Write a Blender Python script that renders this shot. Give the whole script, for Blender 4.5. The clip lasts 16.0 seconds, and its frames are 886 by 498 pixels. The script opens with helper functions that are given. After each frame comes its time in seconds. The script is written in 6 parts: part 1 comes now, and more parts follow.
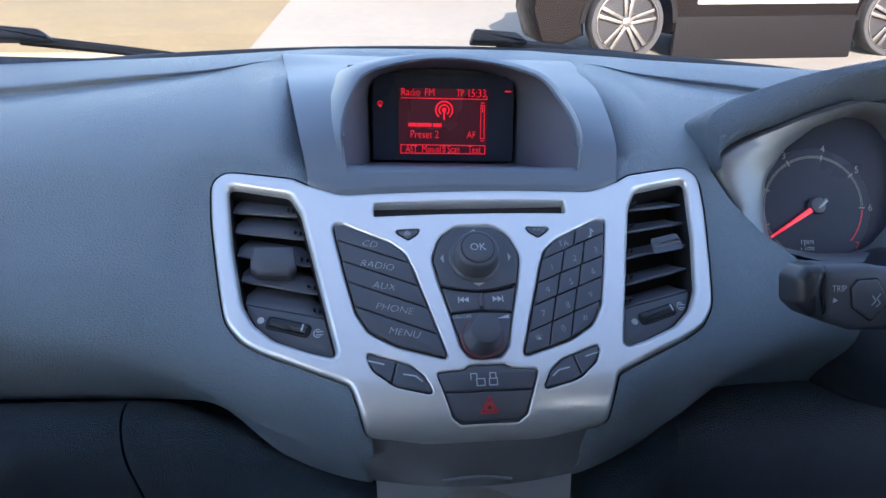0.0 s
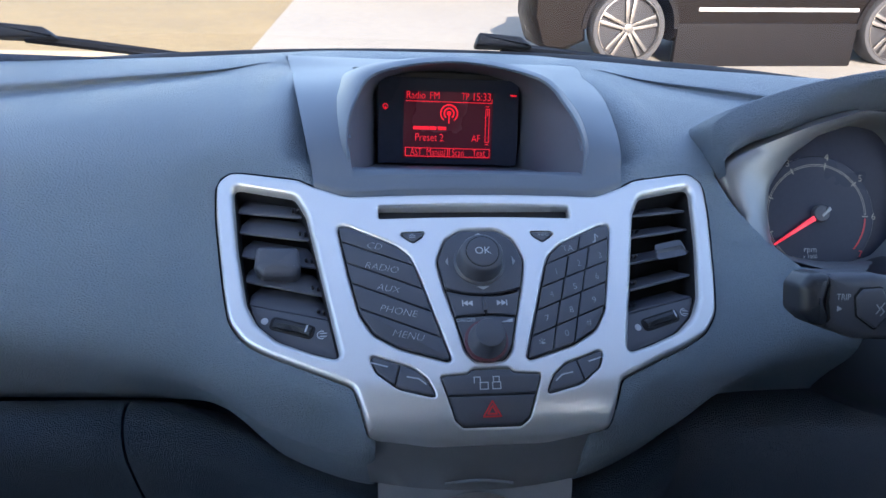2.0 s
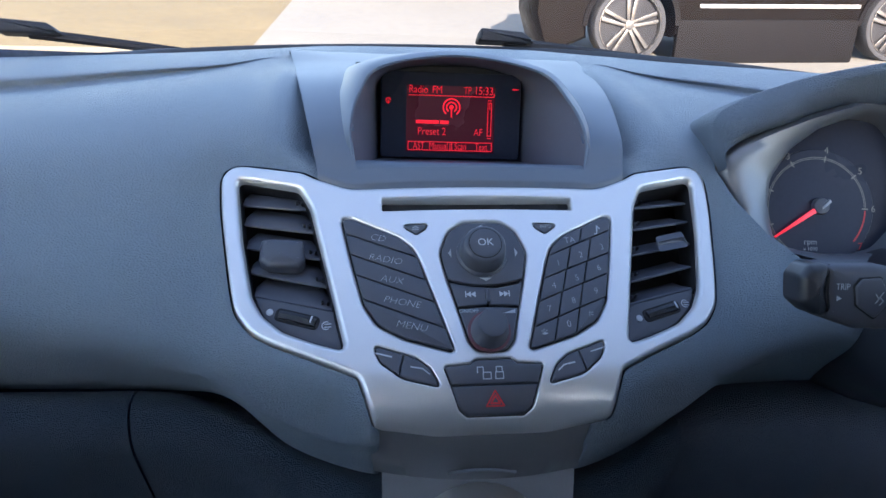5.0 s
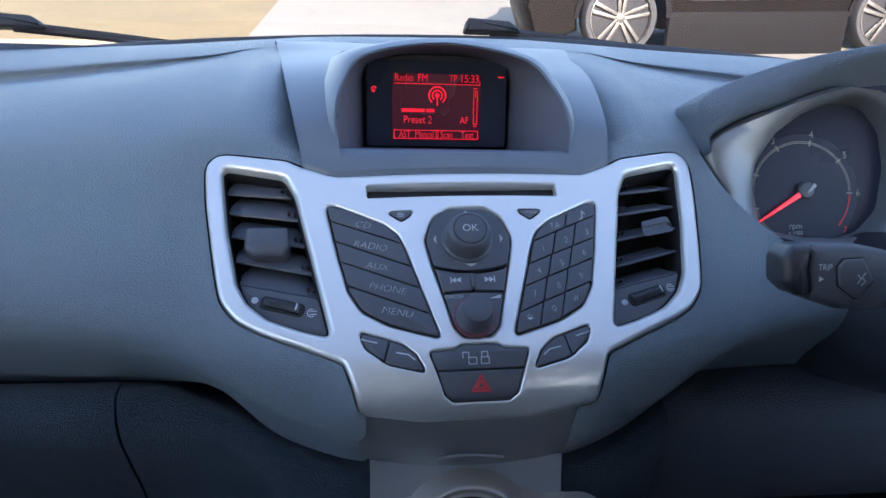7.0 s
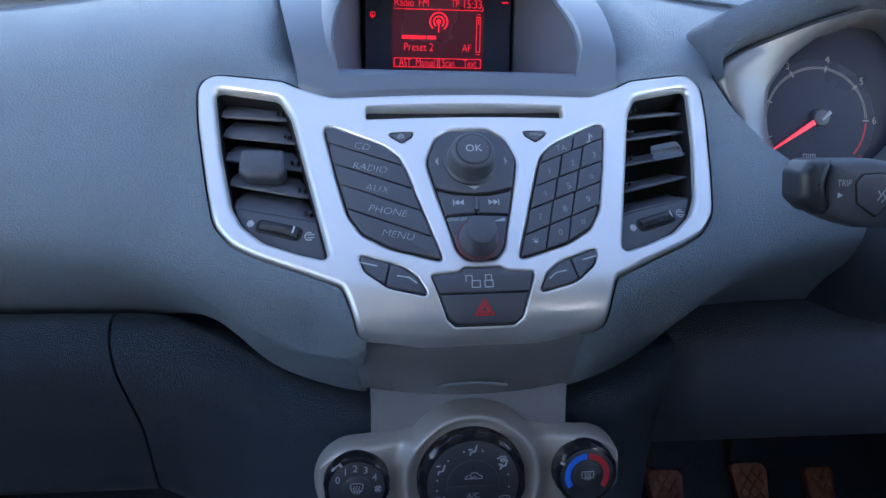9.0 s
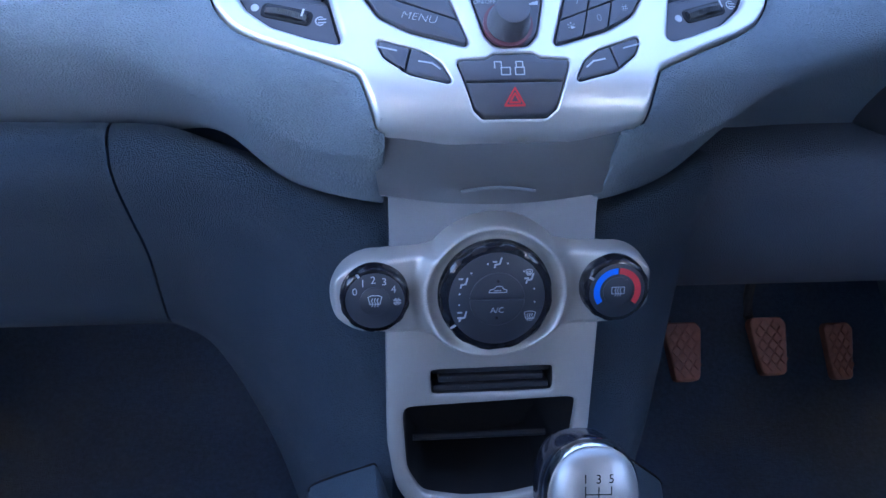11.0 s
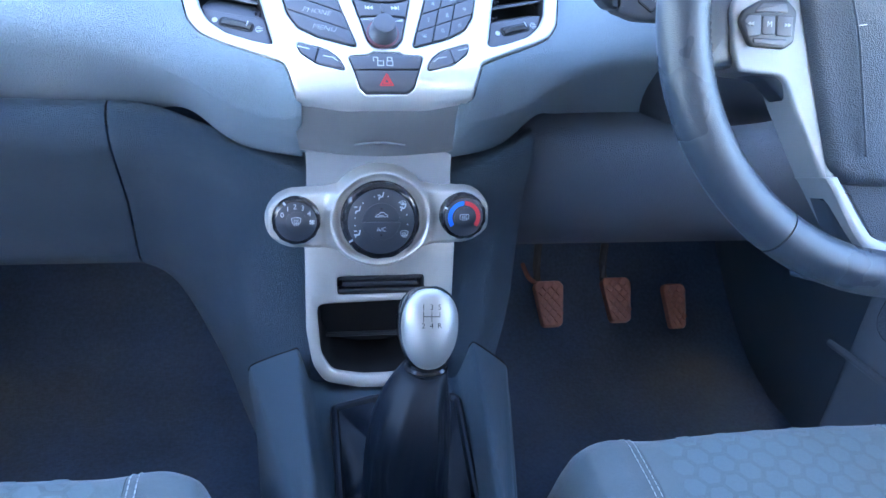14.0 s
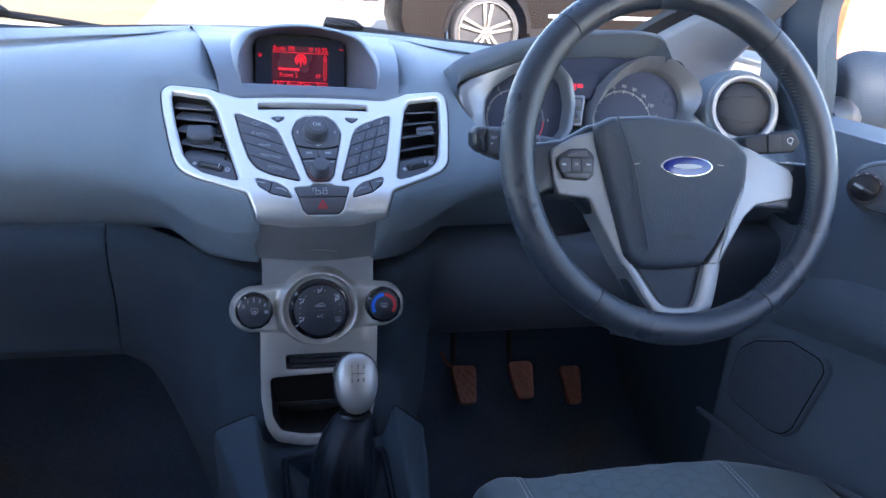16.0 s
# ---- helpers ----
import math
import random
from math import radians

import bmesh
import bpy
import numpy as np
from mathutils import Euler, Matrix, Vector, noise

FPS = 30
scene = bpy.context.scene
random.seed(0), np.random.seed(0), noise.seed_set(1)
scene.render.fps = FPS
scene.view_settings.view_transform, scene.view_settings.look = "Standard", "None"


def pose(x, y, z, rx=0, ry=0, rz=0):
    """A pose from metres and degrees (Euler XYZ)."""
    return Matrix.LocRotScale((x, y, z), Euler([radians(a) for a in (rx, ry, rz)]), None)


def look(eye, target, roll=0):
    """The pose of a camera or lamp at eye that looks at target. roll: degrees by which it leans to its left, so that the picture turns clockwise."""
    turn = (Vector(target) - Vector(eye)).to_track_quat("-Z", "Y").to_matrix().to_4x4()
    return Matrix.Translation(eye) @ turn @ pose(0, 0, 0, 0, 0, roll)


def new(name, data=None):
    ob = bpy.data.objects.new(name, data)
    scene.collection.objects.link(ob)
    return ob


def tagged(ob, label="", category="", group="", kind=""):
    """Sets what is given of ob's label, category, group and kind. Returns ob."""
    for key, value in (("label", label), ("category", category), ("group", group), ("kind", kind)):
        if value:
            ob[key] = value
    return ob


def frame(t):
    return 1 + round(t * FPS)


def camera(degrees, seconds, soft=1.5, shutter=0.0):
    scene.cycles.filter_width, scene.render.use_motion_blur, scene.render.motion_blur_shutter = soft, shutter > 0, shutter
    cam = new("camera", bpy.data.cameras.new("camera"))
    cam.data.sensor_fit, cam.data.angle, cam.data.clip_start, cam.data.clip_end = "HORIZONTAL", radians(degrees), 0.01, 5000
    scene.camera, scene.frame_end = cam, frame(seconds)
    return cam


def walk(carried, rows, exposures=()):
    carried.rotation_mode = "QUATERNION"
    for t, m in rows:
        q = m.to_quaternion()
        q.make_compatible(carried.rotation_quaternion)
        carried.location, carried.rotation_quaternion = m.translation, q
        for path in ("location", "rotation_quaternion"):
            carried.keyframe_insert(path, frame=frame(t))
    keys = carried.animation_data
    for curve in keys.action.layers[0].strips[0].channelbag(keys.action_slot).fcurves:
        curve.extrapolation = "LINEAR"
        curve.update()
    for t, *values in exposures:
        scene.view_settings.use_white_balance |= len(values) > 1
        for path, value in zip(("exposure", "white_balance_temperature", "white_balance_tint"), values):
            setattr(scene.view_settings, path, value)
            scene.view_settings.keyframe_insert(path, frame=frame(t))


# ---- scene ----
cam = camera(60.4, 16.0)
PATH = [
    (0, (0.021, 0.028, 1.162), (0.239, 1.884, 0.449), 2.3),
    (0.5, (0.019, 0.029, 1.161), (0.24, 1.885, 0.448), 2.4),
    (1, (0.021, 0.027, 1.163), (0.245, 1.883, 0.453), 2.7),
    (1.5, (0.019, 0.026, 1.159), (0.243, 1.884, 0.454), 2.9),
    (2, (0.017, 0.028, 1.162), (0.239, 1.886, 0.457), 3.1),
    (2.5, (0.015, 0.025, 1.165), (0.234, 1.885, 0.464), 3.3),
    (3, (0.018, 0.024, 1.163), (0.238, 1.884, 0.463), 3.5),
    (3.5, (0.016, 0.023, 1.164), (0.232, 1.885, 0.467), 3.4),
    (4, (0.015, 0.024, 1.161), (0.233, 1.883, 0.457), 3.3),
    (6.5, (0.018, 0.02, 1.159), (0.241, 1.873, 0.442), 2.5),
    (7, (0.021, 0.02, 1.155), (0.256, 1.87, 0.432), 2.6),
    (7.5, (0.026, 0.018, 1.155), (0.258, 1.866, 0.427), 2.5),
    (8, (0.027, 0.019, 1.153), (0.266, 1.863, 0.416), 2.6),
    (10.5, (0.012, 0.034, 1.066), (0.232, 1.76, 0.079), 2.7),
    (11, (0.014, 0.032, 1.055), (0.233, 1.725, 0.013), 2.8),
    (11.5, (0.015, 0.028, 1.042), (0.236, 1.686, -0.054), 3.1),
    (12, (0.018, 0.009, 1.013), (0.248, 1.633, -0.132), 3.6),
    (12.5, (0.017, -0.011, 0.988), (0.263, 1.599, -0.173), 3.8),
    (13, (0.023, -0.047, 1.01), (0.303, 1.577, -0.124), 4.1),
    (13.5, (0.036, -0.121, 1.056), (0.367, 1.546, 0.001), 4.7),
    (14, (0.022, -0.198, 1.097), (0.402, 1.515, 0.137), 5.1),
    (14.5, (0.001, -0.269, 1.121), (0.43, 1.488, 0.268), 5.5),
    (15, (-0.004, -0.322, 1.148), (0.465, 1.465, 0.382), 5.7),
    (15.5, (-0.001, -0.384, 1.174), (0.507, 1.42, 0.474), 5.5),
    (16, (-0.001, -0.41, 1.166), (0.533, 1.396, 0.493), 5.0),
]
walk(cam, [(t, look(eye, target, roll)) for t, eye, target, roll in PATH],
     exposures=[(0.0, 3.0, 6000, 20), (8.0, 3.05, 6000, 20), (10.5, 3.95, 5550, 24), (11.0, 4.25, 5300, 25), (12.0, 5.25, 5150, 15), (12.5, 5.8, 5300, 16), (13.0, 5.95, 5350, 16), (13.5, 5.8, 5400, 16), (14.5, 4.75, 5650, 20), (15.0, 4.35, 5750, 21), (16.0, 3.72, 5900, 22)])

# ---- world and sun ----
world = bpy.data.worlds.new("world")
scene.world = world
world.use_nodes = True
wn = world.node_tree.nodes
sky = wn.new("ShaderNodeTexSky")
sky.sky_type = "NISHITA"
sky.sun_disc = False
SUN_EL, SUN_AZ = 20.0, 181.0      # degrees; azimuth clockwise from straight ahead
sky.sun_elevation, sky.sun_rotation = radians(SUN_EL), radians(SUN_AZ)
world.node_tree.links.new(sky.outputs[0], wn["Background"].inputs[0])
wn["Background"].inputs[1].default_value = 0.15
sun_data = bpy.data.lights.new("sun", "SUN")
sun_data.energy, sun_data.angle, sun_data.color = 4.0, radians(0.5), (1.0, 0.94, 0.86)
sun = new("sun", sun_data)
sun_way = Vector((math.sin(radians(SUN_AZ)) * math.cos(radians(SUN_EL)), math.cos(radians(SUN_AZ)) * math.cos(radians(SUN_EL)), math.sin(radians(SUN_EL))))
sun.matrix_world = look(sun_way * 30, (0, 0, 0))

# ---- materials ----
def mat(name, color, rough=0.5, metal=0.0, grain=0.0, size=1200.0, vary=0.08, bump=0.0, emit=0.0, kind="noise", coat=0.0, patch=9.0, sheen=0.0, stretch=(1, 1, 1)):
    """A principled material: colour varied at two scales, roughness mottled, fine relief of the given size (per metre)."""
    m = bpy.data.materials.new(name)
    m.use_nodes = True
    nt = m.node_tree
    b = nt.nodes["Principled BSDF"]
    b.inputs["Metallic"].default_value = metal
    b.inputs["Coat Weight"].default_value = coat
    b.inputs["Sheen Weight"].default_value = sheen
    tc = nt.nodes.new("ShaderNodeTexCoord")
    def noise_node(scale, detail):
        n = nt.nodes.new("ShaderNodeTexNoise")
        n.inputs["Scale"].default_value, n.inputs["Detail"].default_value = scale, detail
        nt.links.new(tc.outputs["Object"], n.inputs["Vector"])
        return n
    big, fine = noise_node(patch, 4), noise_node(size * 0.35, 3)
    add = nt.nodes.new("ShaderNodeMath")
    add.operation = "MULTIPLY_ADD"
    add.inputs[1].default_value = 0.5
    nt.links.new(big.outputs["Fac"], add.inputs[0])
    half = nt.nodes.new("ShaderNodeMath")
    half.operation = "MULTIPLY"
    half.inputs[1].default_value = 0.5
    nt.links.new(fine.outputs["Fac"], half.inputs[0])
    nt.links.new(half.outputs[0], add.inputs[2])
    ramp = nt.nodes.new("ShaderNodeMapRange")
    ramp.inputs["From Min"].default_value, ramp.inputs["From Max"].default_value = 0.3, 0.7
    ramp.inputs["To Min"].default_value, ramp.inputs["To Max"].default_value = 1 - vary, 1 + vary
    nt.links.new(add.outputs[0], ramp.inputs["Value"])
    mul = nt.nodes.new("ShaderNodeVectorMath")
    mul.operation = "SCALE"
    mul.inputs[0].default_value = color[:3]
    nt.links.new(ramp.outputs[0], mul.inputs["Scale"])
    nt.links.new(mul.outputs[0], b.inputs["Base Color"])
    rr = nt.nodes.new("ShaderNodeMapRange")
    rr.inputs["From Min"].default_value, rr.inputs["From Max"].default_value = 0.3, 0.7
    rr.inputs["To Min"].default_value, rr.inputs["To Max"].default_value = max(rough - 0.06, 0.02), min(rough + 0.06, 1)
    nt.links.new(big.outputs["Fac"], rr.inputs["Value"])
    nt.links.new(rr.outputs[0], b.inputs["Roughness"])
    if bump:
        if kind == "cell":
            # pebbled grain, its cells bent by a slow noise so that they form no rows
            mp = nt.nodes.new("ShaderNodeMapping")
            mp.inputs["Scale"].default_value = stretch
            nt.links.new(tc.outputs["Object"], mp.inputs["Vector"])
            t = nt.nodes.new("ShaderNodeTexVoronoi")
            t.feature = "SMOOTH_F1"
            t.inputs["Smoothness"].default_value = 0.2
            t.inputs["Scale"].default_value = size
            nt.links.new(mp.outputs[0], t.inputs["Vector"])
            h = t.outputs["Distance"]
        else:
            h = noise_node(size, 2).outputs["Fac"]
        bm_ = nt.nodes.new("ShaderNodeBump")
        bm_.inputs["Strength"].default_value, bm_.inputs["Distance"].default_value = bump, (1.7 if kind == "cell" else 0.7) / size
        nt.links.new(h, bm_.inputs["Height"])
        nt.links.new(bm_.outputs[0], b.inputs["Normal"])
    if emit:
        b.inputs["Emission Color"].default_value = (*color[:3], 1)
        b.inputs["Emission Strength"].default_value = emit
    return m

def clear_glass(name, tint=(0.80, 0.84, 0.82)):
    m = bpy.data.materials.new(name)
    m.use_nodes = True
    nt = m.node_tree
    nt.nodes.remove(nt.nodes["Principled BSDF"])
    tr, gl, mix = (nt.nodes.new(n) for n in ("ShaderNodeBsdfTransparent", "ShaderNodeBsdfGlossy", "ShaderNodeMixShader"))
    tr.inputs[0].default_value = (*tint, 1)
    gl.inputs["Roughness"].default_value = 0.01
    mix.inputs[0].default_value = 0.05
    nt.links.new(tr.outputs[0], mix.inputs[1])
    nt.links.new(gl.outputs[0], mix.inputs[2])
    nt.links.new(mix.outputs[0], nt.nodes["Material Output"].inputs[0])
    return m

PAD = mat("soft_dash", (0.202, 0.249, 0.290), 0.45, size=1350, vary=0.07, bump=1.0, kind="cell", stretch=(0.5, 1.0, 1.45))
HARD = mat("hard_grained_plastic", (0.058, 0.083, 0.112), 0.36, size=1150, vary=0.14, bump=1.4, kind="cell")
HOUSING = mat("satin_grey_plastic", (0.108, 0.132, 0.168), 0.44, size=2500, vary=0.04, bump=0.08)
SILVER = mat("silver_paint", (0.70, 0.695, 0.69), 0.38, metal=0.7, size=4000, vary=0.03, bump=0.03)
# darker copy of SILVER; the climate panel's weaker light is in this colour
SILVER_DARK = mat("dimmed_silver", (0.49, 0.465, 0.435), 0.38, metal=0.45, size=3000, vary=0.05, bump=0.05)
LID = mat("pewter_lid", (0.20, 0.205, 0.215), 0.34, metal=0.35, size=3000, vary=0.06, bump=0.04)
BLACK = mat("black_plastic", (0.022, 0.024, 0.03), 0.38, size=3000, vary=0.1, bump=0.06)
BUTTON = mat("button_plastic", (0.066, 0.070, 0.086), 0.42, size=3500, vary=0.07, bump=0.08)
GLOSS = mat("gloss_black", (0.012, 0.012, 0.016), 0.12, size=900, vary=0.1)
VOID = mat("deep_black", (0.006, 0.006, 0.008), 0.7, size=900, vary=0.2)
WHITE = mat("white_print", (0.42, 0.44, 0.48), 0.5, size=900, vary=0.03)
GREYP = mat("grey_print", (0.35, 0.36, 0.38), 0.5, size=900, vary=0.03)
SCALEP = mat("beige_scale_print", (0.26, 0.24, 0.21), 0.5, size=900, vary=0.03)
REDP = mat("red_print", (0.55, 0.03, 0.04), 0.45, size=900, vary=0.04)
BLUEP = mat("blue_print", (0.02, 0.16, 0.75), 0.4, size=900, vary=0.04)
LEATHER = mat("black_leather", (0.005, 0.0075, 0.013), 0.34, size=1500, vary=0.15, bump=0.28, kind="cell")
RIMSKIN = mat("rim_leather", (0.032, 0.041, 0.057), 0.29, size=1500, vary=0.1, bump=0.2, kind="cell")
SKIN = mat("airbag_skin", (0.028, 0.038, 0.056), 0.40, size=1150, vary=0.10, bump=0.5, kind="cell")
LINING = mat("hood_lining", (0.11, 0.12, 0.15), 0.5, size=2500, vary=0.05, bump=0.08)
CLUSTERS = mat("grey_metallic_plastic", (0.205, 0.216, 0.236), 0.38, metal=0.5, size=3000, vary=0.05, bump=0.05)
DARKTHREAD = mat("dark_thread", (0.09, 0.10, 0.115), 0.7, size=2000, vary=0.1)
CHROME = mat("polished_chrome", (0.8, 0.81, 0.83), 0.10, metal=1.0, size=900, vary=0.03)
SATIN = mat("satin_metal", (0.39, 0.378, 0.362), 0.43, metal=0.7, size=5000, vary=0.03, bump=0.03)
# the blue lift in this colour stands for haze over the footwell
CARPET = mat("carpet", (0.047, 0.073, 0.120), 0.95, size=500, vary=0.35, bump=0.8)
FABRIC = mat("seat_fabric", (0.142, 0.183, 0.198), 0.85, size=1100, vary=0.10, bump=0.6, sheen=0.3)
FABRIC2 = mat("seat_side_fabric", (0.116, 0.148, 0.163), 0.85, size=1100, vary=0.10, bump=0.6, sheen=0.3)
HEXM = mat("hex_print", (0.165, 0.215, 0.235), 0.8, size=1100, vary=0.08, bump=0.4, sheen=0.2)
THREAD = mat("pale_thread", (0.55, 0.60, 0.62), 0.8, size=2000, vary=0.1, bump=0.3)
RUBBER = mat("black_rubber", (0.02, 0.02, 0.022), 0.65, size=800, vary=0.2, bump=0.2)
# orange-brown because warm light on the pedals is painted into the rubber
PEDAL = mat("warm_lit_pedal_rubber", (0.17, 0.060, 0.036), 0.6, size=500, vary=0.25, bump=0.3, patch=40)
HEADLINER = mat("headliner", (0.74, 0.74, 0.73), 0.9, size=900, vary=0.05, bump=0.3)
PILLARM = mat("pillar_trim", (0.22, 0.24, 0.27), 0.6, size=1200, vary=0.05, bump=0.15)
REDGLOW = mat("red_display_segments", (1.0, 0.012, 0.03), 0.4, emit=0.09)
REDDIM = mat("red_lit_screen", (0.05, 0.008, 0.016), 0.25, emit=0.06)
SCREEN = mat("dark_screen", (0.030, 0.036, 0.056), 0.30, size=900, vary=0.1)
NEEDLE = mat("red_needle", (0.85, 0.03, 0.05), 0.35, size=900, vary=0.03, emit=0.12)
# dark tint added to dim the bright ground seen through the glass
GLASS = clear_glass("windscreen_glass", (0.56, 0.55, 0.52))
SIDEGLASS = clear_glass("side_glass", (0.76, 0.79, 0.77))
SPOKE = mat("satin_silver_spoke", (0.245, 0.254, 0.272), 0.42, metal=0.3, size=3000, vary=0.05, bump=0.05)
COWLM = mat("cowl_skin", (0.120, 0.152, 0.190), 0.60, size=1050, vary=0.07, bump=1.0, kind="cell", stretch=(0.6, 1.0, 1.4))
# HARD made paler: the stronger light on the console is in the colour
CONSOLE_LIT = mat("lit_console_plastic", (0.092, 0.129, 0.166), 0.36, size=1150, vary=0.14, bump=1.4, kind="cell")
DIALF = mat("dial_face_plastic", (0.03, 0.033, 0.042), 0.40, size=3500, vary=0.07, bump=0.08)
STALKM = mat("dull_stalk_plastic", (0.030, 0.034, 0.042), 0.62, size=1200, vary=0.08, bump=0.2)
# paler than HARD: the haze over the knee panel is put into the colour
KNEE_HAZED = mat("hazed_knee_plastic", (0.080, 0.097, 0.125), 0.45, size=950, vary=0.08, bump=0.8, kind="cell")
MESHM = mat("speaker_cloth", (0.14, 0.16, 0.19), 0.6, size=420, vary=0.12, bump=1.0, kind="cell")
DOORM = mat("door_card_plastic", (0.165, 0.19, 0.225), 0.45, size=900, vary=0.08, bump=0.8, kind="cell")
for m_, level in ((PAD, 0.35), (HARD, 0.42), (CLUSTERS, 0.3), (DOORM, 0.35), (COWLM, 0.35), (LEATHER, 0.28), (SCREEN, 0.12), (STALKM, 0.2)):
    m_.node_tree.nodes["Principled BSDF"].inputs["Specular IOR Level"].default_value = level

# ---- helpers of this script ----
X = Vector((1, 0, 0))

def part(name, bm, material, parent=None, label="", smooth=35.0):
    """One mesh object from a bmesh, under a thing or a part."""
    me = bpy.data.meshes.new(name)
    bmesh.ops.remove_doubles(bm, verts=bm.verts, dist=1e-6)
    bmesh.ops.recalc_face_normals(bm, faces=bm.faces)
    bm.to_mesh(me)
    bm.free()
    for p in me.polygons:
        p.use_smooth = True
    me.set_sharp_from_angle(angle=radians(smooth))
    me.materials.append(material)
    ob = new(name, me)
    ob.parent = parent
    if label:
        ob["label"] = label
    return ob

def thing(name, label, category, at=(0, 0, 0), group="", kind=""):
    e = new(name)
    e.empty_display_size = 0.02
    return tagged(e, label, category, group, kind)

def plane_map(o, u, v, n, bend=None):
    o, u, v, n = Vector(o), Vector(u), Vector(v), Vector(n)
    def f(a, b, c=0.0):
        return o + u * a + v * b + n * (c + (bend(a, b) if bend else 0.0))
    return f

def rounded(pts, r, seg=5):
    """A closed outline with filleted corners; a point may bring its own radius as third number."""
    out, k = [], len(pts)
    for i in range(k):
        p, a, b = Vector(pts[i][:2]), Vector(pts[i - 1][:2]), Vector(pts[(i + 1) % k][:2])
        rad = pts[i][2] if len(pts[i]) > 2 else r
        da, db = (a - p), (b - p)
        cosang = max(-1, min(1, da.normalized().dot(db.normalized())))
        ang = math.acos(cosang)
        cut = min(rad / max(math.tan(ang / 2), 1e-3), da.length * 0.48, db.length * 0.48)
        if rad <= 0 or ang > 3.05:
            out.append(p)
            continue
        s, e = p + da.normalized() * cut, p + db.normalized() * cut
        for j in range(seg + 1):
            t = j / seg
            out.append(s * (1 - t) ** 2 + p * 2 * t * (1 - t) + e * t * t)
    return [(q.x, q.y) for q in out]

def area2(o):
    return 0.5 * sum(o[i - 1][0] * o[i][1] - o[i][0] * o[i - 1][1] for i in range(len(o)))

def offset(o, d):
    """An outline moved outwards by d (inwards: minus)."""
    sgn = 1 if area2(o) > 0 else -1
    out, k = [], len(o)
    for i in range(k):
        p, a, b = Vector(o[i]), Vector(o[i - 1]), Vector(o[(i + 1) % k])
        e1, e2 = (p - a), (b - p)
        if e1.length < 1e-9 or e2.length < 1e-9:
            e1 = e2 = b - a
        e1.normalize(), e2.normalize()
        n1, n2 = Vector((e1.y, -e1.x)) * sgn, Vector((e2.y, -e2.x)) * sgn
        m = n1 + n2
        m = m / max(m.dot(n1), 0.35) if m.length > 1e-6 else n1
        out.append(tuple(p + m * d))
    return out

def circle(cx, cy, r, n=40, ry=None):
    return [(cx + r * math.cos(2 * math.pi * i / n), cy + (ry or r) * math.sin(2 * math.pi * i / n)) for i in range(n)]

def mirror(o, c=0.0):
    return [(2 * c - p[0], *p[1:]) for p in reversed(o)]

def loops(bm, rings, cap=True, cap_start=False, closed=True):
    """Joins rings of 3D points of one length by quads."""
    vs = [[bm.verts.new(p) for p in r] for r in rings]
    k = len(vs[0])
    for a, b in zip(vs, vs[1:]):
        for i in range(k if closed else k - 1):
            j = (i + 1) % k
            bm.faces.new((a[i], a[j], b[j], b[i]))
    if cap:
        bm.faces.new(vs[-1])
    if cap_start:
        bm.faces.new(list(reversed(vs[0])))
    return vs

def slab(f, o, w0, w1, bevel=0.0008, bm=None, dome=0.0, steps=3):
    """A flat piece with the outline o standing from depth w0 to w1, its upper edge rounded."""
    bm = bm or bmesh.new()
    rings = [[f(x, y, w0) for x, y in o]]
    for i in range(steps + 1):
        t = i / steps * math.pi / 2
        q = offset(o, -bevel * (1 - math.cos(t)))
        rings.append([f(x, y, w1 - bevel * (1 - math.sin(t))) for x, y in q])
    if dome:
        cx, cy = sum(p[0] for p in o) / len(o), sum(p[1] for p in o) / len(o)
        q = offset(o, -bevel)
        for s, d in ((0.75, 0.5), (0.45, 0.85), (0.2, 0.97)):
            rings.append([f(cx + (x - cx) * s, cy + (y - cy) * s, w1 + dome * d) for x, y in q])
    loops(bm, rings, cap=True, cap_start=True)
    return bm

def well(f, o, w1, w0, lip=0.001, bm=None, floor=True):
    """A recess: a lip that turns in at w1 and walls down to w0, closed below."""
    bm = bm or bmesh.new()
    rings = [[f(x, y, w1) for x, y in o], [f(x, y, w1 - lip) for x, y in offset(o, -lip)], [f(x, y, w0) for x, y in offset(o, -lip * 1.2)]]
    loops(bm, rings, cap=floor)
    return bm

def lathe(f, prof, n=48, bm=None, cx=0.0, cy=0.0, cap=True):
    """A turned piece: prof is a row of (radius, height)."""
    bm = bm or bmesh.new()
    loops(bm, [[f(cx + r * math.cos(2 * math.pi * i / n), cy + r * math.sin(2 * math.pi * i / n), h) for i in range(n)] for r, h in prof], cap=cap, cap_start=cap)
    return bm

def smooth_line(pts, n):
    """Catmull-Rom through points of any dimension, n samples in all."""
    pts = [Vector(p) for p in pts]
    k = len(pts) - 1
    out = []
    for i in range(n):
        s = i / (n - 1) * k
        j = min(int(s), k - 1)
        t = s - j
        p0, p1, p2, p3 = pts[max(j - 1, 0)], pts[j], pts[j + 1], pts[min(j + 2, k)]
        out.append(0.5 * ((2 * p1) + (p2 - p0) * t + (2 * p0 - 5 * p1 + 4 * p2 - p3) * t * t + (3 * p1 - p0 - 3 * p2 + p3) * t ** 3))
    return out

def sheet(bm, rows):
    """An open surface through rows of points."""
    return loops(bm, rows, cap=False, closed=False)

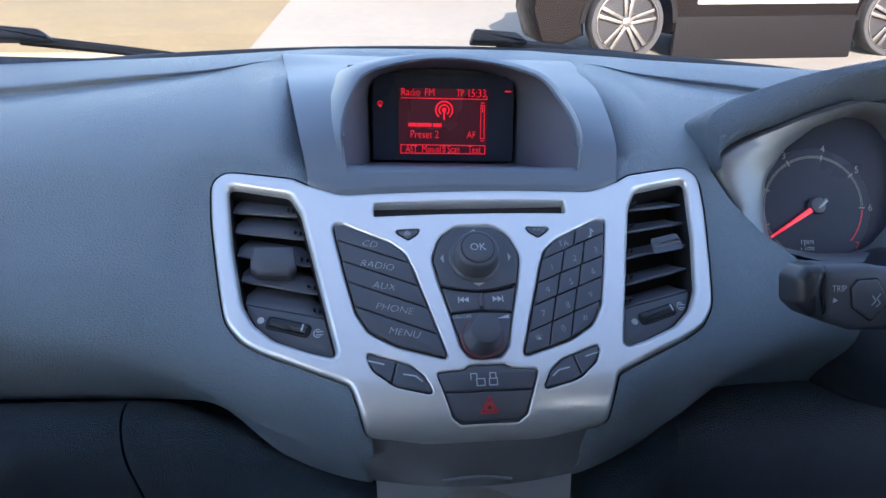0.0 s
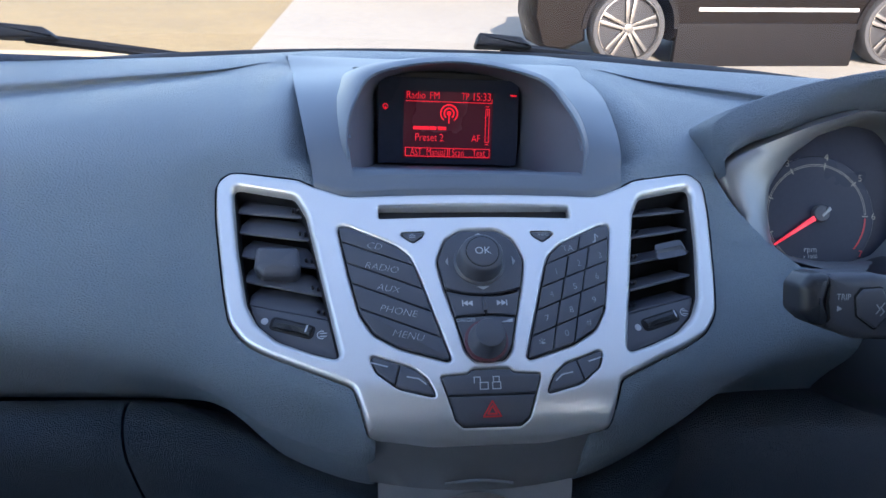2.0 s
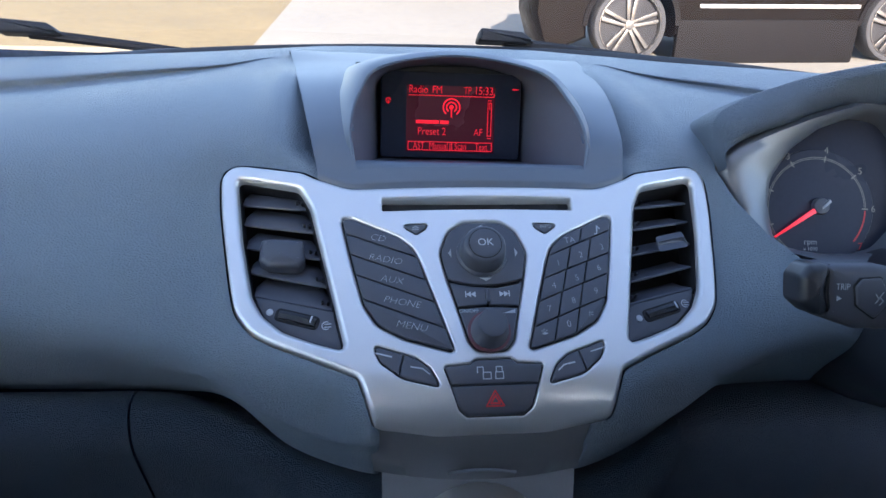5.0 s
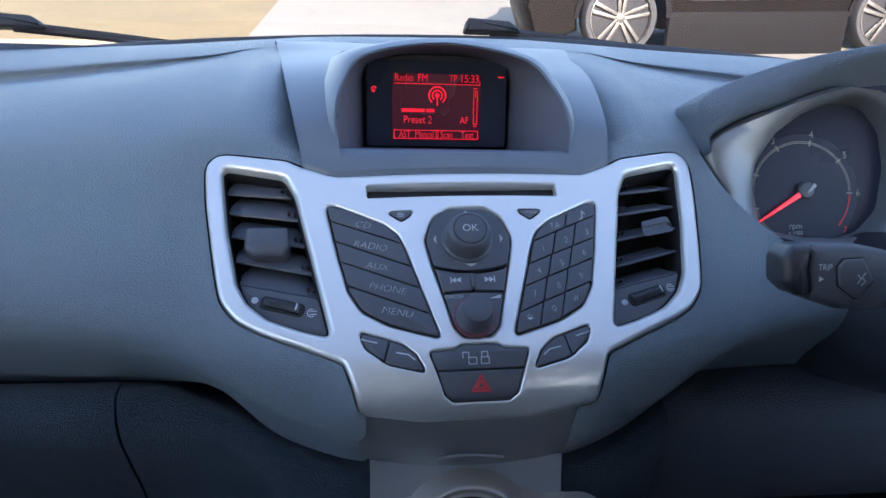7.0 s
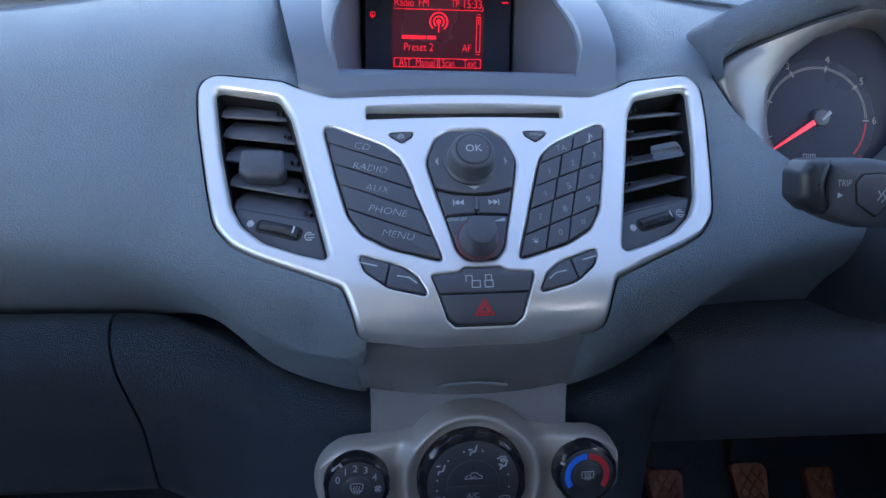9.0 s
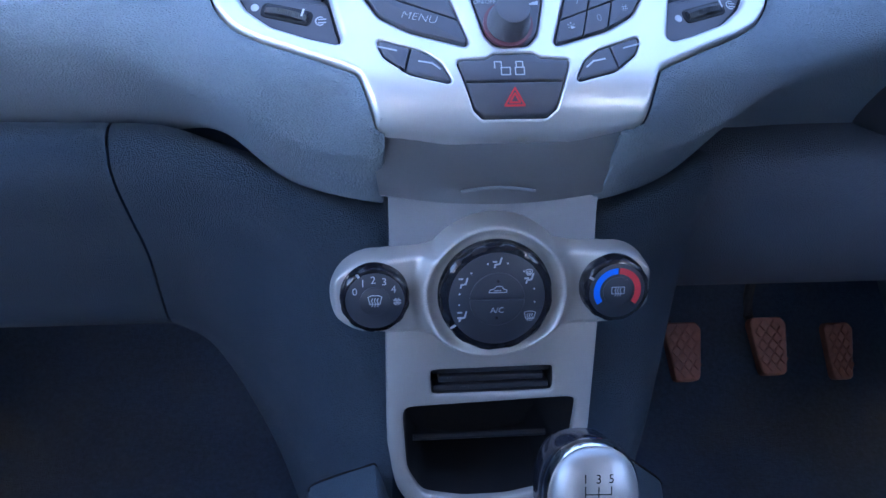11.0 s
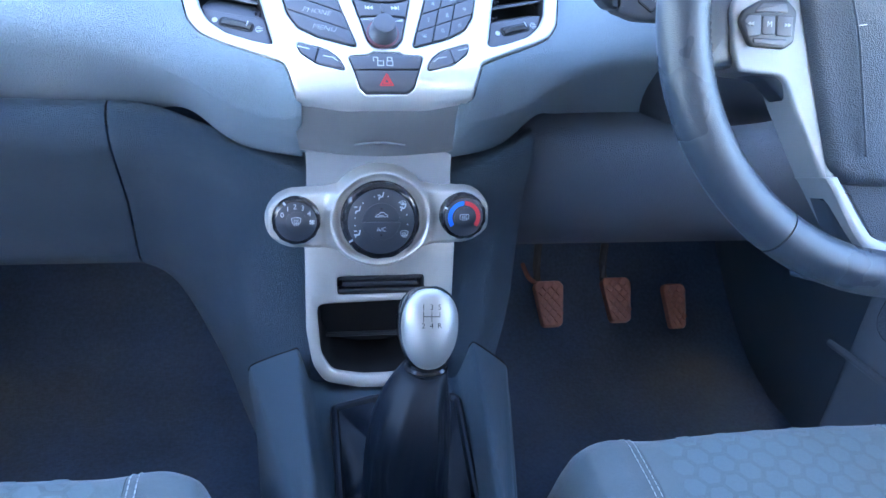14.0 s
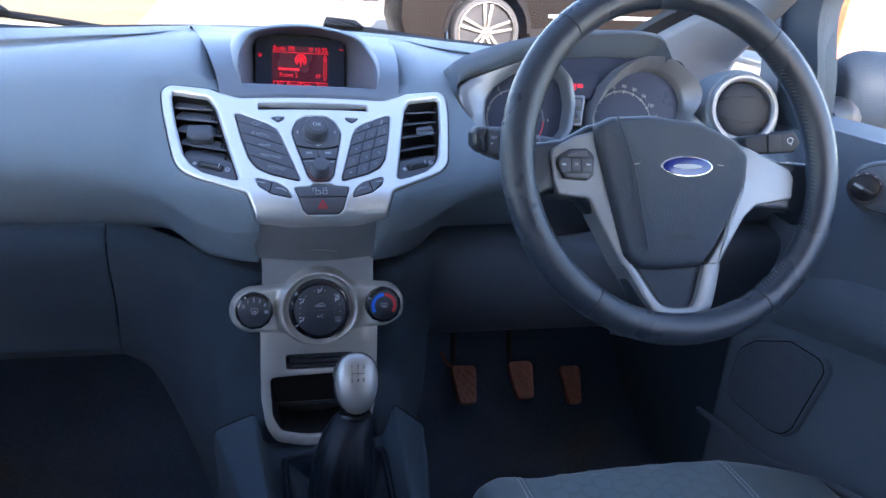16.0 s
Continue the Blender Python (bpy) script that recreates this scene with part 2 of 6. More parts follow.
def loft(stations, nx, np_, back=0.0):
    """A surface through profiles: stations are rows of 3D control points. back: thickness, towards +y."""
    prof = [smooth_line(s, np_) for s in stations]
    cols = [smooth_line([p[i] for p in prof], nx) for i in range(np_)]
    rows = [[cols[i][j] for i in range(np_)] for j in range(nx)]
    bm = bmesh.new()
    sheet(bm, rows)
    return bm

def tube(pts, r, n=10, bm=None, r_end=None, cap=True):
    """A round bar along points."""
    bm = bm or bmesh.new()
    pts = [Vector(p) for p in pts]
    rings, k = [], len(pts)
    for i, p in enumerate(pts):
        d = (pts[min(i + 1, k - 1)] - pts[max(i - 1, 0)]).normalized()
        a = d.cross(Vector((0.31, 0.52, 0.79))).normalized()
        b = d.cross(a)
        rad = r + ((r_end if r_end is not None else r) - r) * i / max(k - 1, 1)
        rings.append([p + a * rad * math.cos(2 * math.pi * j / n) + b * rad * math.sin(2 * math.pi * j / n) for j in range(n)])
    loops(bm, rings, cap=cap, cap_start=cap)
    return bm

def box(bm, f, u0, u1, v0, v1, w0, w1, bevel=0.0):
    return slab(f, [(u0, v0), (u1, v0), (u1, v1), (u0, v1)], w0, w1, bevel, bm, steps=2)

def letters(f, text, size, u, v, w, material, parent, turn=0.0, name="legend", squeeze=1.0, slant=0.0, label="", thin=0.0):
    """Lettering in the built-in font, laid on a surface."""
    cu = bpy.data.curves.new("text", "FONT")
    cu.body, cu.size, cu.align_x, cu.align_y, cu.shear = text, size, "CENTER", "CENTER", slant
    cu.resolution_u, cu.offset = 3, -thin
    tmp = bpy.data.objects.new("text", cu)
    scene.collection.objects.link(tmp)
    bpy.context.view_layer.update()
    me = bpy.data.meshes.new_from_object(tmp.evaluated_get(bpy.context.evaluated_depsgraph_get()))
    bpy.data.objects.remove(tmp)
    c, s = math.cos(radians(turn)), math.sin(radians(turn))
    bm = bmesh.new()
    bm.from_mesh(me)
    bpy.data.meshes.remove(me)
    for p in bm.verts:
        a, b = p.co.x * squeeze, p.co.y
        p.co = f(u + a * c - b * s, v + a * s + b * c, w)
    return part(name, bm, material, parent, label)

def strokes(f, lines, width, w, material, parent, name="icon", label=""):
    """A printed sign: lines of points drawn as flat bars."""
    bm = bmesh.new()
    for ln in lines:
        for a, b in zip(ln, ln[1:]):
            a, b = Vector(a), Vector(b)
            d = (b - a).normalized() if (b - a).length > 1e-7 else Vector((1, 0))
            n = Vector((-d.y, d.x)) * width / 2
            a, b = a - d * width * 0.3, b + d * width * 0.3
            q = [a - n, b - n, b + n, a + n]
            bm.faces.new([bm.verts.new(f(p.x, p.y, w)) for p in q])
    return part(name, bm, material, parent, label)

# ---- the ground and what stands outside ----
def ground_z(x, y):
    return -0.045 + 0.04 * y + 0.04 * x

SAND = mat("sandy_gravel", (0.220, 0.160, 0.070), 0.9, size=30, vary=0.25, bump=0.5, patch=0.7)
CONCRETE = mat("pale_concrete", (0.28, 0.250, 0.195), 0.85, size=25, vary=0.10, bump=0.3, patch=0.8)
def build_ground():
    bm = bmesh.new()
    xs, ys = (-400, -60, -12, 0, 12, 60, 400), (-400, -60, -8, 4, 16, 40, 120, 600)
    sheet(bm, [[Vector((x, y, ground_z(x, y))) for x in xs] for y in ys])
    tagged(part("ground", bm, SAND), "dry sandy driveway ground in full sun", "ground", kind="structure")
    bm = bmesh.new()
    sheet(bm, [[Vector((x, y, ground_z(x, y) + 0.012)) for x in (-1.07, 2.5, 9, 40)] for y in (1.6, 5, 12, 30)])
    tagged(part("pavement", bm, CONCRETE), "pale sunlit concrete drive beside the sandy strip", "pavement", kind="structure")
build_ground()

# ---- dashboard ----
FX = 0.0952                     # the middle of the car, across
def both(stations):
    """Profiles left of the middle, and their mirror images to its right."""
    right = [[(2 * FX - p[0], *p[1:]) for p in s] for s in reversed(stations)]
    out = []
    for s in stations + right:
        row = []
        for x, y, z in s:
            t = min(1.0, max(0.0, (y - 0.66) / 0.2))
            row.append((x, y, z + t * (0.018 * (x - FX) - (0.006 if y > 0.93 else 0.0))))
        out.append(row)
    return out

def at_x(x, prof):
    return [(x, *p) for p in prof]

dash = thing("dashboard", "grey-blue grained soft dashboard with a rounded passenger side", "dashboard", kind="structure")
LEFT_PAD = [
    at_x(-0.63, [(0.95, 1.035), (0.86, 1.032), (0.785, 1.022), (0.772, 1.008), (0.66, 1.012), (0.585, 1.000), (0.53, 0.974), (0.495, 0.954), (0.487, 0.930), (0.5057, 0.8970), (0.5650, 0.8330), (0.6050, 0.8410)]),
    at_x(-0.35, [(0.95, 1.048), (0.86, 1.046), (0.785, 1.038), (0.772, 1.026), (0.66, 1.026), (0.575, 1.010), (0.52, 0.982), (0.487, 0.956), (0.479, 0.930), (0.4996, 0.8970), (0.5650, 0.8330), (0.6050, 0.8410)]),
    at_x(-0.20, [(0.95, 1.055), (0.87, 1.055), (0.790, 1.051), (0.779, 1.043), (0.66, 1.042), (0.570, 1.022), (0.513, 0.985), (0.481, 0.955), (0.473, 0.928), (0.4939, 0.8962), (0.5600, 0.8345), (0.6000, 0.8425)]),
    at_x(-0.12, [(0.95, 1.060), (0.88, 1.060), (0.800, 1.057), (0.790, 1.053), (0.67, 1.053), (0.568, 1.028), (0.506, 0.985), (0.471, 0.950), (0.462, 0.922), (0.4831, 0.8938), (0.5500, 0.8390), (0.5900, 0.8470)]),
    at_x(-0.075, [(0.95, 1.063), (0.88, 1.063), (0.830, 1.061), (0.815, 1.060), (0.68, 1.058), (0.565, 1.033), (0.500, 0.976), (0.461, 0.938), (0.451, 0.910), (0.4676, 0.8896), (0.5200, 0.8500), (0.5600, 0.8580)]),
    at_x(-0.030, [(0.95, 1.066), (0.88, 1.065), (0.830, 1.062), (0.815, 1.061), (0.68, 1.058), (0.560, 1.030), (0.494, 0.970), (0.446, 0.925), (0.436, 0.890), (0.4490, 0.8689), (0.4900, 0.8280), (0.5300, 0.8360)]),
    at_x(0.0265, [(0.95, 1.067), (0.88, 1.066), (0.830, 1.061), (0.815, 1.050), (0.68, 0.985), (0.565, 0.985), (0.495, 0.950), (0.438, 0.915), (0.432, 0.870), (0.4410, 0.8511), (0.4570, 0.8290), (0.5070, 0.8330)]),
    at_x(0.037, [(0.95, 1.067), (0.88, 1.066), (0.830, 1.058), (0.815, 1.050), (0.72, 0.985), (0.60, 0.975), (0.54, 0.935), (0.500, 0.900), (0.480, 0.860), (0.4814, 0.8418), (0.4850, 0.8220), (0.5350, 0.8260)]),
]
def inside(p, o):
    hit = False
    for i in range(len(o)):
        (x0, y0), (x1, y1) = o[i - 1], o[i]
        if (y0 > p[1]) != (y1 > p[1]) and p[0] < x0 + (x1 - x0) * (p[1] - y0) / (y1 - y0):
            hit = not hit
    return hit
TH = radians(42.1)
FAS_O, FAS_N = Vector((FX, 0.5017, 1.0018)), Vector((0, -math.sin(TH), math.cos(TH)))
LEAN = 0.024                    # the panel leans with the car
FAS_U = (X + Vector((0, math.cos(TH), math.sin(TH))) * LEAN).normalized()
FAS_V = (Vector((0, math.cos(TH), math.sin(TH))) - X * LEAN).normalized()
def sym(half):
    """A closed outline from its left half, listed from top to bottom."""
    return [*half, *mirror(half)]
OUTER = sym([(-0.086, 0.0225, 0.02), (-0.1085, 0.0322, 0.01), (-0.118, 0.0378, 0.006), (-0.1645, 0.0482, 0.009), (-0.1737, 0.0405, 0.009), (-0.1715, 0.011, 0.03), (-0.1640, -0.036, 0.05), (-0.1588, -0.0625, 0.02), (-0.1480, -0.0770, 0.02), (-0.1330, -0.0858, 0.02), (-0.1060, -0.0978, 0.03), (-0.0824, -0.1085, 0.004), (-0.0776, -0.1225, 0.02), (-0.0738, -0.1352, 0.002), (-0.035, -0.1412, 0.06)])
CT = radians(22)
CL_O, CL_V, CL_N = Vector((0.4345, 0.568, 1.011)), Vector((0, math.sin(CT), math.cos(CT))), Vector((0, -math.cos(CT), math.sin(CT)))
CL_CUT = offset([(-0.124, -0.038), (-0.139, -0.015), (-0.147, 0.006), (-0.144, 0.017), (-0.118, 0.030), (-0.03, 0.075), (0.14, 0.09), (0.210, 0.035), (0.192, -0.015), (0.15, -0.06), (0.0, -0.062), (-0.106, -0.054)], 0.0075)
pad_skin = loft(both(LEFT_PAD), 240, 150)
def densify(o, step=0.005):
    out = []
    for i in range(len(o)):
        a, b = Vector(o[i - 1]), Vector(o[i])
        n = max(1, int((b - a).length / step))
        out += [tuple(a + (b - a) * (j + 1) / n) for j in range(n)]
    return out
def soften(o, rounds, step=0.003):
    """Takes the kinks out of an outline."""
    o = [Vector(p) for p in densify(o, step)]
    for _ in range(rounds):
        o = [o[i - 1] * 0.25 + o[i] * 0.5 + o[(i + 1) % len(o)] * 0.25 for i in range(len(o))]
    return [tuple(p) for p in o]
OUTLINE = soften(rounded(OUTER, 0.006), 7)
opening = offset(OUTLINE, 0.0011)
def near(o, q):
    """The nearest point of an outline."""
    best = None
    for i in range(len(o)):
        a, b = Vector(o[i - 1]), Vector(o[i])
        d = b - a
        t = max(0.0, min(1.0, (q - a).dot(d) / max(d.length_squared, 1e-12)))
        m = a + d * t
        if best is None or (m - q).length < (best - q).length:
            best = m
    return best
# the skin rises or falls to meet the edge of the fascia
for p in pad_skin.verts:
    c = p.co - FAS_O
    if abs(c.dot(FAS_U)) > 0.23 or abs(c.dot(FAS_V)) > 0.2:
        continue
    q, h = Vector((c.dot(FAS_U), c.dot(FAS_V))), c.dot(FAS_N)
    goal = -0.5 * q.x * q.x - 10 * max(0.0, -0.105 - q.y) ** 2 - 32 * max(0.0, -0.125 - q.y) ** 2 - 0.0024
    if abs(h - goal) > 0.035 or q.y > 0.06:
        continue
    d = (near(OUTLINE[::3], q) - q).length if not inside(q, OUTLINE) else 0.0
    if d < 0.035:
        k = 1 - d / 0.035
        p.co += FAS_N * (goal - h) * k * k * (3 - 2 * k)

gone = []
for f in pad_skin.faces:
    c = f.calc_center_median() - FAS_O
    k = f.calc_center_median() - CL_O
    if c.z > -0.14 and inside((c.dot(FAS_U), c.dot(FAS_V)), opening):
        gone.append(f)
    elif -0.09 < k.dot(CL_N) < 0.09 and inside((k.x, k.dot(CL_V)), CL_CUT):
        gone.append(f)
bmesh.ops.delete(pad_skin, geom=gone, context="FACES")
def snap(bm, o, origin, u_axis, v_axis, n_axis, reach):
    """Draws the ragged edge of a cut on to its outline."""
    for p in bm.verts:
        if not any(len(e.link_faces) == 1 for e in p.link_edges):
            continue
        c = p.co - origin
        q, h = Vector((c.dot(u_axis), c.dot(v_axis))), c.dot(n_axis)
        best = None
        for i in range(len(o)):
            a, b = Vector(o[i - 1]), Vector(o[i])
            d = b - a
            t = max(0.0, min(1.0, (q - a).dot(d) / max(d.length_squared, 1e-12)))
            m = a + d * t
            if best is None or (m - q).length < (best - q).length:
                best = m
        if (best - q).length < reach and abs(h) < 0.08:
            p.co = origin + u_axis * best.x + v_axis * best.y + n_axis * h
snap(pad_skin, opening, FAS_O, FAS_U, FAS_V, FAS_N, 0.009)
snap(pad_skin, CL_CUT, CL_O, X, CL_V, CL_N, 0.012)
part("pad", pad_skin, PAD, dash, "soft grained pad")

# glovebox lid and the trim between it and the console
GX = -0.143
def lid_profile(x):
    return [(x, 0.600, 0.804), (x, 0.556, 0.832), (x, 0.5180, 0.8575), (x, 0.4990, 0.8605), (x, 0.4895, 0.8490), (x, 0.492, 0.826), (x, 0.507, 0.795), (x, 0.533, 0.745), (x, 0.546, 0.695), (x, 0.556, 0.668), (x, 0.580, 0.655), (x, 0.66, 0.655)]
part("glovebox_lid", loft([lid_profile(x) for x in (-0.63, -0.5, -0.35, -0.25, GX)], 20, 80), HARD, dash, "dark grained glovebox lid")
TRIM_L = [
    lid_profile(GX + 0.0018),
    at_x(-0.105, [(0.585, 0.806), (0.546, 0.833), (0.512, 0.8565), (0.4935, 0.8575), (0.4860, 0.845), (0.490, 0.820), (0.502, 0.790), (0.520, 0.745), (0.532, 0.695), (0.540, 0.660), (0.560, 0.636), (0.660, 0.600)]),
    at_x(-0.060, [(0.565, 0.806), (0.522, 0.834), (0.494, 0.8445), (0.4825, 0.8415), (0.478, 0.830), (0.481, 0.812), (0.489, 0.785), (0.492, 0.740), (0.490, 0.685), (0.490, 0.640), (0.520, 0.560), (0.660, 0.450)]),
    at_x(-0.015, [(0.545, 0.820), (0.490, 0.824), (0.472, 0.826), (0.465, 0.822), (0.461, 0.812), (0.459, 0.797), (0.456, 0.772), (0.443, 0.730), (0.424, 0.675), (0.410, 0.625), (0.440, 0.500), (0.600, 0.340)]),
    at_x(0.034, [(0.545, 0.812), (0.475, 0.815), (0.458, 0.814), (0.452, 0.809), (0.448, 0.800), (0.444, 0.787), (0.438, 0.765), (0.427, 0.720), (0.411, 0.675), (0.400, 0.625), (0.430, 0.500), (0.580, 0.340)]),
]
part("lower_trim", loft(TRIM_L, 60, 90), HARD, dash, "dark grained trim curving into the console")
TRIM_R = [[(2 * FX - p[0] + 0.004, p[1], p[2]) for p in s] for s in TRIM_L[2:]]
part("lower_trim", loft(TRIM_R, 50, 60), HARD, dash, "dark grained trim curving into the console")
KNEE = [[(x, 0.56, 0.850), (x, 0.514, 0.842), (x, 0.500, 0.822), (x, 0.514, 0.772), (x, 0.550, 0.712), (x, 0.605, 0.657), (x, 0.680, 0.612), (x, 0.760, 0.588), (x, 0.860, 0.582)] for x in (0.245, 0.30, 0.45, 0.6, 0.80)]
part("knee_panel", loft(KNEE, 20, 60), KNEE_HAZED, dash, "dark knee panel under the wheel")

# ---- display housing ----
housing = thing("display_housing", "satin grey hooded housing with a red information display", "display")
HX = 0.0925
def arch(pts):
    """An arch from its left half, bottom to top: (half width, y, z)."""
    full = [(HX - p[0], p[1], p[2]) for p in pts] + [(HX + p[0], p[1], p[2]) for p in reversed(pts[:-1])]
    return smooth_line(full, 61)
SCR = [(0.060, 0.690, 0.992), (0.0615, 0.690, 1.035), (0.0605, 0.690, 1.060), (0.040, 0.690, 1.071), (0.0, 0.690, 1.074)]
RIM = [(0.0795, 0.532, 1.022), (0.0835, 0.552, 1.046), (0.0780, 0.588, 1.064), (0.0600, 0.618, 1.0805), (0.0, 0.632, 1.0885)]
RIM2 = [(0.0807, 0.531, 1.022), (0.0848, 0.550, 1.0465), (0.0793, 0.586, 1.0652), (0.0612, 0.617, 1.0820), (0.0, 0.631, 1.0902)]
RIM3 = [(0.0835, 0.5335, 1.0222), (0.0880, 0.5545, 1.0462), (0.0825, 0.592, 1.0660), (0.0640, 0.624, 1.0836), (0.0, 0.640, 1.0922)]
RIM4 = [(0.0900, 0.545, 1.024), (0.0960, 0.580, 1.046), (0.0920, 0.630, 1.063), (0.0720, 0.670, 1.079), (0.0, 0.690, 1.086)]
RIM5 = [(0.0930, 0.555, 1.026), (0.1000, 0.610, 1.043), (0.0990, 0.690, 1.054), (0.0850, 0.760, 1.062), (0.0, 0.780, 1.066)]
bm = bmesh.new()
sheet(bm, [arch(r) for r in (SCR, RIM)])
part("hood_lining", bm, LINING, housing, "dark grey hood lining")
bm = bmesh.new()
sheet(bm, [arch(r) for r in (RIM, RIM2, RIM3, RIM4, RIM5)])
part("hood", bm, HOUSING, housing, smooth=60)
BASE = []
def fas_plain(u, v, w):
    return FAS_O + FAS_U * u + FAS_V * v + FAS_N * (w - 0.5 * u * u)
for s in (-1.0, -0.8, -0.5, 0.0, 0.5, 0.8, 1.0):
    hump = 0.006 * (1 - s * s)
    u = s * 0.1075
    vt = 0.0235 + max(0.0, abs(u) - 0.086) / 0.0215 * 0.0085
    rim_p, lip_p = fas_plain(u, vt - 0.003, -0.007), fas_plain(u, vt + 0.001, -0.0015)
    BASE.append([rim_p, lip_p, fas_plain(u * 1.01, vt + 0.010, 0.0), (HX + s * 0.114, 0.562, 1.0450 + hump), (HX + s * 0.127, 0.650, 1.0612 + hump),
                 (HX + s * 0.143, 0.780, 1.0650 + hump * 0.5), (HX + s * 0.150, 0.835, 1.0650), (HX + s * 0.151, 0.845, 1.058)])
surround = loft(BASE, 70, 50)
hole = [f for f in surround.faces if abs(f.calc_center_median().x - HX) < (0.081 if f.calc_center_median().y < 0.536 else 0.0825) and 0.531 < f.calc_center_median().y < 0.74]
bmesh.ops.delete(surround, geom=hole, context="FACES")
part("surround", surround, HOUSING, housing, smooth=60)
def hood_u(s, k):
    u = HX - FX + s * k
    vt = 0.0235 + max(0.0, abs(u) - 0.086) / 0.0215 * 0.0085
    return u, vt
FLOOR = []
for s in [i / 8 for i in range(-8, 9)]:
    u, vt = hood_u(s, 0.0845)
    FLOOR.append([fas_plain(u, vt + 0.0080, -0.0030), fas_plain(u, vt + 0.0110, -0.0012), fas_plain(u, vt + 0.0135, -0.0004), (HX + s * 0.0830, 0.5430, 1.0262), (HX + s * 0.0780, 0.580, 1.0150), (HX + s * 0.0680, 0.640, 1.0020), (HX + s * 0.0640, 0.690, 0.9920)])
bm = loft(FLOOR, 40, 60)
part("hood_floor", bm, HOUSING, housing)
scr = plane_map((HX, 0.668, 1.035), X, (0, math.sin(radians(13)), math.cos(radians(13))), (0, -math.cos(radians(13)), math.sin(radians(13))))
screen = part("screen", slab(scr, rounded([(-0.060, -0.036), (0.060, -0.036), (0.060, 0.036), (-0.060, 0.036)], 0.004), -0.004, 0.0, 0.0005), SCREEN, housing, "dark screen")
LCD = (-0.0385, 0.0375, -0.0310, 0.0250)
bm = bmesh.new()
box(bm, scr, LCD[0], LCD[1], LCD[2], LCD[3], 0.0, 0.0006)
lcd = part("lit_field", bm, REDDIM, housing, "faint red glowing display field")
def glow(text, size, u, v, squeeze=0.8):
    letters(scr, text, size, u, v, 0.0011, REDGLOW, lcd, name="display_text", squeeze=squeeze, thin=0.00008)
glow("Radio", 0.0090, -0.0285, 0.0212)
glow("FM", 0.0090, -0.0125, 0.0212)
glow("TP", 0.0085, 0.0135, 0.0212, 0.7)
glow("15:33", 0.0095, 0.0275, 0.0212)
glow("Preset 2", 0.0092, -0.0165, -0.0138)
glow("AF", 0.0085, 0.0235, -0.0138)
for word, u in (("AST", -0.0275), ("Manual", -0.0105), ("Scan", 0.0085), ("Text", 0.0265)):
    glow(word, 0.0088, u, -0.0262, 0.66)
ring = [[(0.0 + r * math.sin(radians(a)), 0.0070 + r * math.cos(radians(a))) for a in range(-140, 141, 20)] for r in (0.0042, 0.0072)]
strokes(scr, ring + [[(0, 0.0075), (0, -0.0012)], circle(0, 0.0070, 0.0014, 10)], 0.0011, 0.0011, REDGLOW, lcd, "display_icon")
for ln in ([(-0.0365, 0.0165), (0.0365, 0.0165), (0.0365, 0.0195)], [(-0.0365, -0.0225), (0.0355, -0.0225), (0.0355, -0.0295), (-0.0365, -0.0295), (-0.0365, -0.0225)], [(-0.0005, -0.0225), (-0.0005, -0.0295)], [(0.0010, -0.0225), (0.0010, -0.0295)],
           [(0.0315, 0.0115), (0.0345, 0.0115), (0.0345, -0.0165), (0.0315, -0.0165), (0.0315, 0.0115)], [(0.0330, 0.0105), (0.0330, 0.0060)], [(0.0315, 0.0135), (0.0345, 0.0135)], [(0.0315, -0.0185), (0.0345, -0.0185)]):
    strokes(scr, [ln], 0.0006, 0.0011, REDGLOW, lcd, "display_line")
for u0, u1 in ((-0.0295, -0.0245), (-0.0225, -0.0175), (-0.0155, -0.0115), (-0.0085, -0.0030)):
    strokes(scr, [[(u0, -0.0057), (u1, -0.0057)]], 0.0030, 0.0011, REDGLOW, lcd, "display_bar")
strokes(scr, [[(0.0525, 0.0235), (0.0540, 0.0235)], [(0.0548, 0.0235), (0.0575, 0.0235)]], 0.0012, 0.0006, REDGLOW, screen, "warning_light")
strokes(scr, [circle(-0.054, 0.0115, 0.0020, 10), [(-0.054, 0.0115), (-0.054, 0.0085)]], 0.0006, 0.0006, REDGLOW, screen, "warning_light")
part("hood_back", slab(plane_map((HX, 0.69, 1.035), X, (0, 0, 1), (0, -1, 0)), [(-0.085, -0.045), (0.085, -0.045), (0.07, 0.038), (-0.07, 0.038)], -0.003, 0.0), BLACK, housing)

# ---- centre fascia ----
def fas_bend(u, v):
    return -0.5 * u * u - 10 * max(0.0, -0.105 - v) ** 2 - 32 * max(0.0, -0.125 - v) ** 2
fas = plane_map(FAS_O, FAS_U, FAS_V, FAS_N, fas_bend)
fascia = thing("centre_fascia", "silver centre fascia with black radio keys and air vents", "control panel")

VENT = [(-0.1615, 0.0358, 0.004), (-0.1205, 0.0245, 0.008), (-0.1130, 0.0100, 0.012), (-0.0905, -0.0905, 0.003), (-0.1070, -0.0852, 0.03), (-0.128, -0.0762, 0.02), (-0.141, -0.0645, 0.015), (-0.1480, -0.0510, 0.02), (-0.156, -0.010, 0.05)]
KEYPAD = [(-0.0915, -0.001, 0.003), (-0.0850, -0.0015, 0.005), (-0.055, -0.0165, 0.02), (-0.0465, -0.0245, 0.010), (-0.0425, -0.034, 0.02), (-0.0235, -0.096, 0.002), (-0.054, -0.0862, 0.03), (-0.070, -0.0765, 0.012), (-0.078, -0.063, 0.015), (-0.0845, -0.036, 0.05)]
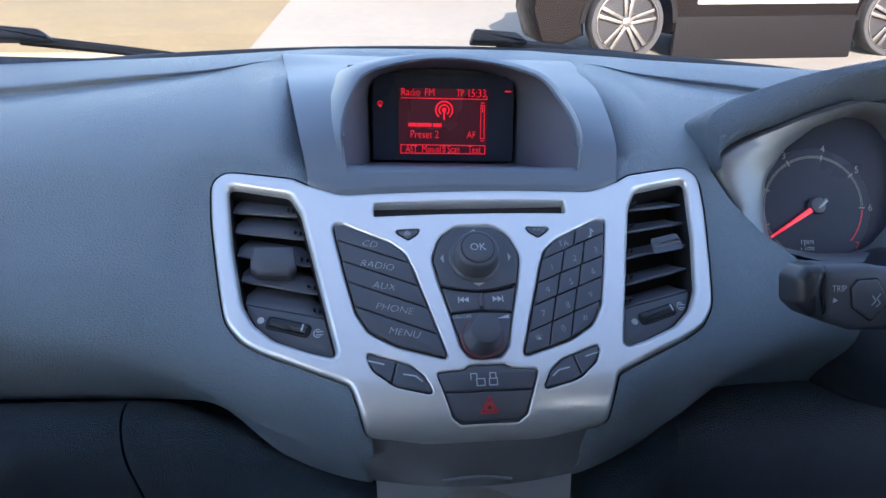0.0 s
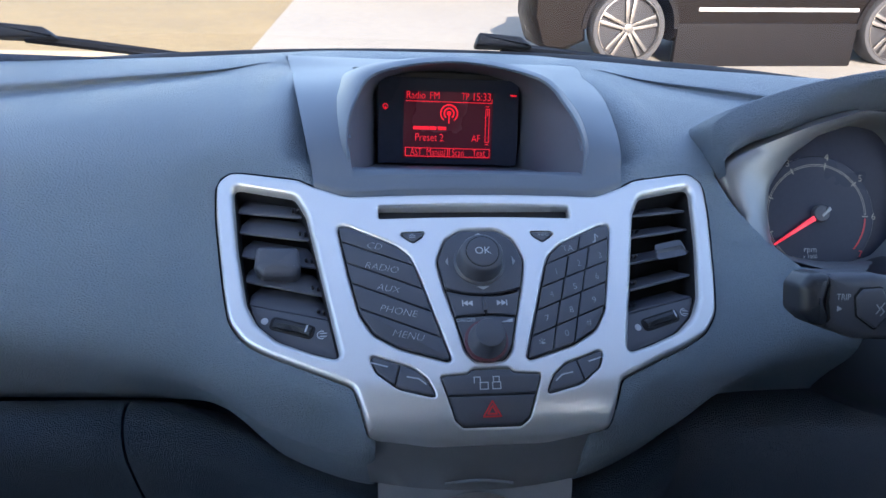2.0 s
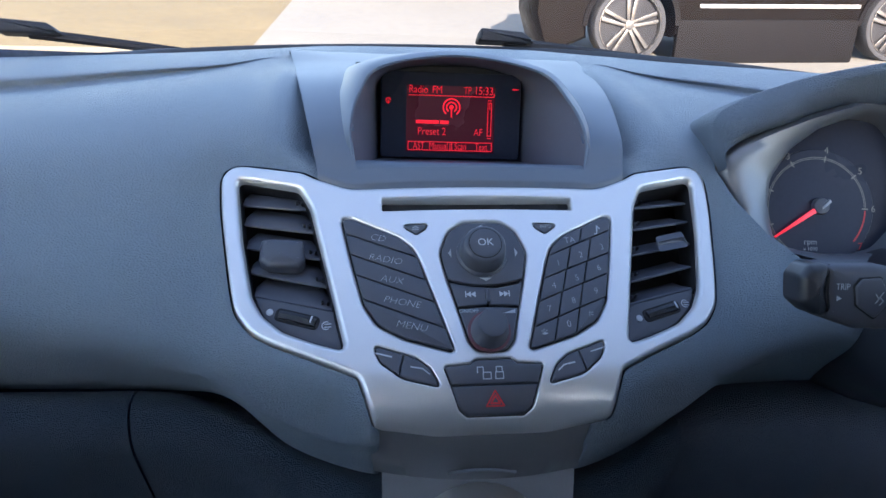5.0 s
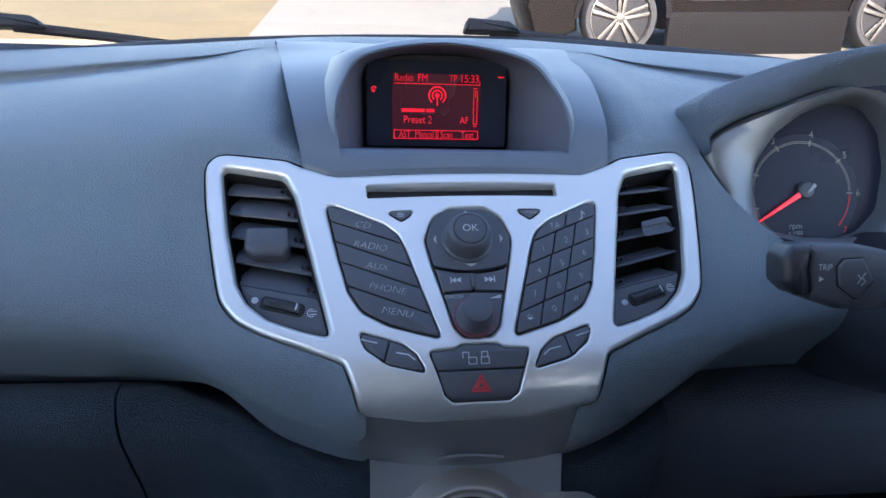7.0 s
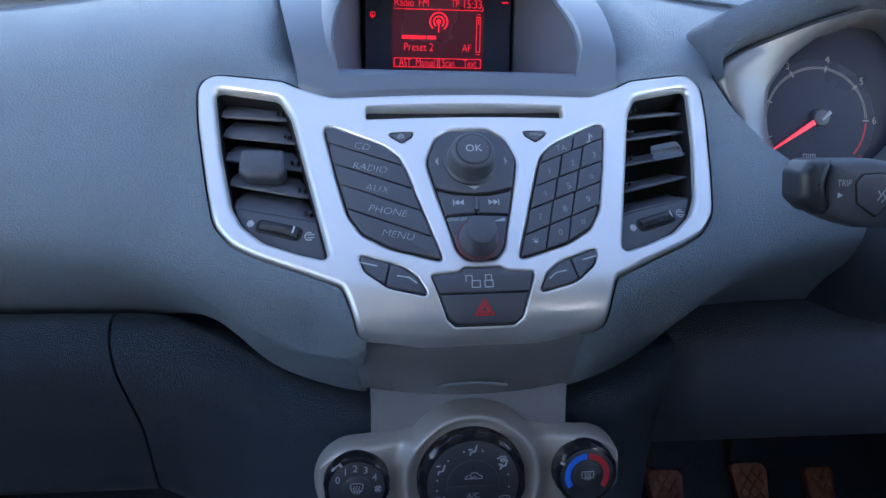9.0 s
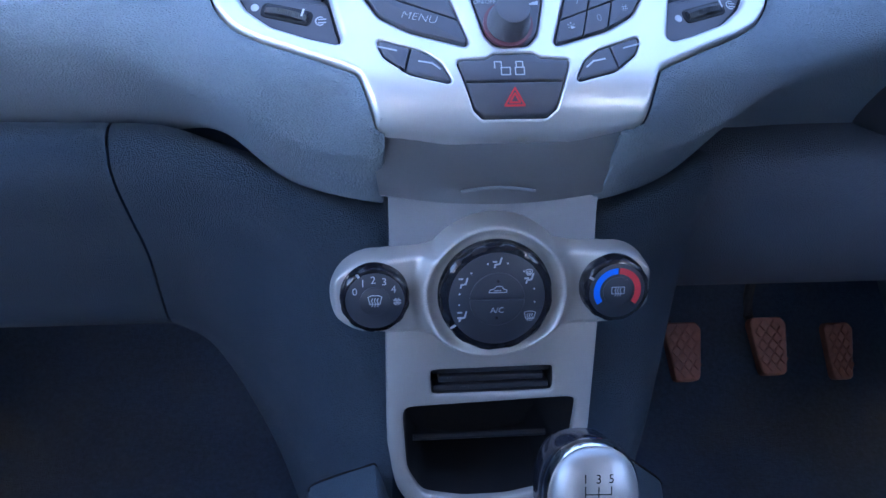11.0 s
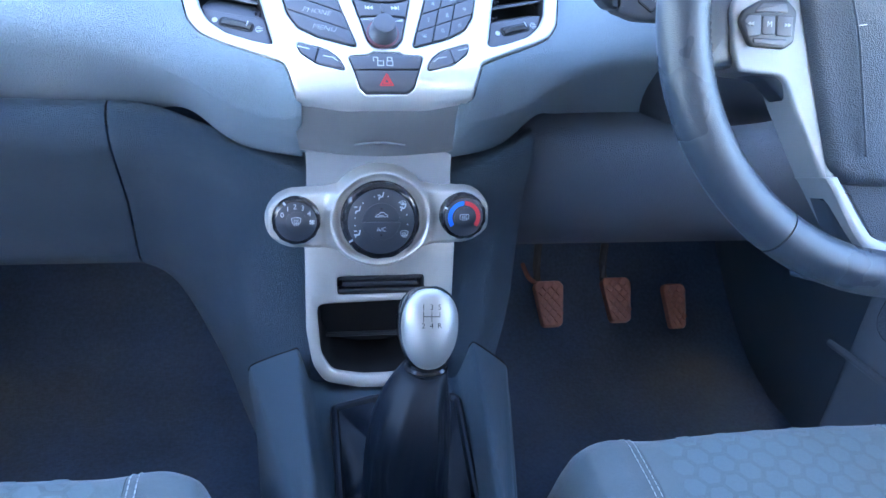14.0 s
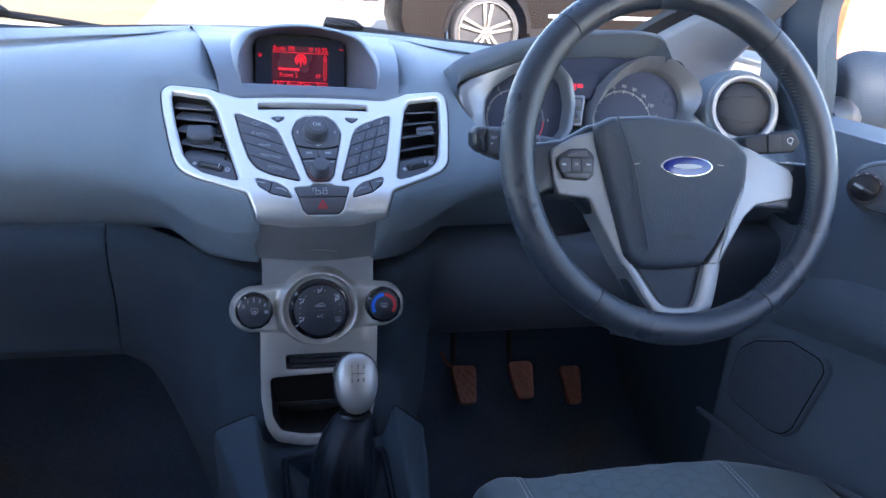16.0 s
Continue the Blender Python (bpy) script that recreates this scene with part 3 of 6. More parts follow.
PHONE = [(-0.0735, -0.0895, 0.003), (-0.047, -0.099, 0.01), (-0.039, -0.106, 0.006), (-0.033, -0.1175, 0.002), (-0.056, -0.1115, 0.015), (-0.069, -0.101, 0.008)]
CENTRE = sym([(-0.012, -0.0065, 0.012), (-0.0225, -0.0135, 0.012), (-0.0283, -0.029, 0.012), (-0.0250, -0.045, 0.03), (-0.0140, -0.0895, 0.010), (-0.0085, -0.0960, 0.006)])
LOCK = sym([(-0.0110, -0.1012, 0.002), (-0.0145, -0.1040, 0.002), (-0.0310, -0.1050, 0.002), (-0.0225, -0.1300, 0.003), (-0.0175, -0.1335, 0.003)])
EJECT = [(-0.0535, -0.0072, 0.002), (-0.0350, -0.0072, 0.002), (-0.0372, -0.0108, 0.002), (-0.0430, -0.0148, 0.002)]
SLOT = [(-0.0645, 0.0128, 0.001), (-0.0645, 0.0048, 0.001), (0.0645, 0.0048, 0.001), (0.0645, 0.0128, 0.001)]
HOLES = {"vent": [VENT, mirror(VENT)], "keys": [KEYPAD, mirror(KEYPAD)], "phone": [PHONE, mirror(PHONE)], "centre": [CENTRE], "lock": [LOCK], "eject": [EJECT, mirror(EJECT)], "slot": [SLOT]}
LIP = {"vent": (0.0045, 0.0050), "keys": (0.0035, 0.0022), "phone": (0.0020, 0.0012), "centre": (0.0030, 0.0020), "lock": (0.0020, 0.0012), "eject": (0.0012, 0.0008), "slot": (0.0022, 0.0016)}

def build_fascia():
    """The silver panel: one skin with lipped openings and a rolled outer edge."""
    bm = bmesh.new()
    edges = []
    def ring3(o, w):
        return [bm.verts.new(fas(x, y, w)) for x, y in o]
    def strip(a, b):
        for i in range(len(a)):
            j = (i + 1) % len(a)
            bm.faces.new((a[i], a[j], b[j], b[i]))
    def close(r):
        for i in range(len(r)):
            edges.append(bm.edges.new((r[i - 1], r[i])))
    o = OUTLINE
    rings = [ring3(offset(o, -0.0035), 0.0), ring3(offset(o, -0.0012), -0.0006), ring3(o, -0.0028), ring3(o, -0.011)]
    close(rings[0])
    for a, b in zip(rings, rings[1:]):
        strip(a, b)
    for kind, outlines in HOLES.items():
        wide, deep = LIP[kind]
        for q in outlines:
            h = densify(rounded(q, 0.003), 0.003)
            rr = [ring3(offset(h, wide), 0.0), ring3(offset(h, wide * 0.45), -deep * 0.35), ring3(offset(h, 0.0004), -deep), ring3(h, -deep - 0.008)]
            close(rr[0])
            for a, b in zip(rr, rr[1:]):
                strip(a, b)
    bmesh.ops.triangle_fill(bm, edges=edges, use_beauty=True)
    fixed = set(edges)
    for cut in (0.020, 0.010):
        long = [e for e in bm.edges if e not in fixed and e.calc_length() > cut and len(e.link_faces) == 2 and all(abs(FAS_N.dot(p.co - fas((p.co - FAS_O).dot(FAS_U), (p.co - FAS_O).dot(FAS_V), 0.0))) < 0.00005 for p in e.verts)]
        got = bmesh.ops.subdivide_edges(bm, edges=long, cuts=1, use_grid_fill=False)
        for p in [g for g in got["geom_inner"] if isinstance(g, bmesh.types.BMVert)]:
            c = p.co - FAS_O
            p.co = fas(c.dot(FAS_U), c.dot(FAS_V), 0.0)
        bmesh.ops.triangulate(bm, faces=[f for f in bm.faces if len(f.verts) > 4])
    return bm
bm = bmesh.new()
inner_o, outer_o = offset(OUTLINE, -0.0005), offset(OUTLINE, 0.0022)
for i in range(len(OUTLINE)):
    if min(OUTLINE[i - 1][1], OUTLINE[i][1]) > -0.122:
        bm.faces.new([bm.verts.new(fas(*q, -0.0070)) for q in (inner_o[i - 1], inner_o[i], outer_o[i], outer_o[i - 1])])
part("edge_joint", bm, VOID, fascia, "dark joint round the panel")
panel = part("panel", build_fascia(), SILVER, fascia, "silver painted panel", smooth=28)
bend_n = []
for p in panel.data.vertices:
    c = p.co - FAS_O
    u, v = c.dot(FAS_U), c.dot(FAS_V)
    if abs((p.co - fas(u, v, 0.0)).dot(FAS_N)) < 0.0001:
        bend_n.append((fas(u + 0.001, v) - fas(u - 0.001, v)).cross(fas(u, v + 0.001) - fas(u, v - 0.001)).normalized())
    else:
        bend_n.append(p.normal.copy())
panel.data.normals_split_custom_set_from_vertices(bend_n)

# vents
def clip(o, keep):
    """An outline cut by a half plane: keep(p) is positive inside."""
    out = []
    for i in range(len(o)):
        a, b = o[i - 1], o[i]
        ka, kb = keep(a), keep(b)
        if (ka > 0) != (kb > 0):
            t = ka / (ka - kb)
            out.append((a[0] + (b[0] - a[0]) * t, a[1] + (b[1] - a[1]) * t))
        if kb > 0:
            out.append(b)
    return out
def vent_cut(line):
    """Where a sloping line v(u) enters and leaves the opening of the vent on the passenger side."""
    o = rounded(VENT, 0.003)
    hits = []
    for i in range(len(o)):
        (x0, y0), (x1, y1) = o[i - 1], o[i]
        k0, k1 = y0 - line(x0), y1 - line(x1)
        if k0 * k1 < 0:
            hits.append(x0 + (x1 - x0) * k0 / (k0 - k1))
    return min(hits), max(hits)
for side in (-1, 1):
    vo = rounded(VENT, 0.003) if side < 0 else mirror(rounded(VENT, 0.003))
    vent = part("air_vent", well(fas, offset(vo, 0.0006), -0.0062, -0.034, 0.0006), VOID, fascia, "black air vent with tilted slats")
    for vo_, vi_ in ((0.0215, 0.0115), (0.0065, -0.0060), (-0.0107, -0.0255), (-0.0280, -0.0445), (-0.0440, -0.0600)):
        line = lambda u: vo_ + (vi_ - vo_) * (u + 0.1600) / 0.0580
        a, b = vent_cut(line)
        dv, dw = (0.0175, 0.0085) if side < 0 else (0.0128, 0.0150)
        bm = bmesh.new()
        rings = []
        for t in range(9):
            u = a + 0.0010 + (b - a - 0.0020) * t / 8
            end = 1.0 if 0 < t < 8 else 0.6
            rings.append([fas(-side * u, line(u) + q * end, -0.0115 - w) for q, w in ((-0.0009, 0.0004), (0.0, -0.0003), (0.0010, -0.0002), (dv * 0.6, dw * 0.55), (dv, dw), (dv - 0.0008, dw + 0.0014), (0.0, 0.0018))])
        loops(bm, rings, cap=True, cap_start=True)
        part("slat", bm, BUTTON, vent)
        for k in range(2):
            u = b - 0.0035 - 0.0036 * k
            part("pivot", lathe(fas, [(0.0010, -0.0135), (0.0010, -0.0095), (0.0005, -0.0090)], 8, cx=-side * u, cy=line(u) + 0.0048), BLACK, vent)
    line = lambda u: -0.0107 - 0.0148 * (u + 0.1600) / 0.0580
    m = -0.1305 if side < 0 else -0.1385
    if side < 0:
        o = [(-0.0140, 0.0098), (0.0135, 0.0070), (0.0150, -0.0080), (0.0110, -0.0135), (-0.0090, -0.0120), (-0.0150, -0.0060)]
        tab = rounded([(m + x, line(m) - 0.0005 + y) for x, y in o], 0.004)
        part("slat_tab", slab(fas, tab, -0.016, -0.0030, 0.0042, dome=0.0010, steps=5), BUTTON, vent, "thumb tab", smooth=60)
    else:
        top_q = [(-0.0115, 0.0030), (0.0135, -0.0030), (0.0125, 0.0048), (-0.0085, 0.0105)]
        bm = bmesh.new()
        low_o = rounded([(-m - x, line(m) + y - 0.0045) for x, y in top_q], 0.0025)
        high_o = [(x, y + 0.0048) for x, y in low_o]
        loops(bm, [[fas(x, y, -0.0065) for x, y in offset(low_o, -0.0010)], [fas(x, y, -0.0050) for x, y in low_o], [fas(x, y, -0.0062) for x, y in high_o], [fas(x, y, -0.0068) for x, y in offset(high_o, -0.0012)]], cap=True, cap_start=True)
        part("slat_tab", bm, BUTTON, vent, "thumb tab", smooth=60)
    # the wheel below the slats
    pts = clip(rounded(VENT, 0.003), lambda p: -0.0450 - 0.0160 * (p[0] + 0.1600) / 0.0580 - p[1])
    pts = pts if side < 0 else mirror(pts)
    base = part("wheel_plate", slab(fas, offset(pts, -0.0003), -0.020, -0.0085, 0.0012), BUTTON, vent)
    cx, cy, tn = side * 0.1200, -0.0662, radians(-18 if side < 0 else 18)
    rot = lambda x, y: (cx + x * math.cos(tn) - y * math.sin(tn), cy + x * math.sin(tn) + y * math.cos(tn))
    part("wheel_recess", slab(fas, rounded([rot(-0.0145, -0.0045), rot(0.0145, -0.0045), rot(0.0145, 0.0045), rot(-0.0145, 0.0045)], 0.0035), -0.010, -0.0080, 0.0006), VOID, vent)
    bm = bmesh.new()
    rings = []
    for i in range(41):
        x = -0.0120 + 0.024 * i / 40
        r = 0.0036 + 0.0022 * (1 - (x / 0.0125) ** 2) + (0.0003 if i % 2 else 0.0)
        rings.append([fas(*rot(x, 0.0035 * math.cos(t * math.pi / 4)), -0.0098 + r * math.sin(t * math.pi / 4)) for t in range(8)])
    loops(bm, rings, cap=True, cap_start=True)
    part("thumb_wheel", bm, BLACK, vent)
    strokes(fas, [[rot(0.0095, -0.002), rot(0.0095, 0.002)]], 0.0011, -0.0035, WHITE, vent, "pointer")
    part("open_mark", slab(fas, circle(*rot(-0.0182, 0.0), 0.0023, 16), -0.009, -0.0082, 0.0002), WHITE, vent)
    q = rot(0.0192, 0.0)
    strokes(fas, [[(q[0] + 0.0026 * math.cos(radians(t)), q[1] + 0.0026 * math.sin(radians(t))) for t in range(60, 301, 30)], [(q[0] - 0.001, q[1] + 0.001), (q[0] + 0.003, q[1] + 0.001)], [(q[0] - 0.001, q[1] - 0.001), (q[0] + 0.003, q[1] - 0.001)]], 0.0007, -0.0082, WHITE, vent, "vent_mark")

# keys
def above(p, q):
    """Positive above the line from p to q (p left of q)."""
    return lambda a: (q[0] - p[0]) * (a[1] - p[1]) - (q[1] - p[1]) * (a[0] - p[0])
def flip(k):
    return lambda a: -k(a)
GAP = 0.00035
def key(name, o, w=0.0006, dome=0.0, bevel=0.0009):
    return part(name, slab(fas, offset(o, -GAP), -0.008, w, bevel, dome=dome), BUTTON, fascia)
part("key_bed", slab(fas, offset(rounded(KEYPAD, 0.003), 0.0003), -0.012, -0.0040, 0.0002), VOID, fascia)
part("key_bed", slab(fas, offset(mirror(rounded(KEYPAD, 0.003)), 0.0003), -0.012, -0.0040, 0.0002), VOID, fascia)
cuts = [((-0.0895, -0.0120), (-0.0430, -0.0315)), ((-0.0857, -0.0275), (-0.0380, -0.0480)), ((-0.0803, -0.0430), (-0.0325, -0.0637)), ((-0.0753, -0.0605), (-0.0272, -0.0812))]
rest = rounded(KEYPAD, 0.003)
for i, (word, size) in enumerate((("CD", 0.0066), ("RADIO", 0.0066), ("AUX", 0.0066), ("PHONE", 0.0066), ("MENU", 0.0066))):
    o = rest
    if i < 4:
        o, rest = clip(rest, above(*cuts[i])), clip(rest, flip(above(*cuts[i])))
    k = key("key", o)
    u, v = ((-0.0683, -0.0167), (-0.0640, -0.0323), (-0.0602, -0.0470), (-0.0544, -0.0626), (-0.0491, -0.0788))[i]
    letters(fas, word, size, u, v, 0.0009, WHITE, k, turn=-13, slant=0.15, thin=0.00016, squeeze=1.08)
# number pad
pad_o = mirror(rounded(KEYPAD, 0.003))
rows_ = [((0.0430, -0.0315), (0.0880, -0.0115)), ((0.0380, -0.0480), (0.0850, -0.0285)), ((0.0330, -0.0640), (0.0800, -0.0445)), ((0.0275, -0.0815), (0.0745, -0.0620))]
MARKS = {"TA": (0.0595, -0.0199), "note": (0.0798, -0.0117), "1": (0.0493, -0.0370), "2": (0.0657, -0.0307), "3": (0.0813, -0.0245), "4": (0.0442, -0.0531), "5": (0.0605, -0.0475), "6": (0.0768, -0.0399),
         "7": (0.0391, -0.0694), "8": (0.0558, -0.0637), "9": (0.0721, -0.0569), "*": (0.0341, -0.0852), "0": (0.0505, -0.0797), "#": (0.0661, -0.0724)}
names = [["TA", "note"], ["1", "2", "3"], ["4", "5", "6"], ["7", "8", "9"], ["*", "0", "#"]]
rest = pad_o
for r in range(5):
    band = rest
    if r < 4:
        band, rest = clip(rest, above(*rows_[r])), clip(rest, flip(above(*rows_[r])))
    n = len(names[r])
    line = rows_[min(r, 3)]
    for c in range(n):
        o = band
        frac = [0.36, 0.68] if n == 3 else [0.52]
        for k, fr in enumerate(frac):
            # the dividing lines lean with the pad's sides
            base = Vector(line[0]).lerp(Vector(line[1]), fr)
            p, q = base + Vector((-0.011, -0.04)), base + Vector((0.011, 0.04))
            cutter = above(tuple(p), tuple(q))
            o = clip(o, flip(cutter) if c > k else cutter) if c in (k, k + 1) else o
        if len(o) < 3:
            continue
        k = key("number_key", o, 0.0005, bevel=0.0007)
        t = names[r][c]
        lo, lv = MARKS[t]
        if t == "note":
            strokes(fas, [[(lo - 0.0018, lv - 0.0030), (lo - 0.0006, lv - 0.0026), (lo - 0.0002, lv - 0.0022), (lo + 0.0004, lv + 0.0032), (lo + 0.0022, lv + 0.0012)]], 0.0009, 0.0008, WHITE, k)
        else:
            letters(fas, t, 0.0062 if t != "*" else 0.011, lo, lv if t != "*" else lv - 0.002, 0.0008, WHITE, k, turn=6, thin=0.00012)
            if t == "5":
                part("key_dot", slab(fas, circle(lo, lv - 0.0046, 0.0006, 8), 0.0003, 0.0010, 0.0002), BUTTON, k)
# centre block: rocker with knob, skip keys, volume
cen = rounded(CENTRE, 0.006)
part("key_bed", slab(fas, offset(cen, 0.0003), -0.012, -0.0030, 0.0002), VOID, fascia)
def bow_cut(o, line, upper):
    """The part of an outline above (or below) a bowed line v(u)."""
    o = densify(o, 0.0008)
    keep = [(p[1] > line(p[0])) == upper for p in o]
    first = next(i for i in range(len(o)) if keep[i] and not keep[i - 1])
    chain = []
    for i in range(len(o)):
        if not keep[(first + i) % len(o)]:
            break
        chain.append(o[(first + i) % len(o)])
    a, b = chain[-1][0], chain[0][0]
    return chain + [(a + (b - a) * i / 20, line(a + (b - a) * i / 20)) for i in range(1, 20)]
bow1, bow2, bow3 = (lambda u: -0.0520 + 7.5 * u * u), (lambda u: -0.0533 + 7.0 * u * u), (lambda u: -0.0660 - 3.0 * u * u)
top_o, mid_o, low_o = bow_cut(cen, bow1, True), bow_cut(bow_cut(cen, bow2, False), bow3, True), bow_cut(cen, lambda u: bow3(u) - 0.0007, False)
nav = key("navigation_plate", top_o, 0.0)
for pts in ([(-0.0232, -0.029), (-0.0212, -0.0258), (-0.0212, -0.0322)], [(0.0228, -0.029), (0.0208, -0.0258), (0.0208, -0.0322)], [(0, -0.0492), (-0.004, -0.0470), (0.004, -0.0470)], [(0, -0.0085), (-0.003, -0.0102), (0.003, -0.0102)]):
    part("arrow", slab(fas, pts, 0.0, 0.0003, 0.0001), GREYP, nav)
nav_knob = part("navigation_knob", lathe(fas, [(0.0168, -0.001), (0.0166, 0.0012), (0.0152, 0.0022), (0.0147, 0.0060), (0.0136, 0.0120), (0.0126, 0.0140), (0.0115, 0.0147), (0.0108, 0.0148)], 40, cx=-0.0010, cy=-0.0295), BUTTON, fascia, "round black OK knob")
part("cap_joint", lathe(fas, [(0.0108, 0.0140), (0.0107, 0.0149), (0.0101, 0.0150)], 40, cx=-0.0010, cy=-0.0295), VOID, nav_knob)
part("knob_cap", lathe(fas, [(0.0102, 0.0140), (0.0100, 0.0154), (0.0090, 0.0157)], 40, cx=-0.0010, cy=-0.0295), BUTTON, nav_knob)
letters(fas, "OK", 0.0070, -0.0010, -0.0295, 0.0160, WHITE, nav_knob)
for sgn in (-1, 1):
    half = clip(mid_o, (lambda a: -a[0] - 0.0004) if sgn < 0 else (lambda a: a[0] - 0.0004))
    k = key("skip_key", half, 0.0004)
    for j in range(2):
        c = sgn * (0.0092 + 0.0030 * j)
        part("skip_mark", slab(fas, [(c + sgn * 0.0015, -0.0585), (c - sgn * 0.0015, -0.0566), (c - sgn * 0.0015, -0.0604)], 0.0003, 0.0008, 0.0001), WHITE, k)
    strokes(fas, [[(sgn * 0.0140, -0.0566), (sgn * 0.0140, -0.0604)]], 0.0007, 0.0008, WHITE, k)
part("skip_rib", slab(fas, rounded([(-0.0014, -0.0640), (0.0014, -0.0640), (0.0014, -0.0545), (-0.0014, -0.0545)], 0.001), -0.004, 0.0018, 0.0008), BUTTON, fascia)
vol = key("volume_plate", low_o, 0.0)
letters(fas, "ON/OFF", 0.0034, -0.0128, -0.0698, 0.0003, WHITE, vol)
part("volume_mark", slab(fas, [(0.0090, -0.0716), (0.0168, -0.0716), (0.0168, -0.0690)], 0.0, 0.0003, 0.0001), WHITE, vol)
RINGM = mat("red_lit_ring", (0.12, 0.04, 0.05), 0.35, vary=0.05)
part("lit_ring", lathe(fas, [(0.0136, -0.001), (0.0136, 0.0012), (0.0128, 0.0014)], 40, cx=-0.0012, cy=-0.0838), RINGM, vol, "dim red ring")
part("volume_knob", lathe(fas, [(0.0118, 0.0), (0.0117, 0.0040), (0.0108, 0.0060), (0.0096, 0.0140), (0.0088, 0.0158), (0.0072, 0.0163)], 40, cx=-0.0012, cy=-0.0838), BUTTON, fascia, "round black volume knob")
# phone keys, lock and hazard switches, eject keys, disc slot
for side in (-1, 1):
    o = rounded(PHONE, 0.003)
    part("key_bed", slab(fas, offset(o if side < 0 else mirror(o), 0.0003), -0.012, -0.003, 0.0002), VOID, fascia)
    mid = above((-0.060, -0.116), (-0.052, -0.088))
    for h in (mid, flip(mid)):
        q = clip(o, h)
        k = key("call_key", q if side < 0 else mirror(q), 0.0, bevel=0.0012)
        c = (sum(p[0] for p in q) / len(q), sum(p[1] for p in q) / len(q))
        ln = [(c[0] - 0.006, c[1] + 0.003), (c[0] + 0.001, c[1] + 0.0015), (c[0] + 0.005, c[1] - 0.002)] if h is not mid else [(c[0] - 0.005, c[1] + 0.0035), (c[0] + 0.005, c[1] + 0.0005)]
        strokes(fas, [ln if side < 0 else [(-a, b) for a, b in ln]], 0.0009, 0.0003, WHITE, k, "call_mark")
    o = rounded(EJECT, 0.002)
    k = key("eject_key" if side < 0 else "info_key", o if side < 0 else mirror(o), 0.0002, bevel=0.0006)
    if side < 0:
        strokes(fas, [[(-0.0455, -0.0112), (-0.0415, -0.0112)], [(-0.0455, -0.0100), (-0.0435, -0.0085), (-0.0415, -0.0100), (-0.0455, -0.0100)]], 0.0005, 0.0005, WHITE, k)
    else:
        letters(fas, "INFO", 0.0034, 0.0440, -0.0095, 0.0005, GREYP, k)
lk = rounded(LOCK, 0.002)
part("key_bed", slab(fas, offset(lk, 0.0003), -0.012, -0.003, 0.0002), VOID, fascia)
cutl = ((-0.05, -0.1168), (0.05, -0.1168))
lock = key("lock_switch", clip(lk, above(*cutl)), 0.0003, bevel=0.0012)
for c in (-0.0050, 0.0026):
    strokes(fas, [[(c - 0.0024, -0.1098), (c - 0.0024, -0.1138), (c + 0.0024, -0.1138), (c + 0.0024, -0.1098), (c - 0.0024, -0.1098)],
                  [(c - (0.0058 if c < 0 else 0.0018), -0.1100 if c < 0 else -0.1098), (c - (0.0058 if c < 0 else 0.0018), -0.1065), (c - (0.0022 if c < 0 else -0.0018), -0.1065), (c - (0.0022 if c < 0 else -0.0018), -0.1098)]], 0.0006, 0.0006, WHITE, lock, "padlock_mark")
hazard = key("hazard_switch", clip(lk, flip(above(*cutl))), 0.0003, bevel=0.0014)
for r in (0.0062, 0.0032):
    tri_ = [(-0.0006 + r * math.cos(radians(90 + 120 * i)), -0.1262 + r * 0.9 * math.sin(radians(90 + 120 * i))) for i in range(4)]
    strokes(fas, [tri_], 0.0009, 0.0006, REDP, hazard, "hazard_mark")
part("disc_slot", slab(fas, [(-0.066, 0.004), (0.066, 0.004), (0.066, 0.0140), (-0.066, 0.0140)], -0.014, -0.0075, 0.0002), VOID, fascia, "dark disc slot")
bm = bmesh.new()
for i in range(2):
    slab(fas, [(-0.064, 0.0062 + 0.0026 * i), (0.064, 0.0062 + 0.0026 * i), (0.064, 0.0083 + 0.0026 * i), (-0.064, 0.0083 + 0.0026 * i)], -0.014, -0.0090, 0.0003, bm)
part("slot_brush", bm, VOID, fascia)

# ---- climate console ----
con_t = math.atan2(0.2425, 0.970)
CON_V, CON_N = Vector((0, math.sin(con_t), math.cos(con_t))), Vector((0, -math.cos(con_t), math.sin(con_t)))
con = plane_map((0.0985, 0.429, 0.7808), X, CON_V, CON_N)
climate = thing("climate_panel", "silver climate panel with three black rotary dials and a tray", "control panel")
lid_rows = []
for s in [i / 8 - 1 for i in range(17)]:
    c = 1 - s * s
    lid_rows.append([fas(s * 0.0715, -0.1335 - 0.0062 * c, -0.006), Vector((FX + s * 0.0735, 0.4205 - 0.006 * c, 0.888 - 0.007 * c)), Vector((FX + s * 0.0715, 0.4300 - 0.006 * c, 0.865 - 0.006 * c)), Vector((FX + s * 0.0685, 0.4395 - 0.005 * c, 0.8435 - 0.005 * c)), Vector((FX + s * 0.0680, 0.4425 - 0.003 * c, 0.8410 - 0.004 * c)), Vector((FX + s * 0.0675, 0.455, 0.840))])
bm = bmesh.new()
sheet(bm, lid_rows)
lid = part("lid", bm, LID, climate, "pewter grey curved lid")
grip = [(FX - 0.022 + 0.044 * i / 12, 0.4275 - 0.0065, 0.860 + 0.0025 * math.sin(math.pi * i / 12) - 0.006) for i in range(13)]
part("lid_grip", tube(grip, 0.0012, 8), LID, lid)
bm = bmesh.new()
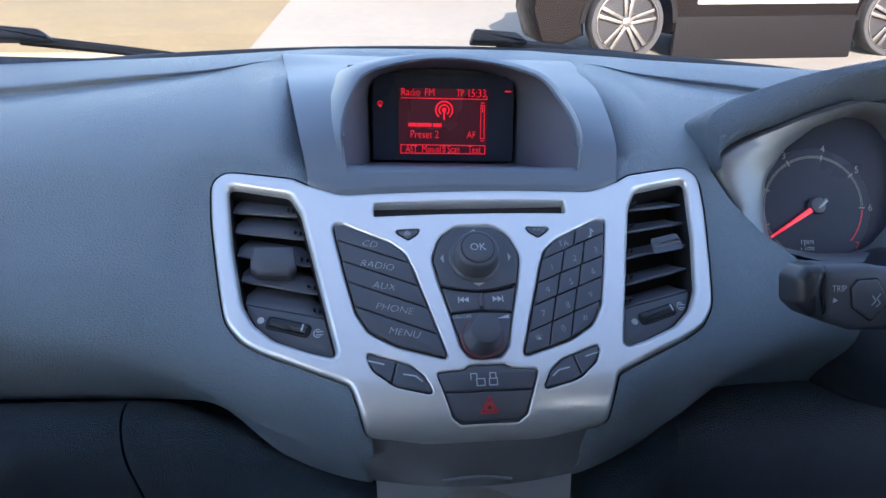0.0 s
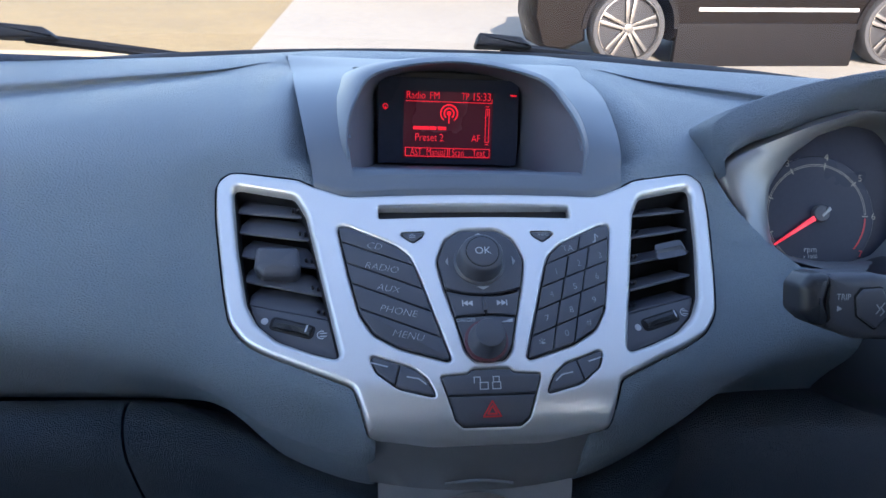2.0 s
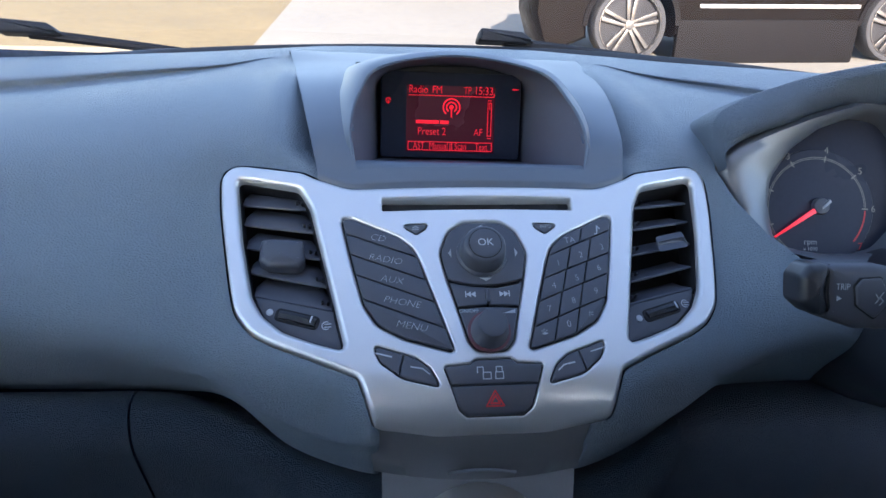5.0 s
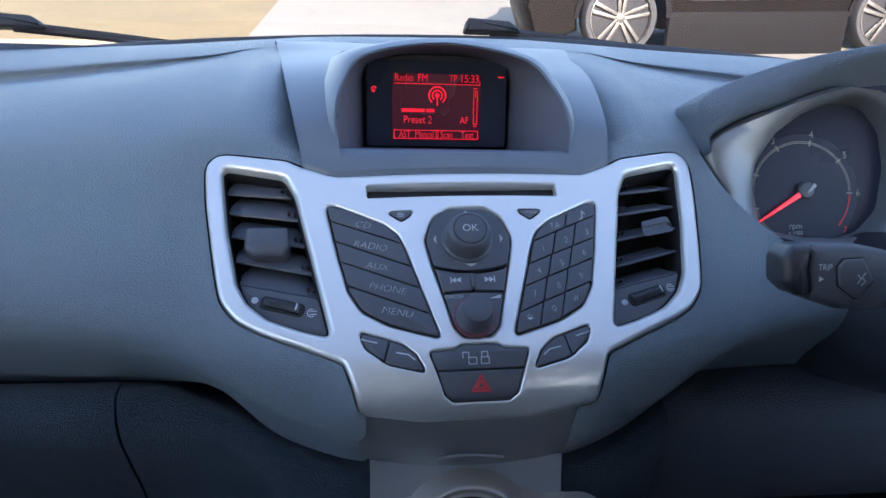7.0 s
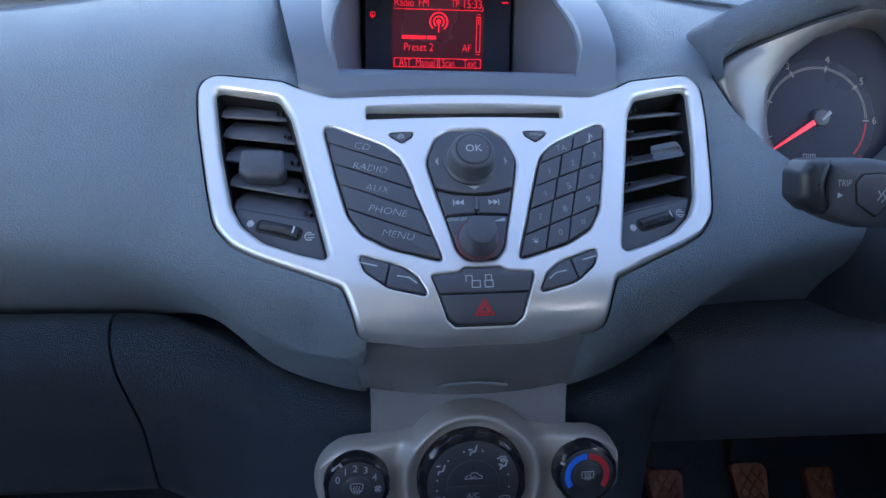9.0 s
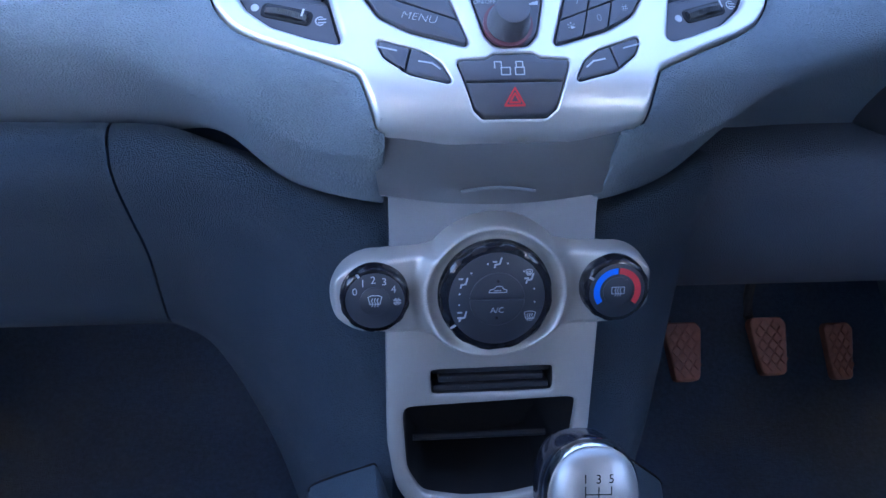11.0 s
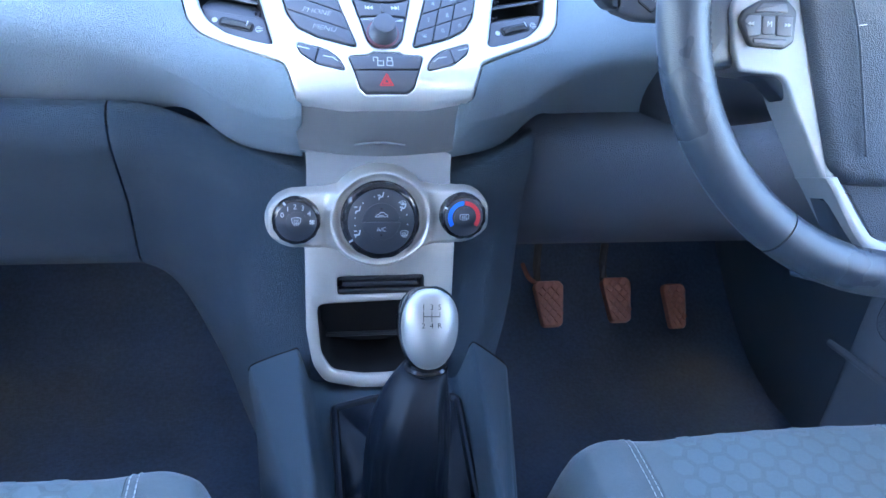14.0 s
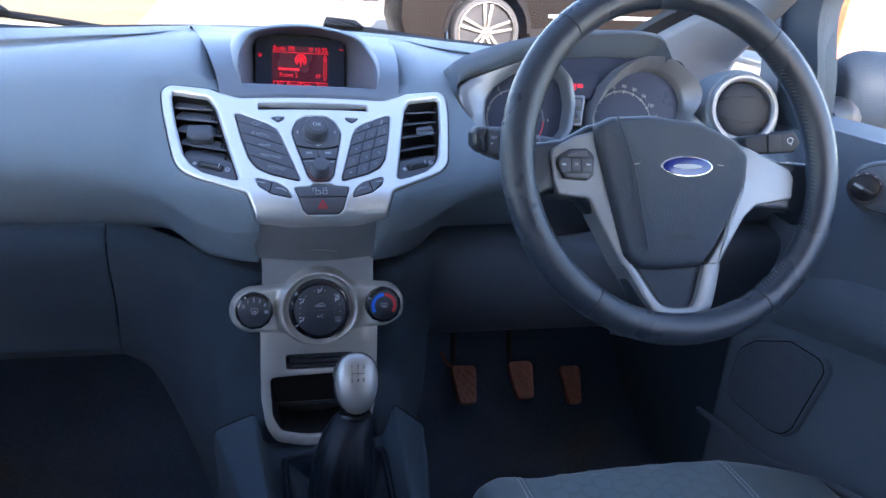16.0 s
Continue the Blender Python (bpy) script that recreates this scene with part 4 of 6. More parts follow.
sheet(bm, [[con(u * s, v, w) for s in (-1, -0.5, 0, 0.5, 1)] for u, v, w in ((0.0665, 0.062, -0.016), (0.0665, 0.060, -0.0055), (0.0660, 0.045, -0.0040), (0.0660, 0.020, -0.0030), (0.067, -0.02, -0.0030))])
# spoke silver, darker again: shade put into the plate's colour
part("upper_plate", bm, SPOKE, climate, "silver plate")
TRAY = [(-0.0580, -0.0840, 0.006), (-0.0545, -0.1330, 0.02), (-0.044, -0.1520, 0.012), (-0.015, -0.1580, 0.05), (0.015, -0.1580, 0.05), (0.046, -0.1520, 0.012), (0.0570, -0.1330, 0.02), (0.0620, -0.0805, 0.006)]
CARD = [(-0.0395, -0.0572, 0.003), (-0.0385, -0.0755, 0.003), (0.0440, -0.0750, 0.003), (0.0435, -0.0565, 0.003)]
PLATE = [(-0.0685, -0.020, 0.0), (-0.0680, -0.110, 0.03), (-0.0625, -0.145, 0.03), (-0.0510, -0.1635, 0.014), (-0.015, -0.1715, 0.05), (0.015, -0.1715, 0.05), (0.0530, -0.1635, 0.014), (0.0650, -0.145, 0.03), (0.0710, -0.110, 0.03), (0.0720, -0.020, 0.0)]
def skin(f, outer, holes, roll=0.002, lips=0.0016, deep=0.006, w=0.0):
    bm = bmesh.new()
    edges = []
    def ring3(o, h):
        return [bm.verts.new(f(x, y, w + h)) for x, y in o]
    def band(rr):
        for i in range(len(rr[0])):
            edges.append(bm.edges.new((rr[0][i - 1], rr[0][i])))
        for a, b in zip(rr, rr[1:]):
            for i in range(len(a)):
                j = (i + 1) % len(a)
                bm.faces.new((a[i], a[j], b[j], b[i]))
    o = soften(rounded(outer, 0.004), 5)
    band([ring3(offset(o, -roll), 0.0), ring3(offset(o, -roll * 0.3), -roll * 0.3), ring3(o, -roll), ring3(o, -0.012)])
    for q in holes:
        h = soften(rounded(q, 0.003), 3)
        band([ring3(offset(h, lips), 0.0), ring3(offset(h, lips * 0.35), -lips * 0.35), ring3(h, -lips), ring3(h, -deep)])
    bmesh.ops.triangle_fill(bm, edges=edges, use_beauty=True)
    return bm
# same paint as the fascia, toned down for the weaker light here
part("lower_plate", skin(con, PLATE, [TRAY, CARD]), SILVER_DARK, climate, "silver lower plate")
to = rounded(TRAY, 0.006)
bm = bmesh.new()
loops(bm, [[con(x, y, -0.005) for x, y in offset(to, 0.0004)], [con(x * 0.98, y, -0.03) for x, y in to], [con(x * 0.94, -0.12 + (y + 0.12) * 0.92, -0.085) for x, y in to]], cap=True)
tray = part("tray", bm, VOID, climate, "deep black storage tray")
part("tray_shelf", tube([con(-0.048, -0.128, -0.035), con(0.05, -0.128, -0.035)], 0.0025, 8), BLACK, tray)
co = rounded(CARD, 0.003)
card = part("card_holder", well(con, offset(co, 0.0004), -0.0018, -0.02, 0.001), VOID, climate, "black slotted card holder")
for i, v in enumerate((-0.0600, -0.0665, -0.0730)):
    part("rib", slab(con, rounded([(-0.0375 + 0.004 * (i == 1), v - 0.0022), (0.0420 - 0.004 * (i == 1), v - 0.0022), (0.0420 - 0.004 * (i == 1), v + 0.0022), (-0.0375 + 0.004 * (i == 1), v + 0.0022)], 0.001), -0.014, -0.0050, 0.0008), BLACK, card)

# the raised surround that joins the three dials
PODS = ((-0.0756, 0.0006, 0.0280), (-0.0005, 0.0000, 0.0495), (0.0756, 0.0034, 0.0280))
def bridge_half(u):
    e = 0.0
    for cx, cy, r in PODS:
        d = r * r - (u - cx) ** 2
        if d > 0:
            e = max(e, math.sqrt(d))
    waist = 0.0275 + 0.0085 * (1 - min(1.0, abs(u) / 0.0756))
    return max(e, waist if abs(u) < 0.076 else 0.0)
bm = bmesh.new()
grid = []
NU, NV = 180, 90
for i in range(NU + 1):
    u = 0.0 - 0.1036 * math.cos(math.pi * i / NU)
    h = max(bridge_half(u), 0.0006)
    row = []
    for j in range(NV + 1):
        s = -math.cos(math.pi * j / NV)
        v = s * h + 0.0006 + 0.018 * u
        edge = 1 - max(0.0, (abs(s) - 0.72) / 0.28) ** 2.2
        ends = 1 - max(0.0, (abs(u) - 0.0985) / 0.0055) ** 2
        d = math.hypot(u - PODS[1][0], v - PODS[1][1])
        ring_h = 0.0078 * math.exp(-((d - 0.0440) / (0.0033 if d < 0.0440 else 0.0046)) ** 2)
        dip = -0.0035 * math.exp(-((abs(u - 0.0015) - 0.051) / 0.009) ** 2)
        row.append(con(u, v, -0.004 + 0.014 * max(edge, 0) * max(ends, 0) + ring_h * max(edge, 0.25) + dip))
    grid.append(row)
sheet(bm, grid)
part("dial_surround", bm, SILVER_DARK, climate, "satin silver surround", smooth=80)
def dial(cx, cy, r, name, label, face_r):
    n = 72
    prof = [(r * 1.03, 0.0085), (r * 1.03, 0.0115), (r, 0.0125), (r, 0.0175), (r * 0.97, 0.0190), (face_r + 0.001, 0.0196)]
    bm = bmesh.new()
    rings = []
    for rad, h in prof:
        rings.append([con(cx + (rad + (0.00045 if (i // 3) % 2 and 0.012 < h < 0.0185 else 0.0)) * math.cos(2 * math.pi * i / n), cy + (rad + (0.00045 if (i // 3) % 2 and 0.012 < h < 0.0185 else 0.0)) * math.sin(2 * math.pi * i / n), h) for i in range(n)])
    loops(bm, rings, cap=True, cap_start=True)
    d = part(name, bm, GLOSS, climate, label)
    part("dial_face", lathe(con, [(face_r, 0.0190), (face_r, 0.0197), (face_r - 0.0006, 0.0200)], 48, cx=cx, cy=cy), DIALF, d)
    return d
W1 = 0.0203
dl = dial(PODS[0][0], PODS[0][1], 0.0208, "fan_dial", "black fan speed dial", 0.0178)
dm = dial(PODS[1][0], PODS[1][1], 0.0350, "air_direction_dial", "large black air direction dial", 0.0300)
dr = dial(PODS[2][0], PODS[2][1], 0.0208, "temperature_dial", "black temperature dial with blue and red arc", 0.0178)
for i, a in enumerate((153, 122, 94, 65, 33)):
    letters(con, str(i), 0.0066, PODS[0][0] + 0.0135 * math.cos(radians(a)), PODS[0][1] + 0.0135 * math.sin(radians(a)), W1, WHITE, dl)
fx, fy = PODS[0][0] + 0.0135, PODS[0][1] - 0.0005
strokes(con, [[(fx + 0.0022 * math.cos(radians(a + b)) * k, fy + 0.0022 * math.sin(radians(a + b)) * k) for b, k in ((0, 0.2), (-25, 1), (25, 1), (0, 0.2))] for a in (45, 135, 225, 315)], 0.0006, W1, WHITE, dl, "fan_mark")
def disc_button(cx, cy, r, parent):
    return part("push_button", lathe(con, [(r, 0.0195), (r, 0.0207), (r - 0.0006, 0.0211)], 40, cx=cx, cy=cy), DIALF, parent)
bl = disc_button(*PODS[0][:2], 0.0092, dl)
br = disc_button(*PODS[2][:2], 0.0092, dr)
W2 = 0.0214
def screen_mark(cx, cy, s, parent, curved):
    top = 0.6 if curved else 1.0
    lines = [[(cx - s, cy + 0.5 * s), (cx - 0.5 * s, cy + (0.75 if curved else 0.5) * s), (cx + 0.5 * s, cy + (0.75 if curved else 0.5) * s), (cx + s, cy + 0.5 * s), (cx + s * (0.7 if curved else 1), cy - 0.6 * s), (cx - s * (0.7 if curved else 1), cy - 0.6 * s), (cx - s, cy + 0.5 * s)]]
    for k in (-0.4, 0, 0.4):
        lines.append([(cx + k * s - 0.05 * s, cy - 1.0 * s), (cx + k * s + 0.12 * s, cy - 0.5 * s), (cx + k * s - 0.1 * s, cy - 0.1 * s), (cx + k * s + 0.05 * s, cy + 0.3 * s)])
    strokes(con, lines, 0.0005, W2 if parent is not dm else W1, WHITE, parent, "demister_mark")
screen_mark(PODS[0][0], PODS[0][1] + 0.001, 0.0042, bl, True)
screen_mark(PODS[2][0], PODS[2][1] + 0.001, 0.0040, br, False)
for a0, a1, m_, nm in ((92, 216, BLUEP, "blue_arc"), (-36, 88, REDP, "red_arc")):
    bm = bmesh.new()
    inner = [con(PODS[2][0] + 0.0112 * math.cos(radians(a)), PODS[2][1] + 0.0112 * math.sin(radians(a)), W1) for a in range(a0, a1 + 1, 4)]
    outer = [con(PODS[2][0] + 0.0152 * math.cos(radians(a)), PODS[2][1] + 0.0152 * math.sin(radians(a)), W1) for a in range(a0, a1 + 1, 4)]
    sheet(bm, [inner, outer])
    part(nm, bm, m_, dr)
def pointer(cx, cy, r0, r1, a, parent):
    strokes(con, [[(cx + r0 * math.cos(radians(a)), cy + r0 * math.sin(radians(a))), (cx + r1 * math.cos(radians(a)), cy + r1 * math.sin(radians(a)))]], 0.0016, 0.0200, WHITE, parent, "pointer")
pointer(PODS[0][0], PODS[0][1], 0.0182, 0.0200, 122, dl)
pointer(PODS[1][0], PODS[1][1], 0.0308, 0.0338, 213, dm)
pointer(PODS[2][0], PODS[2][1], 0.0178, 0.0202, 153, dr)
cx, cy = PODS[1][:2]
for sgn in (-1, 1):
    half = clip(circle(cx, cy, 0.0172, 48), (lambda p: p[1] - cy - 0.0003) if sgn > 0 else (lambda p: cy - 0.0003 - p[1]))
    b_ = part("push_button", slab(con, half, 0.0195, 0.0211, 0.0006), DIALF, dm)
    part("button_lamp", slab(con, circle(cx, cy + sgn * 0.0120, 0.0010, 12), 0.0205, 0.0214, 0.0001), VOID, b_)
    if sgn < 0:
        letters(con, "A/C", 0.0052, cx, cy - 0.0070, W2, WHITE, b_)
    else:
        strokes(con, [[(cx - 0.0055, cy + 0.0048), (cx - 0.0048, cy + 0.0065), (cx - 0.0022, cy + 0.0072), (cx - 0.0010, cy + 0.0088), (cx + 0.0022, cy + 0.0088), (cx + 0.0036, cy + 0.0070), (cx + 0.0055, cy + 0.0064), (cx + 0.0055, cy + 0.0048), (cx - 0.0055, cy + 0.0048)], [(cx - 0.002, cy + 0.006), (cx + 0.002, cy + 0.006)]], 0.0006, W2, WHITE, b_, "recirculation_mark")
def seat_mark(a, rays):
    px, py = cx + 0.0238 * math.cos(radians(a)), cy + 0.0238 * math.sin(radians(a))
    lines = [[(px + 0.0022, py + 0.0030), (px + 0.0012, py - 0.0008), (px - 0.0016, py - 0.0014), (px - 0.0020, py - 0.0032)]]
    for dx, dy in rays:
        lines.append([(px - 0.0030, py + dy), (px - 0.0008, py + dy)])
    strokes(con, lines, 0.0011, W1, WHITE, dm, "seat_mark")
seat_mark(91, ((0, 0.0005),))
seat_mark(152, ((0, 0.0025),))
seat_mark(207, ((0, 0.0025), (0, -0.001)))
seat_mark(34, ((0, 0.0),))
screen_mark(cx + 0.0238 * math.cos(radians(-28)), cy + 0.0238 * math.sin(radians(-28)), 0.0036, dm, True)
screen_mark(cx + 0.0238 * math.cos(radians(34)) - 0.0005, cy + 0.0238 * math.sin(radians(34)) + 0.004, 0.0022, dm, True)
for a in (106, 76, 134, 48, 171, 188, 15, -6):
    part("dial_dot", slab(con, circle(cx + 0.0238 * math.cos(radians(a)), cy + 0.0238 * math.sin(radians(a)), 0.0006, 8), 0.0199, 0.0203, 0.0001), WHITE, dm)

# ---- floor console, gear lever ----
console = thing("floor_console", "dark grained floor console with side ridges", "console", kind="structure")
def con_section(y, t):
    """Across the console at y; t runs from its front (0) to its rear (1)."""
    k = min(t, 0.36)
    l, r = -0.024 + 0.130 * k, 0.234 - 0.110 * k
    li, ri = 0.024 + 0.036 * k, 0.192 - 0.050 * k
    z = 0.648 - 0.040 * t
    return [(l + 0.006, y, 0.32), (l + 0.004, y, 0.55), (l, y, z - 0.045), (l, y, z - 0.018), (l + 0.006, y, z - 0.010), (li - 0.008, y, z + 0.004), (li - 0.001, y, z + 0.004), (li + 0.004, y, z - 0.010), (li + 0.012, y, z - 0.034),
            (0.06, y, z - 0.037), (0.115, y, z - 0.037), (0.165, y, z - 0.037), (ri - 0.012, y, z - 0.034), (ri - 0.004, y, z - 0.010), (ri + 0.001, y, z + 0.003), (ri + 0.007, y, z + 0.002), (r - 0.008, y, z - 0.020), (r, y, z - 0.030), (r + 0.004, y, z - 0.055), (r + 0.010, y, 0.55), (r + 0.012, y, 0.32)]
# paler copy of the trim plastic, for the light that falls here
part("tunnel", loft([con_section(0.404 - 0.9 * t * 0.6, t) for t in (0, 0.12, 0.24, 0.36, 0.5, 0.75, 1.0)], 50, 90), CONSOLE_LIT, console)
for side in (1, -1):
    sec = [Vector(p) for p in con_section(0.4035, 0)]
    line = sec[3:8] if side > 0 else sec[13:18]
    part("panel_joint", tube([p + Vector((0, -0.0005, 0.0004)) for p in smooth_line(line, 24)], 0.0009, 6), VOID, console, "thin dark joint")
gear = thing("gear_lever", "gear lever with satin metal knob and black leather boot", "gear lever")
GB = rounded([(0.053, 0.352, 0.006), (0.090, 0.362, 0.03), (0.130, 0.366, 0.03), (0.174, 0.358, 0.012), (0.164, 0.12, 0.018), (0.053, 0.12, 0.018)], 0.018, 6)
flat = lambda x, y, z=0.0: Vector((x, y, 0.620 + 0.11 * (y - 0.352) + z))
bm = bmesh.new()
loops(bm, [[flat(x, y, -0.010) for x, y in offset(GB, 0.002)], [flat(x, y, 0.000) for x, y in offset(GB, 0.0025)], [flat(x, y, 0.0045) for x, y in offset(GB, 0.0015)], [flat(x, y, 0.0062) for x, y in offset(GB, -0.0010)], [flat(x, y, 0.0058) for x, y in offset(GB, -0.0035)], [flat(x, y, 0.0025) for x, y in offset(GB, -0.0055)], [flat(x, y, -0.012) for x, y in offset(GB, -0.0065)]], cap=False)
part("boot_ring", bm, LEATHER, gear, "raised leather rim")
knob_dir = Vector((0.02, 0.16, 1.0)).normalized()
collar = Vector((0.1190, 0.2640, 0.7350))
rings = []
gb_in = offset(densify(GB, 0.004), -0.0045)
FOOT = Vector((0.1075, 0.250, 0.0))
corner = [math.atan2(0.348 - FOOT.y, 0.058 - FOOT.x), math.atan2(0.352 - FOOT.y, 0.168 - FOOT.x), math.atan2(0.15 - FOOT.y, 0.058 - FOOT.x), math.atan2(0.15 - FOOT.y, 0.160 - FOOT.x)]
for k in range(45):
    t = k / 44
    row = []
    for i, (x, y) in enumerate(gb_in):
        a, far, base_z = math.atan2(y - FOOT.y, x - FOOT.x), math.hypot(x - FOOT.x, y - FOOT.y), flat(x, y, 0.0).z
        # the leather is drawn tight from the corners and sags between them
        tight = max(math.exp(-(((a - c + math.pi) % (2 * math.pi) - math.pi) / 0.17) ** 2) for c in corner)
        crease = noise.noise(Vector((math.cos(a) * 2.2, math.sin(a) * 2.2, t * 3.0)))
        fine = noise.noise(Vector((math.cos(a) * 7.0, math.sin(a) * 7.0, t * 9.0)))
        if t < 0.35:
            s_ = t / 0.35
            rad = far + (0.0350 - far) * s_
            zz = base_z + 0.002 - 0.007 * math.sin(math.pi * min(1.0, s_ * 0.85)) * (1 - tight) * min(1.0, far / 0.06) + 0.010 * tight * s_ + 0.004 * crease * math.sin(math.pi * s_)
            cen = FOOT
        else:
            s_ = (t - 0.35) / 0.65
            foot_z = base_z + 0.002 - 0.007 * math.sin(math.pi * 0.85) * (1 - tight) * min(1.0, far / 0.06) + 0.010 * tight
            zz = foot_z + (collar.z - foot_z) * s_
            h = collar.z - zz
            rad = 0.0172 + 0.0178 * (1 - math.exp(-h / 0.030)) / (1 - math.exp(-0.115 / 0.030))
            lift = math.exp(-h / 0.016)
            cen = FOOT.lerp(Vector((collar.x, collar.y, 0.0)), lift)
            rad += (0.0030 * tight * math.sin(math.pi * (1 - s_)) ** 0.6 + 0.0034 * crease * math.sin(math.pi * s_)) * (1.0 if s_ < 0.8 else (1 - s_) * 5)
        rad += 0.0010 * fine * math.sin(math.pi * t)
        row.append(cen + Vector((math.cos(a) * rad, math.sin(a) * rad, zz)))
    rings.append(row)
bm = bmesh.new()
loops(bm, rings, cap=True)
part("boot", bm, LEATHER, gear, "creased black leather boot", smooth=70)
kn_v = Vector((0.03, 0.42, 0.90)).normalized()
kn_n = Vector((-0.02, -0.90, 0.42))
kn_n = (kn_n - kn_v * kn_n.dot(kn_v)).normalized()
kn_u = kn_v.cross(kn_n) * -1
if kn_u.x < 0:
    kn_u = kn_u * -1
kn = plane_map((0.1190, 0.265, 0.7685), kn_u, kn_v, kn_n)
EGG = [(0.0218 * math.copysign(abs(math.sin(a)) ** 0.88, math.sin(a)) * (1.0 + 0.10 * math.cos(a)), 0.0308 * math.copysign(abs(math.cos(a)) ** 0.94, math.cos(a)) + 0.0012) for a in [2 * math.pi * i / 48 for i in range(48)]]
body_ = bmesh.new()
loops(body_, [[kn(x * s, y * s - 0.002, w) for x, y in EGG] for s, w in ((0.60, -0.040), (0.86, -0.034), (1.0, -0.022), (1.04, -0.008), (1.03, 0.001), (0.99, 0.0040))], cap=True, cap_start=True)
knob = part("knob", body_, GLOSS, gear, "gloss black knob body", smooth=70)
ringb = bmesh.new()
loops(ringb, [[kn(x * s, y * s, w) for x, y in EGG] for s, w in ((1.035, 0.000), (1.03, 0.004), (0.99, 0.0065), (0.965, 0.0062))], cap=False)
part("chrome_band", ringb, CHROME, knob, "chrome band", smooth=70)
capb = bmesh.new()
loops(capb, [[kn(x * s, y * s, w) for x, y in EGG] for s, w in ((0.97, 0.0058), (0.94, 0.0080), (0.85, 0.0102), (0.7, 0.0122), (0.5, 0.0138), (0.25, 0.0148), (0.08, 0.0150))], cap=True)
kcap = part("knob_cap", capb, SATIN, knob, "satin metal cap", smooth=80)
def cap_map(u, v, w=0.0):
    r = math.hypot(u / 0.0235, v / 0.0345)
    return kn(u, v, 0.0152 - 0.0062 * r * r + w)
for txt, u, v in (("1", -0.0060, 0.0185), ("3", 0.0, 0.0185), ("5", 0.0060, 0.0185), ("2", -0.0060, 0.0050), ("4", 0.0, 0.0050), ("R", 0.0060, 0.0050)):
    letters(cap_map, txt, 0.0056, u, v, 0.0004, VOID, kcap, name="gear_number")
strokes(cap_map, [[(-0.0060, 0.0152), (-0.0060, 0.0085)], [(0.0, 0.0152), (0.0, 0.0085)], [(0.0060, 0.0152), (0.0060, 0.0115)], [(-0.0060, 0.0118), (0.0060, 0.0118)]], 0.0005, 0.0004, VOID, kcap, "gear_pattern")
part("collar", lathe(plane_map(collar - knob_dir * 0.002, X, (0, 0.98, -0.16), knob_dir), [(0.0165, -0.003), (0.0172, -0.001), (0.0170, 0.002), (0.0150, 0.004), (0.0140, 0.014)], 32, cap=False), GLOSS, gear, "gloss black collar")

# ---- steering wheel ----
WT = radians(23)
WC = Vector((0.434, 0.243, 1.003))
wf = plane_map(WC, X, (0, math.sin(WT), math.cos(WT)), (0, -math.cos(WT), math.sin(WT)))
wheel = thing("steering_wheel", "black leather three-spoke steering wheel with silver spokes", "steering wheel")
RR, RA, RB = 0.1720, 0.0165, 0.0150
def rim_at(a, t, grow=1.0):
    """A point of the rim: a round the wheel, t round the grip; the lower half is slightly flattened."""
    r = RR + RA * grow * math.cos(t)
    v = r * math.sin(a)
    return wf(-0.0045 + r * math.cos(a), 0.0080 + (v if v > 0 else v * 0.962), RB * grow * math.sin(t))
def rim_piece(a0, a1, grow=1.0, n=80):
    bm = bmesh.new()
    rings = []
    for i in range(n + 1):
        a = radians(a0 + (a1 - a0) * i / n)
        rings.append([rim_at(a, t, grow) for t in [2 * math.pi * j / 20 for j in range(20)]])
    loops(bm, rings, cap=abs(a1 - a0) < 359, cap_start=abs(a1 - a0) < 359)
    return bm
for a0, a1 in ((49.5, 131.7), (131.7, 234.4), (234.4, 301.1), (301.1, 409.5)):
    part("rim_section", rim_piece(a0 + 0.22, a1 - 0.22), RIMSKIN, wheel, "worn smooth black leather")
part("rim_core", rim_piece(0, 360, 0.93, 120), VOID, wheel)
bm = bmesh.new()
for a0, a1 in ((-56, 47), (134, 232)):
    for i in range(int((a1 - a0) / 1.6)):
        a, b = radians(a0 + i * 1.6), radians(a0 + i * 1.6 + 1.0)
        t0, t1 = radians(150), radians(170)
        tube([rim_at(q, t, 1.02) for q, t in ((a, t0), (b, t1))], 0.0004, 4, bm)
tagged(part("stitching", bm, DARKTHREAD, wheel), kind="stuff")
HUB = [(-0.0890, 0.047, 0.010), (-0.072, 0.0545, 0.02), (-0.0285, 0.0575, 0.04), (0.029, 0.0515, 0.04), (0.0690, 0.0355, 0.02), (0.0845, 0.0190, 0.012), (0.0805, -0.0095, 0.03), (0.0580, -0.0500, 0.05), (0.0370, -0.0815, 0.02), (0.0230, -0.0955, 0.012), (-0.0160, -0.0985, 0.03), (-0.0475, -0.0965, 0.012), (-0.0625, -0.0855, 0.015), (-0.0705, -0.0550, 0.05), (-0.0835, 0.0, 0.04), (-0.0915, 0.033, 0.02)]
hub_o = rounded(HUB, 0.01, 6)
part("airbag_cover", slab(wf, hub_o, -0.045, -0.004, 0.010, dome=0.006, steps=5), SKIN, wheel, "grained black airbag cover", smooth=60)
hubw = lambda u, v, w=0.0: wf(u, v, 0.0005 + w - 6 * ((u + 0.003) ** 2 + (v + 0.018) ** 2) * 0.3)
badge = part("badge", slab(wf, circle(0.004, 0.0040, 0.0300, 48, 0.0112), -0.006, 0.0025, 0.002), CHROME, wheel, "oval blue badge with chrome edge")
BADGE = mat("badge_blue", (0.012, 0.025, 0.16), 0.15, size=900, vary=0.05)
part("badge_field", slab(wf, circle(0.004, 0.0040, 0.0275, 48, 0.0092), 0.0, 0.0030, 0.0004), BADGE, badge)
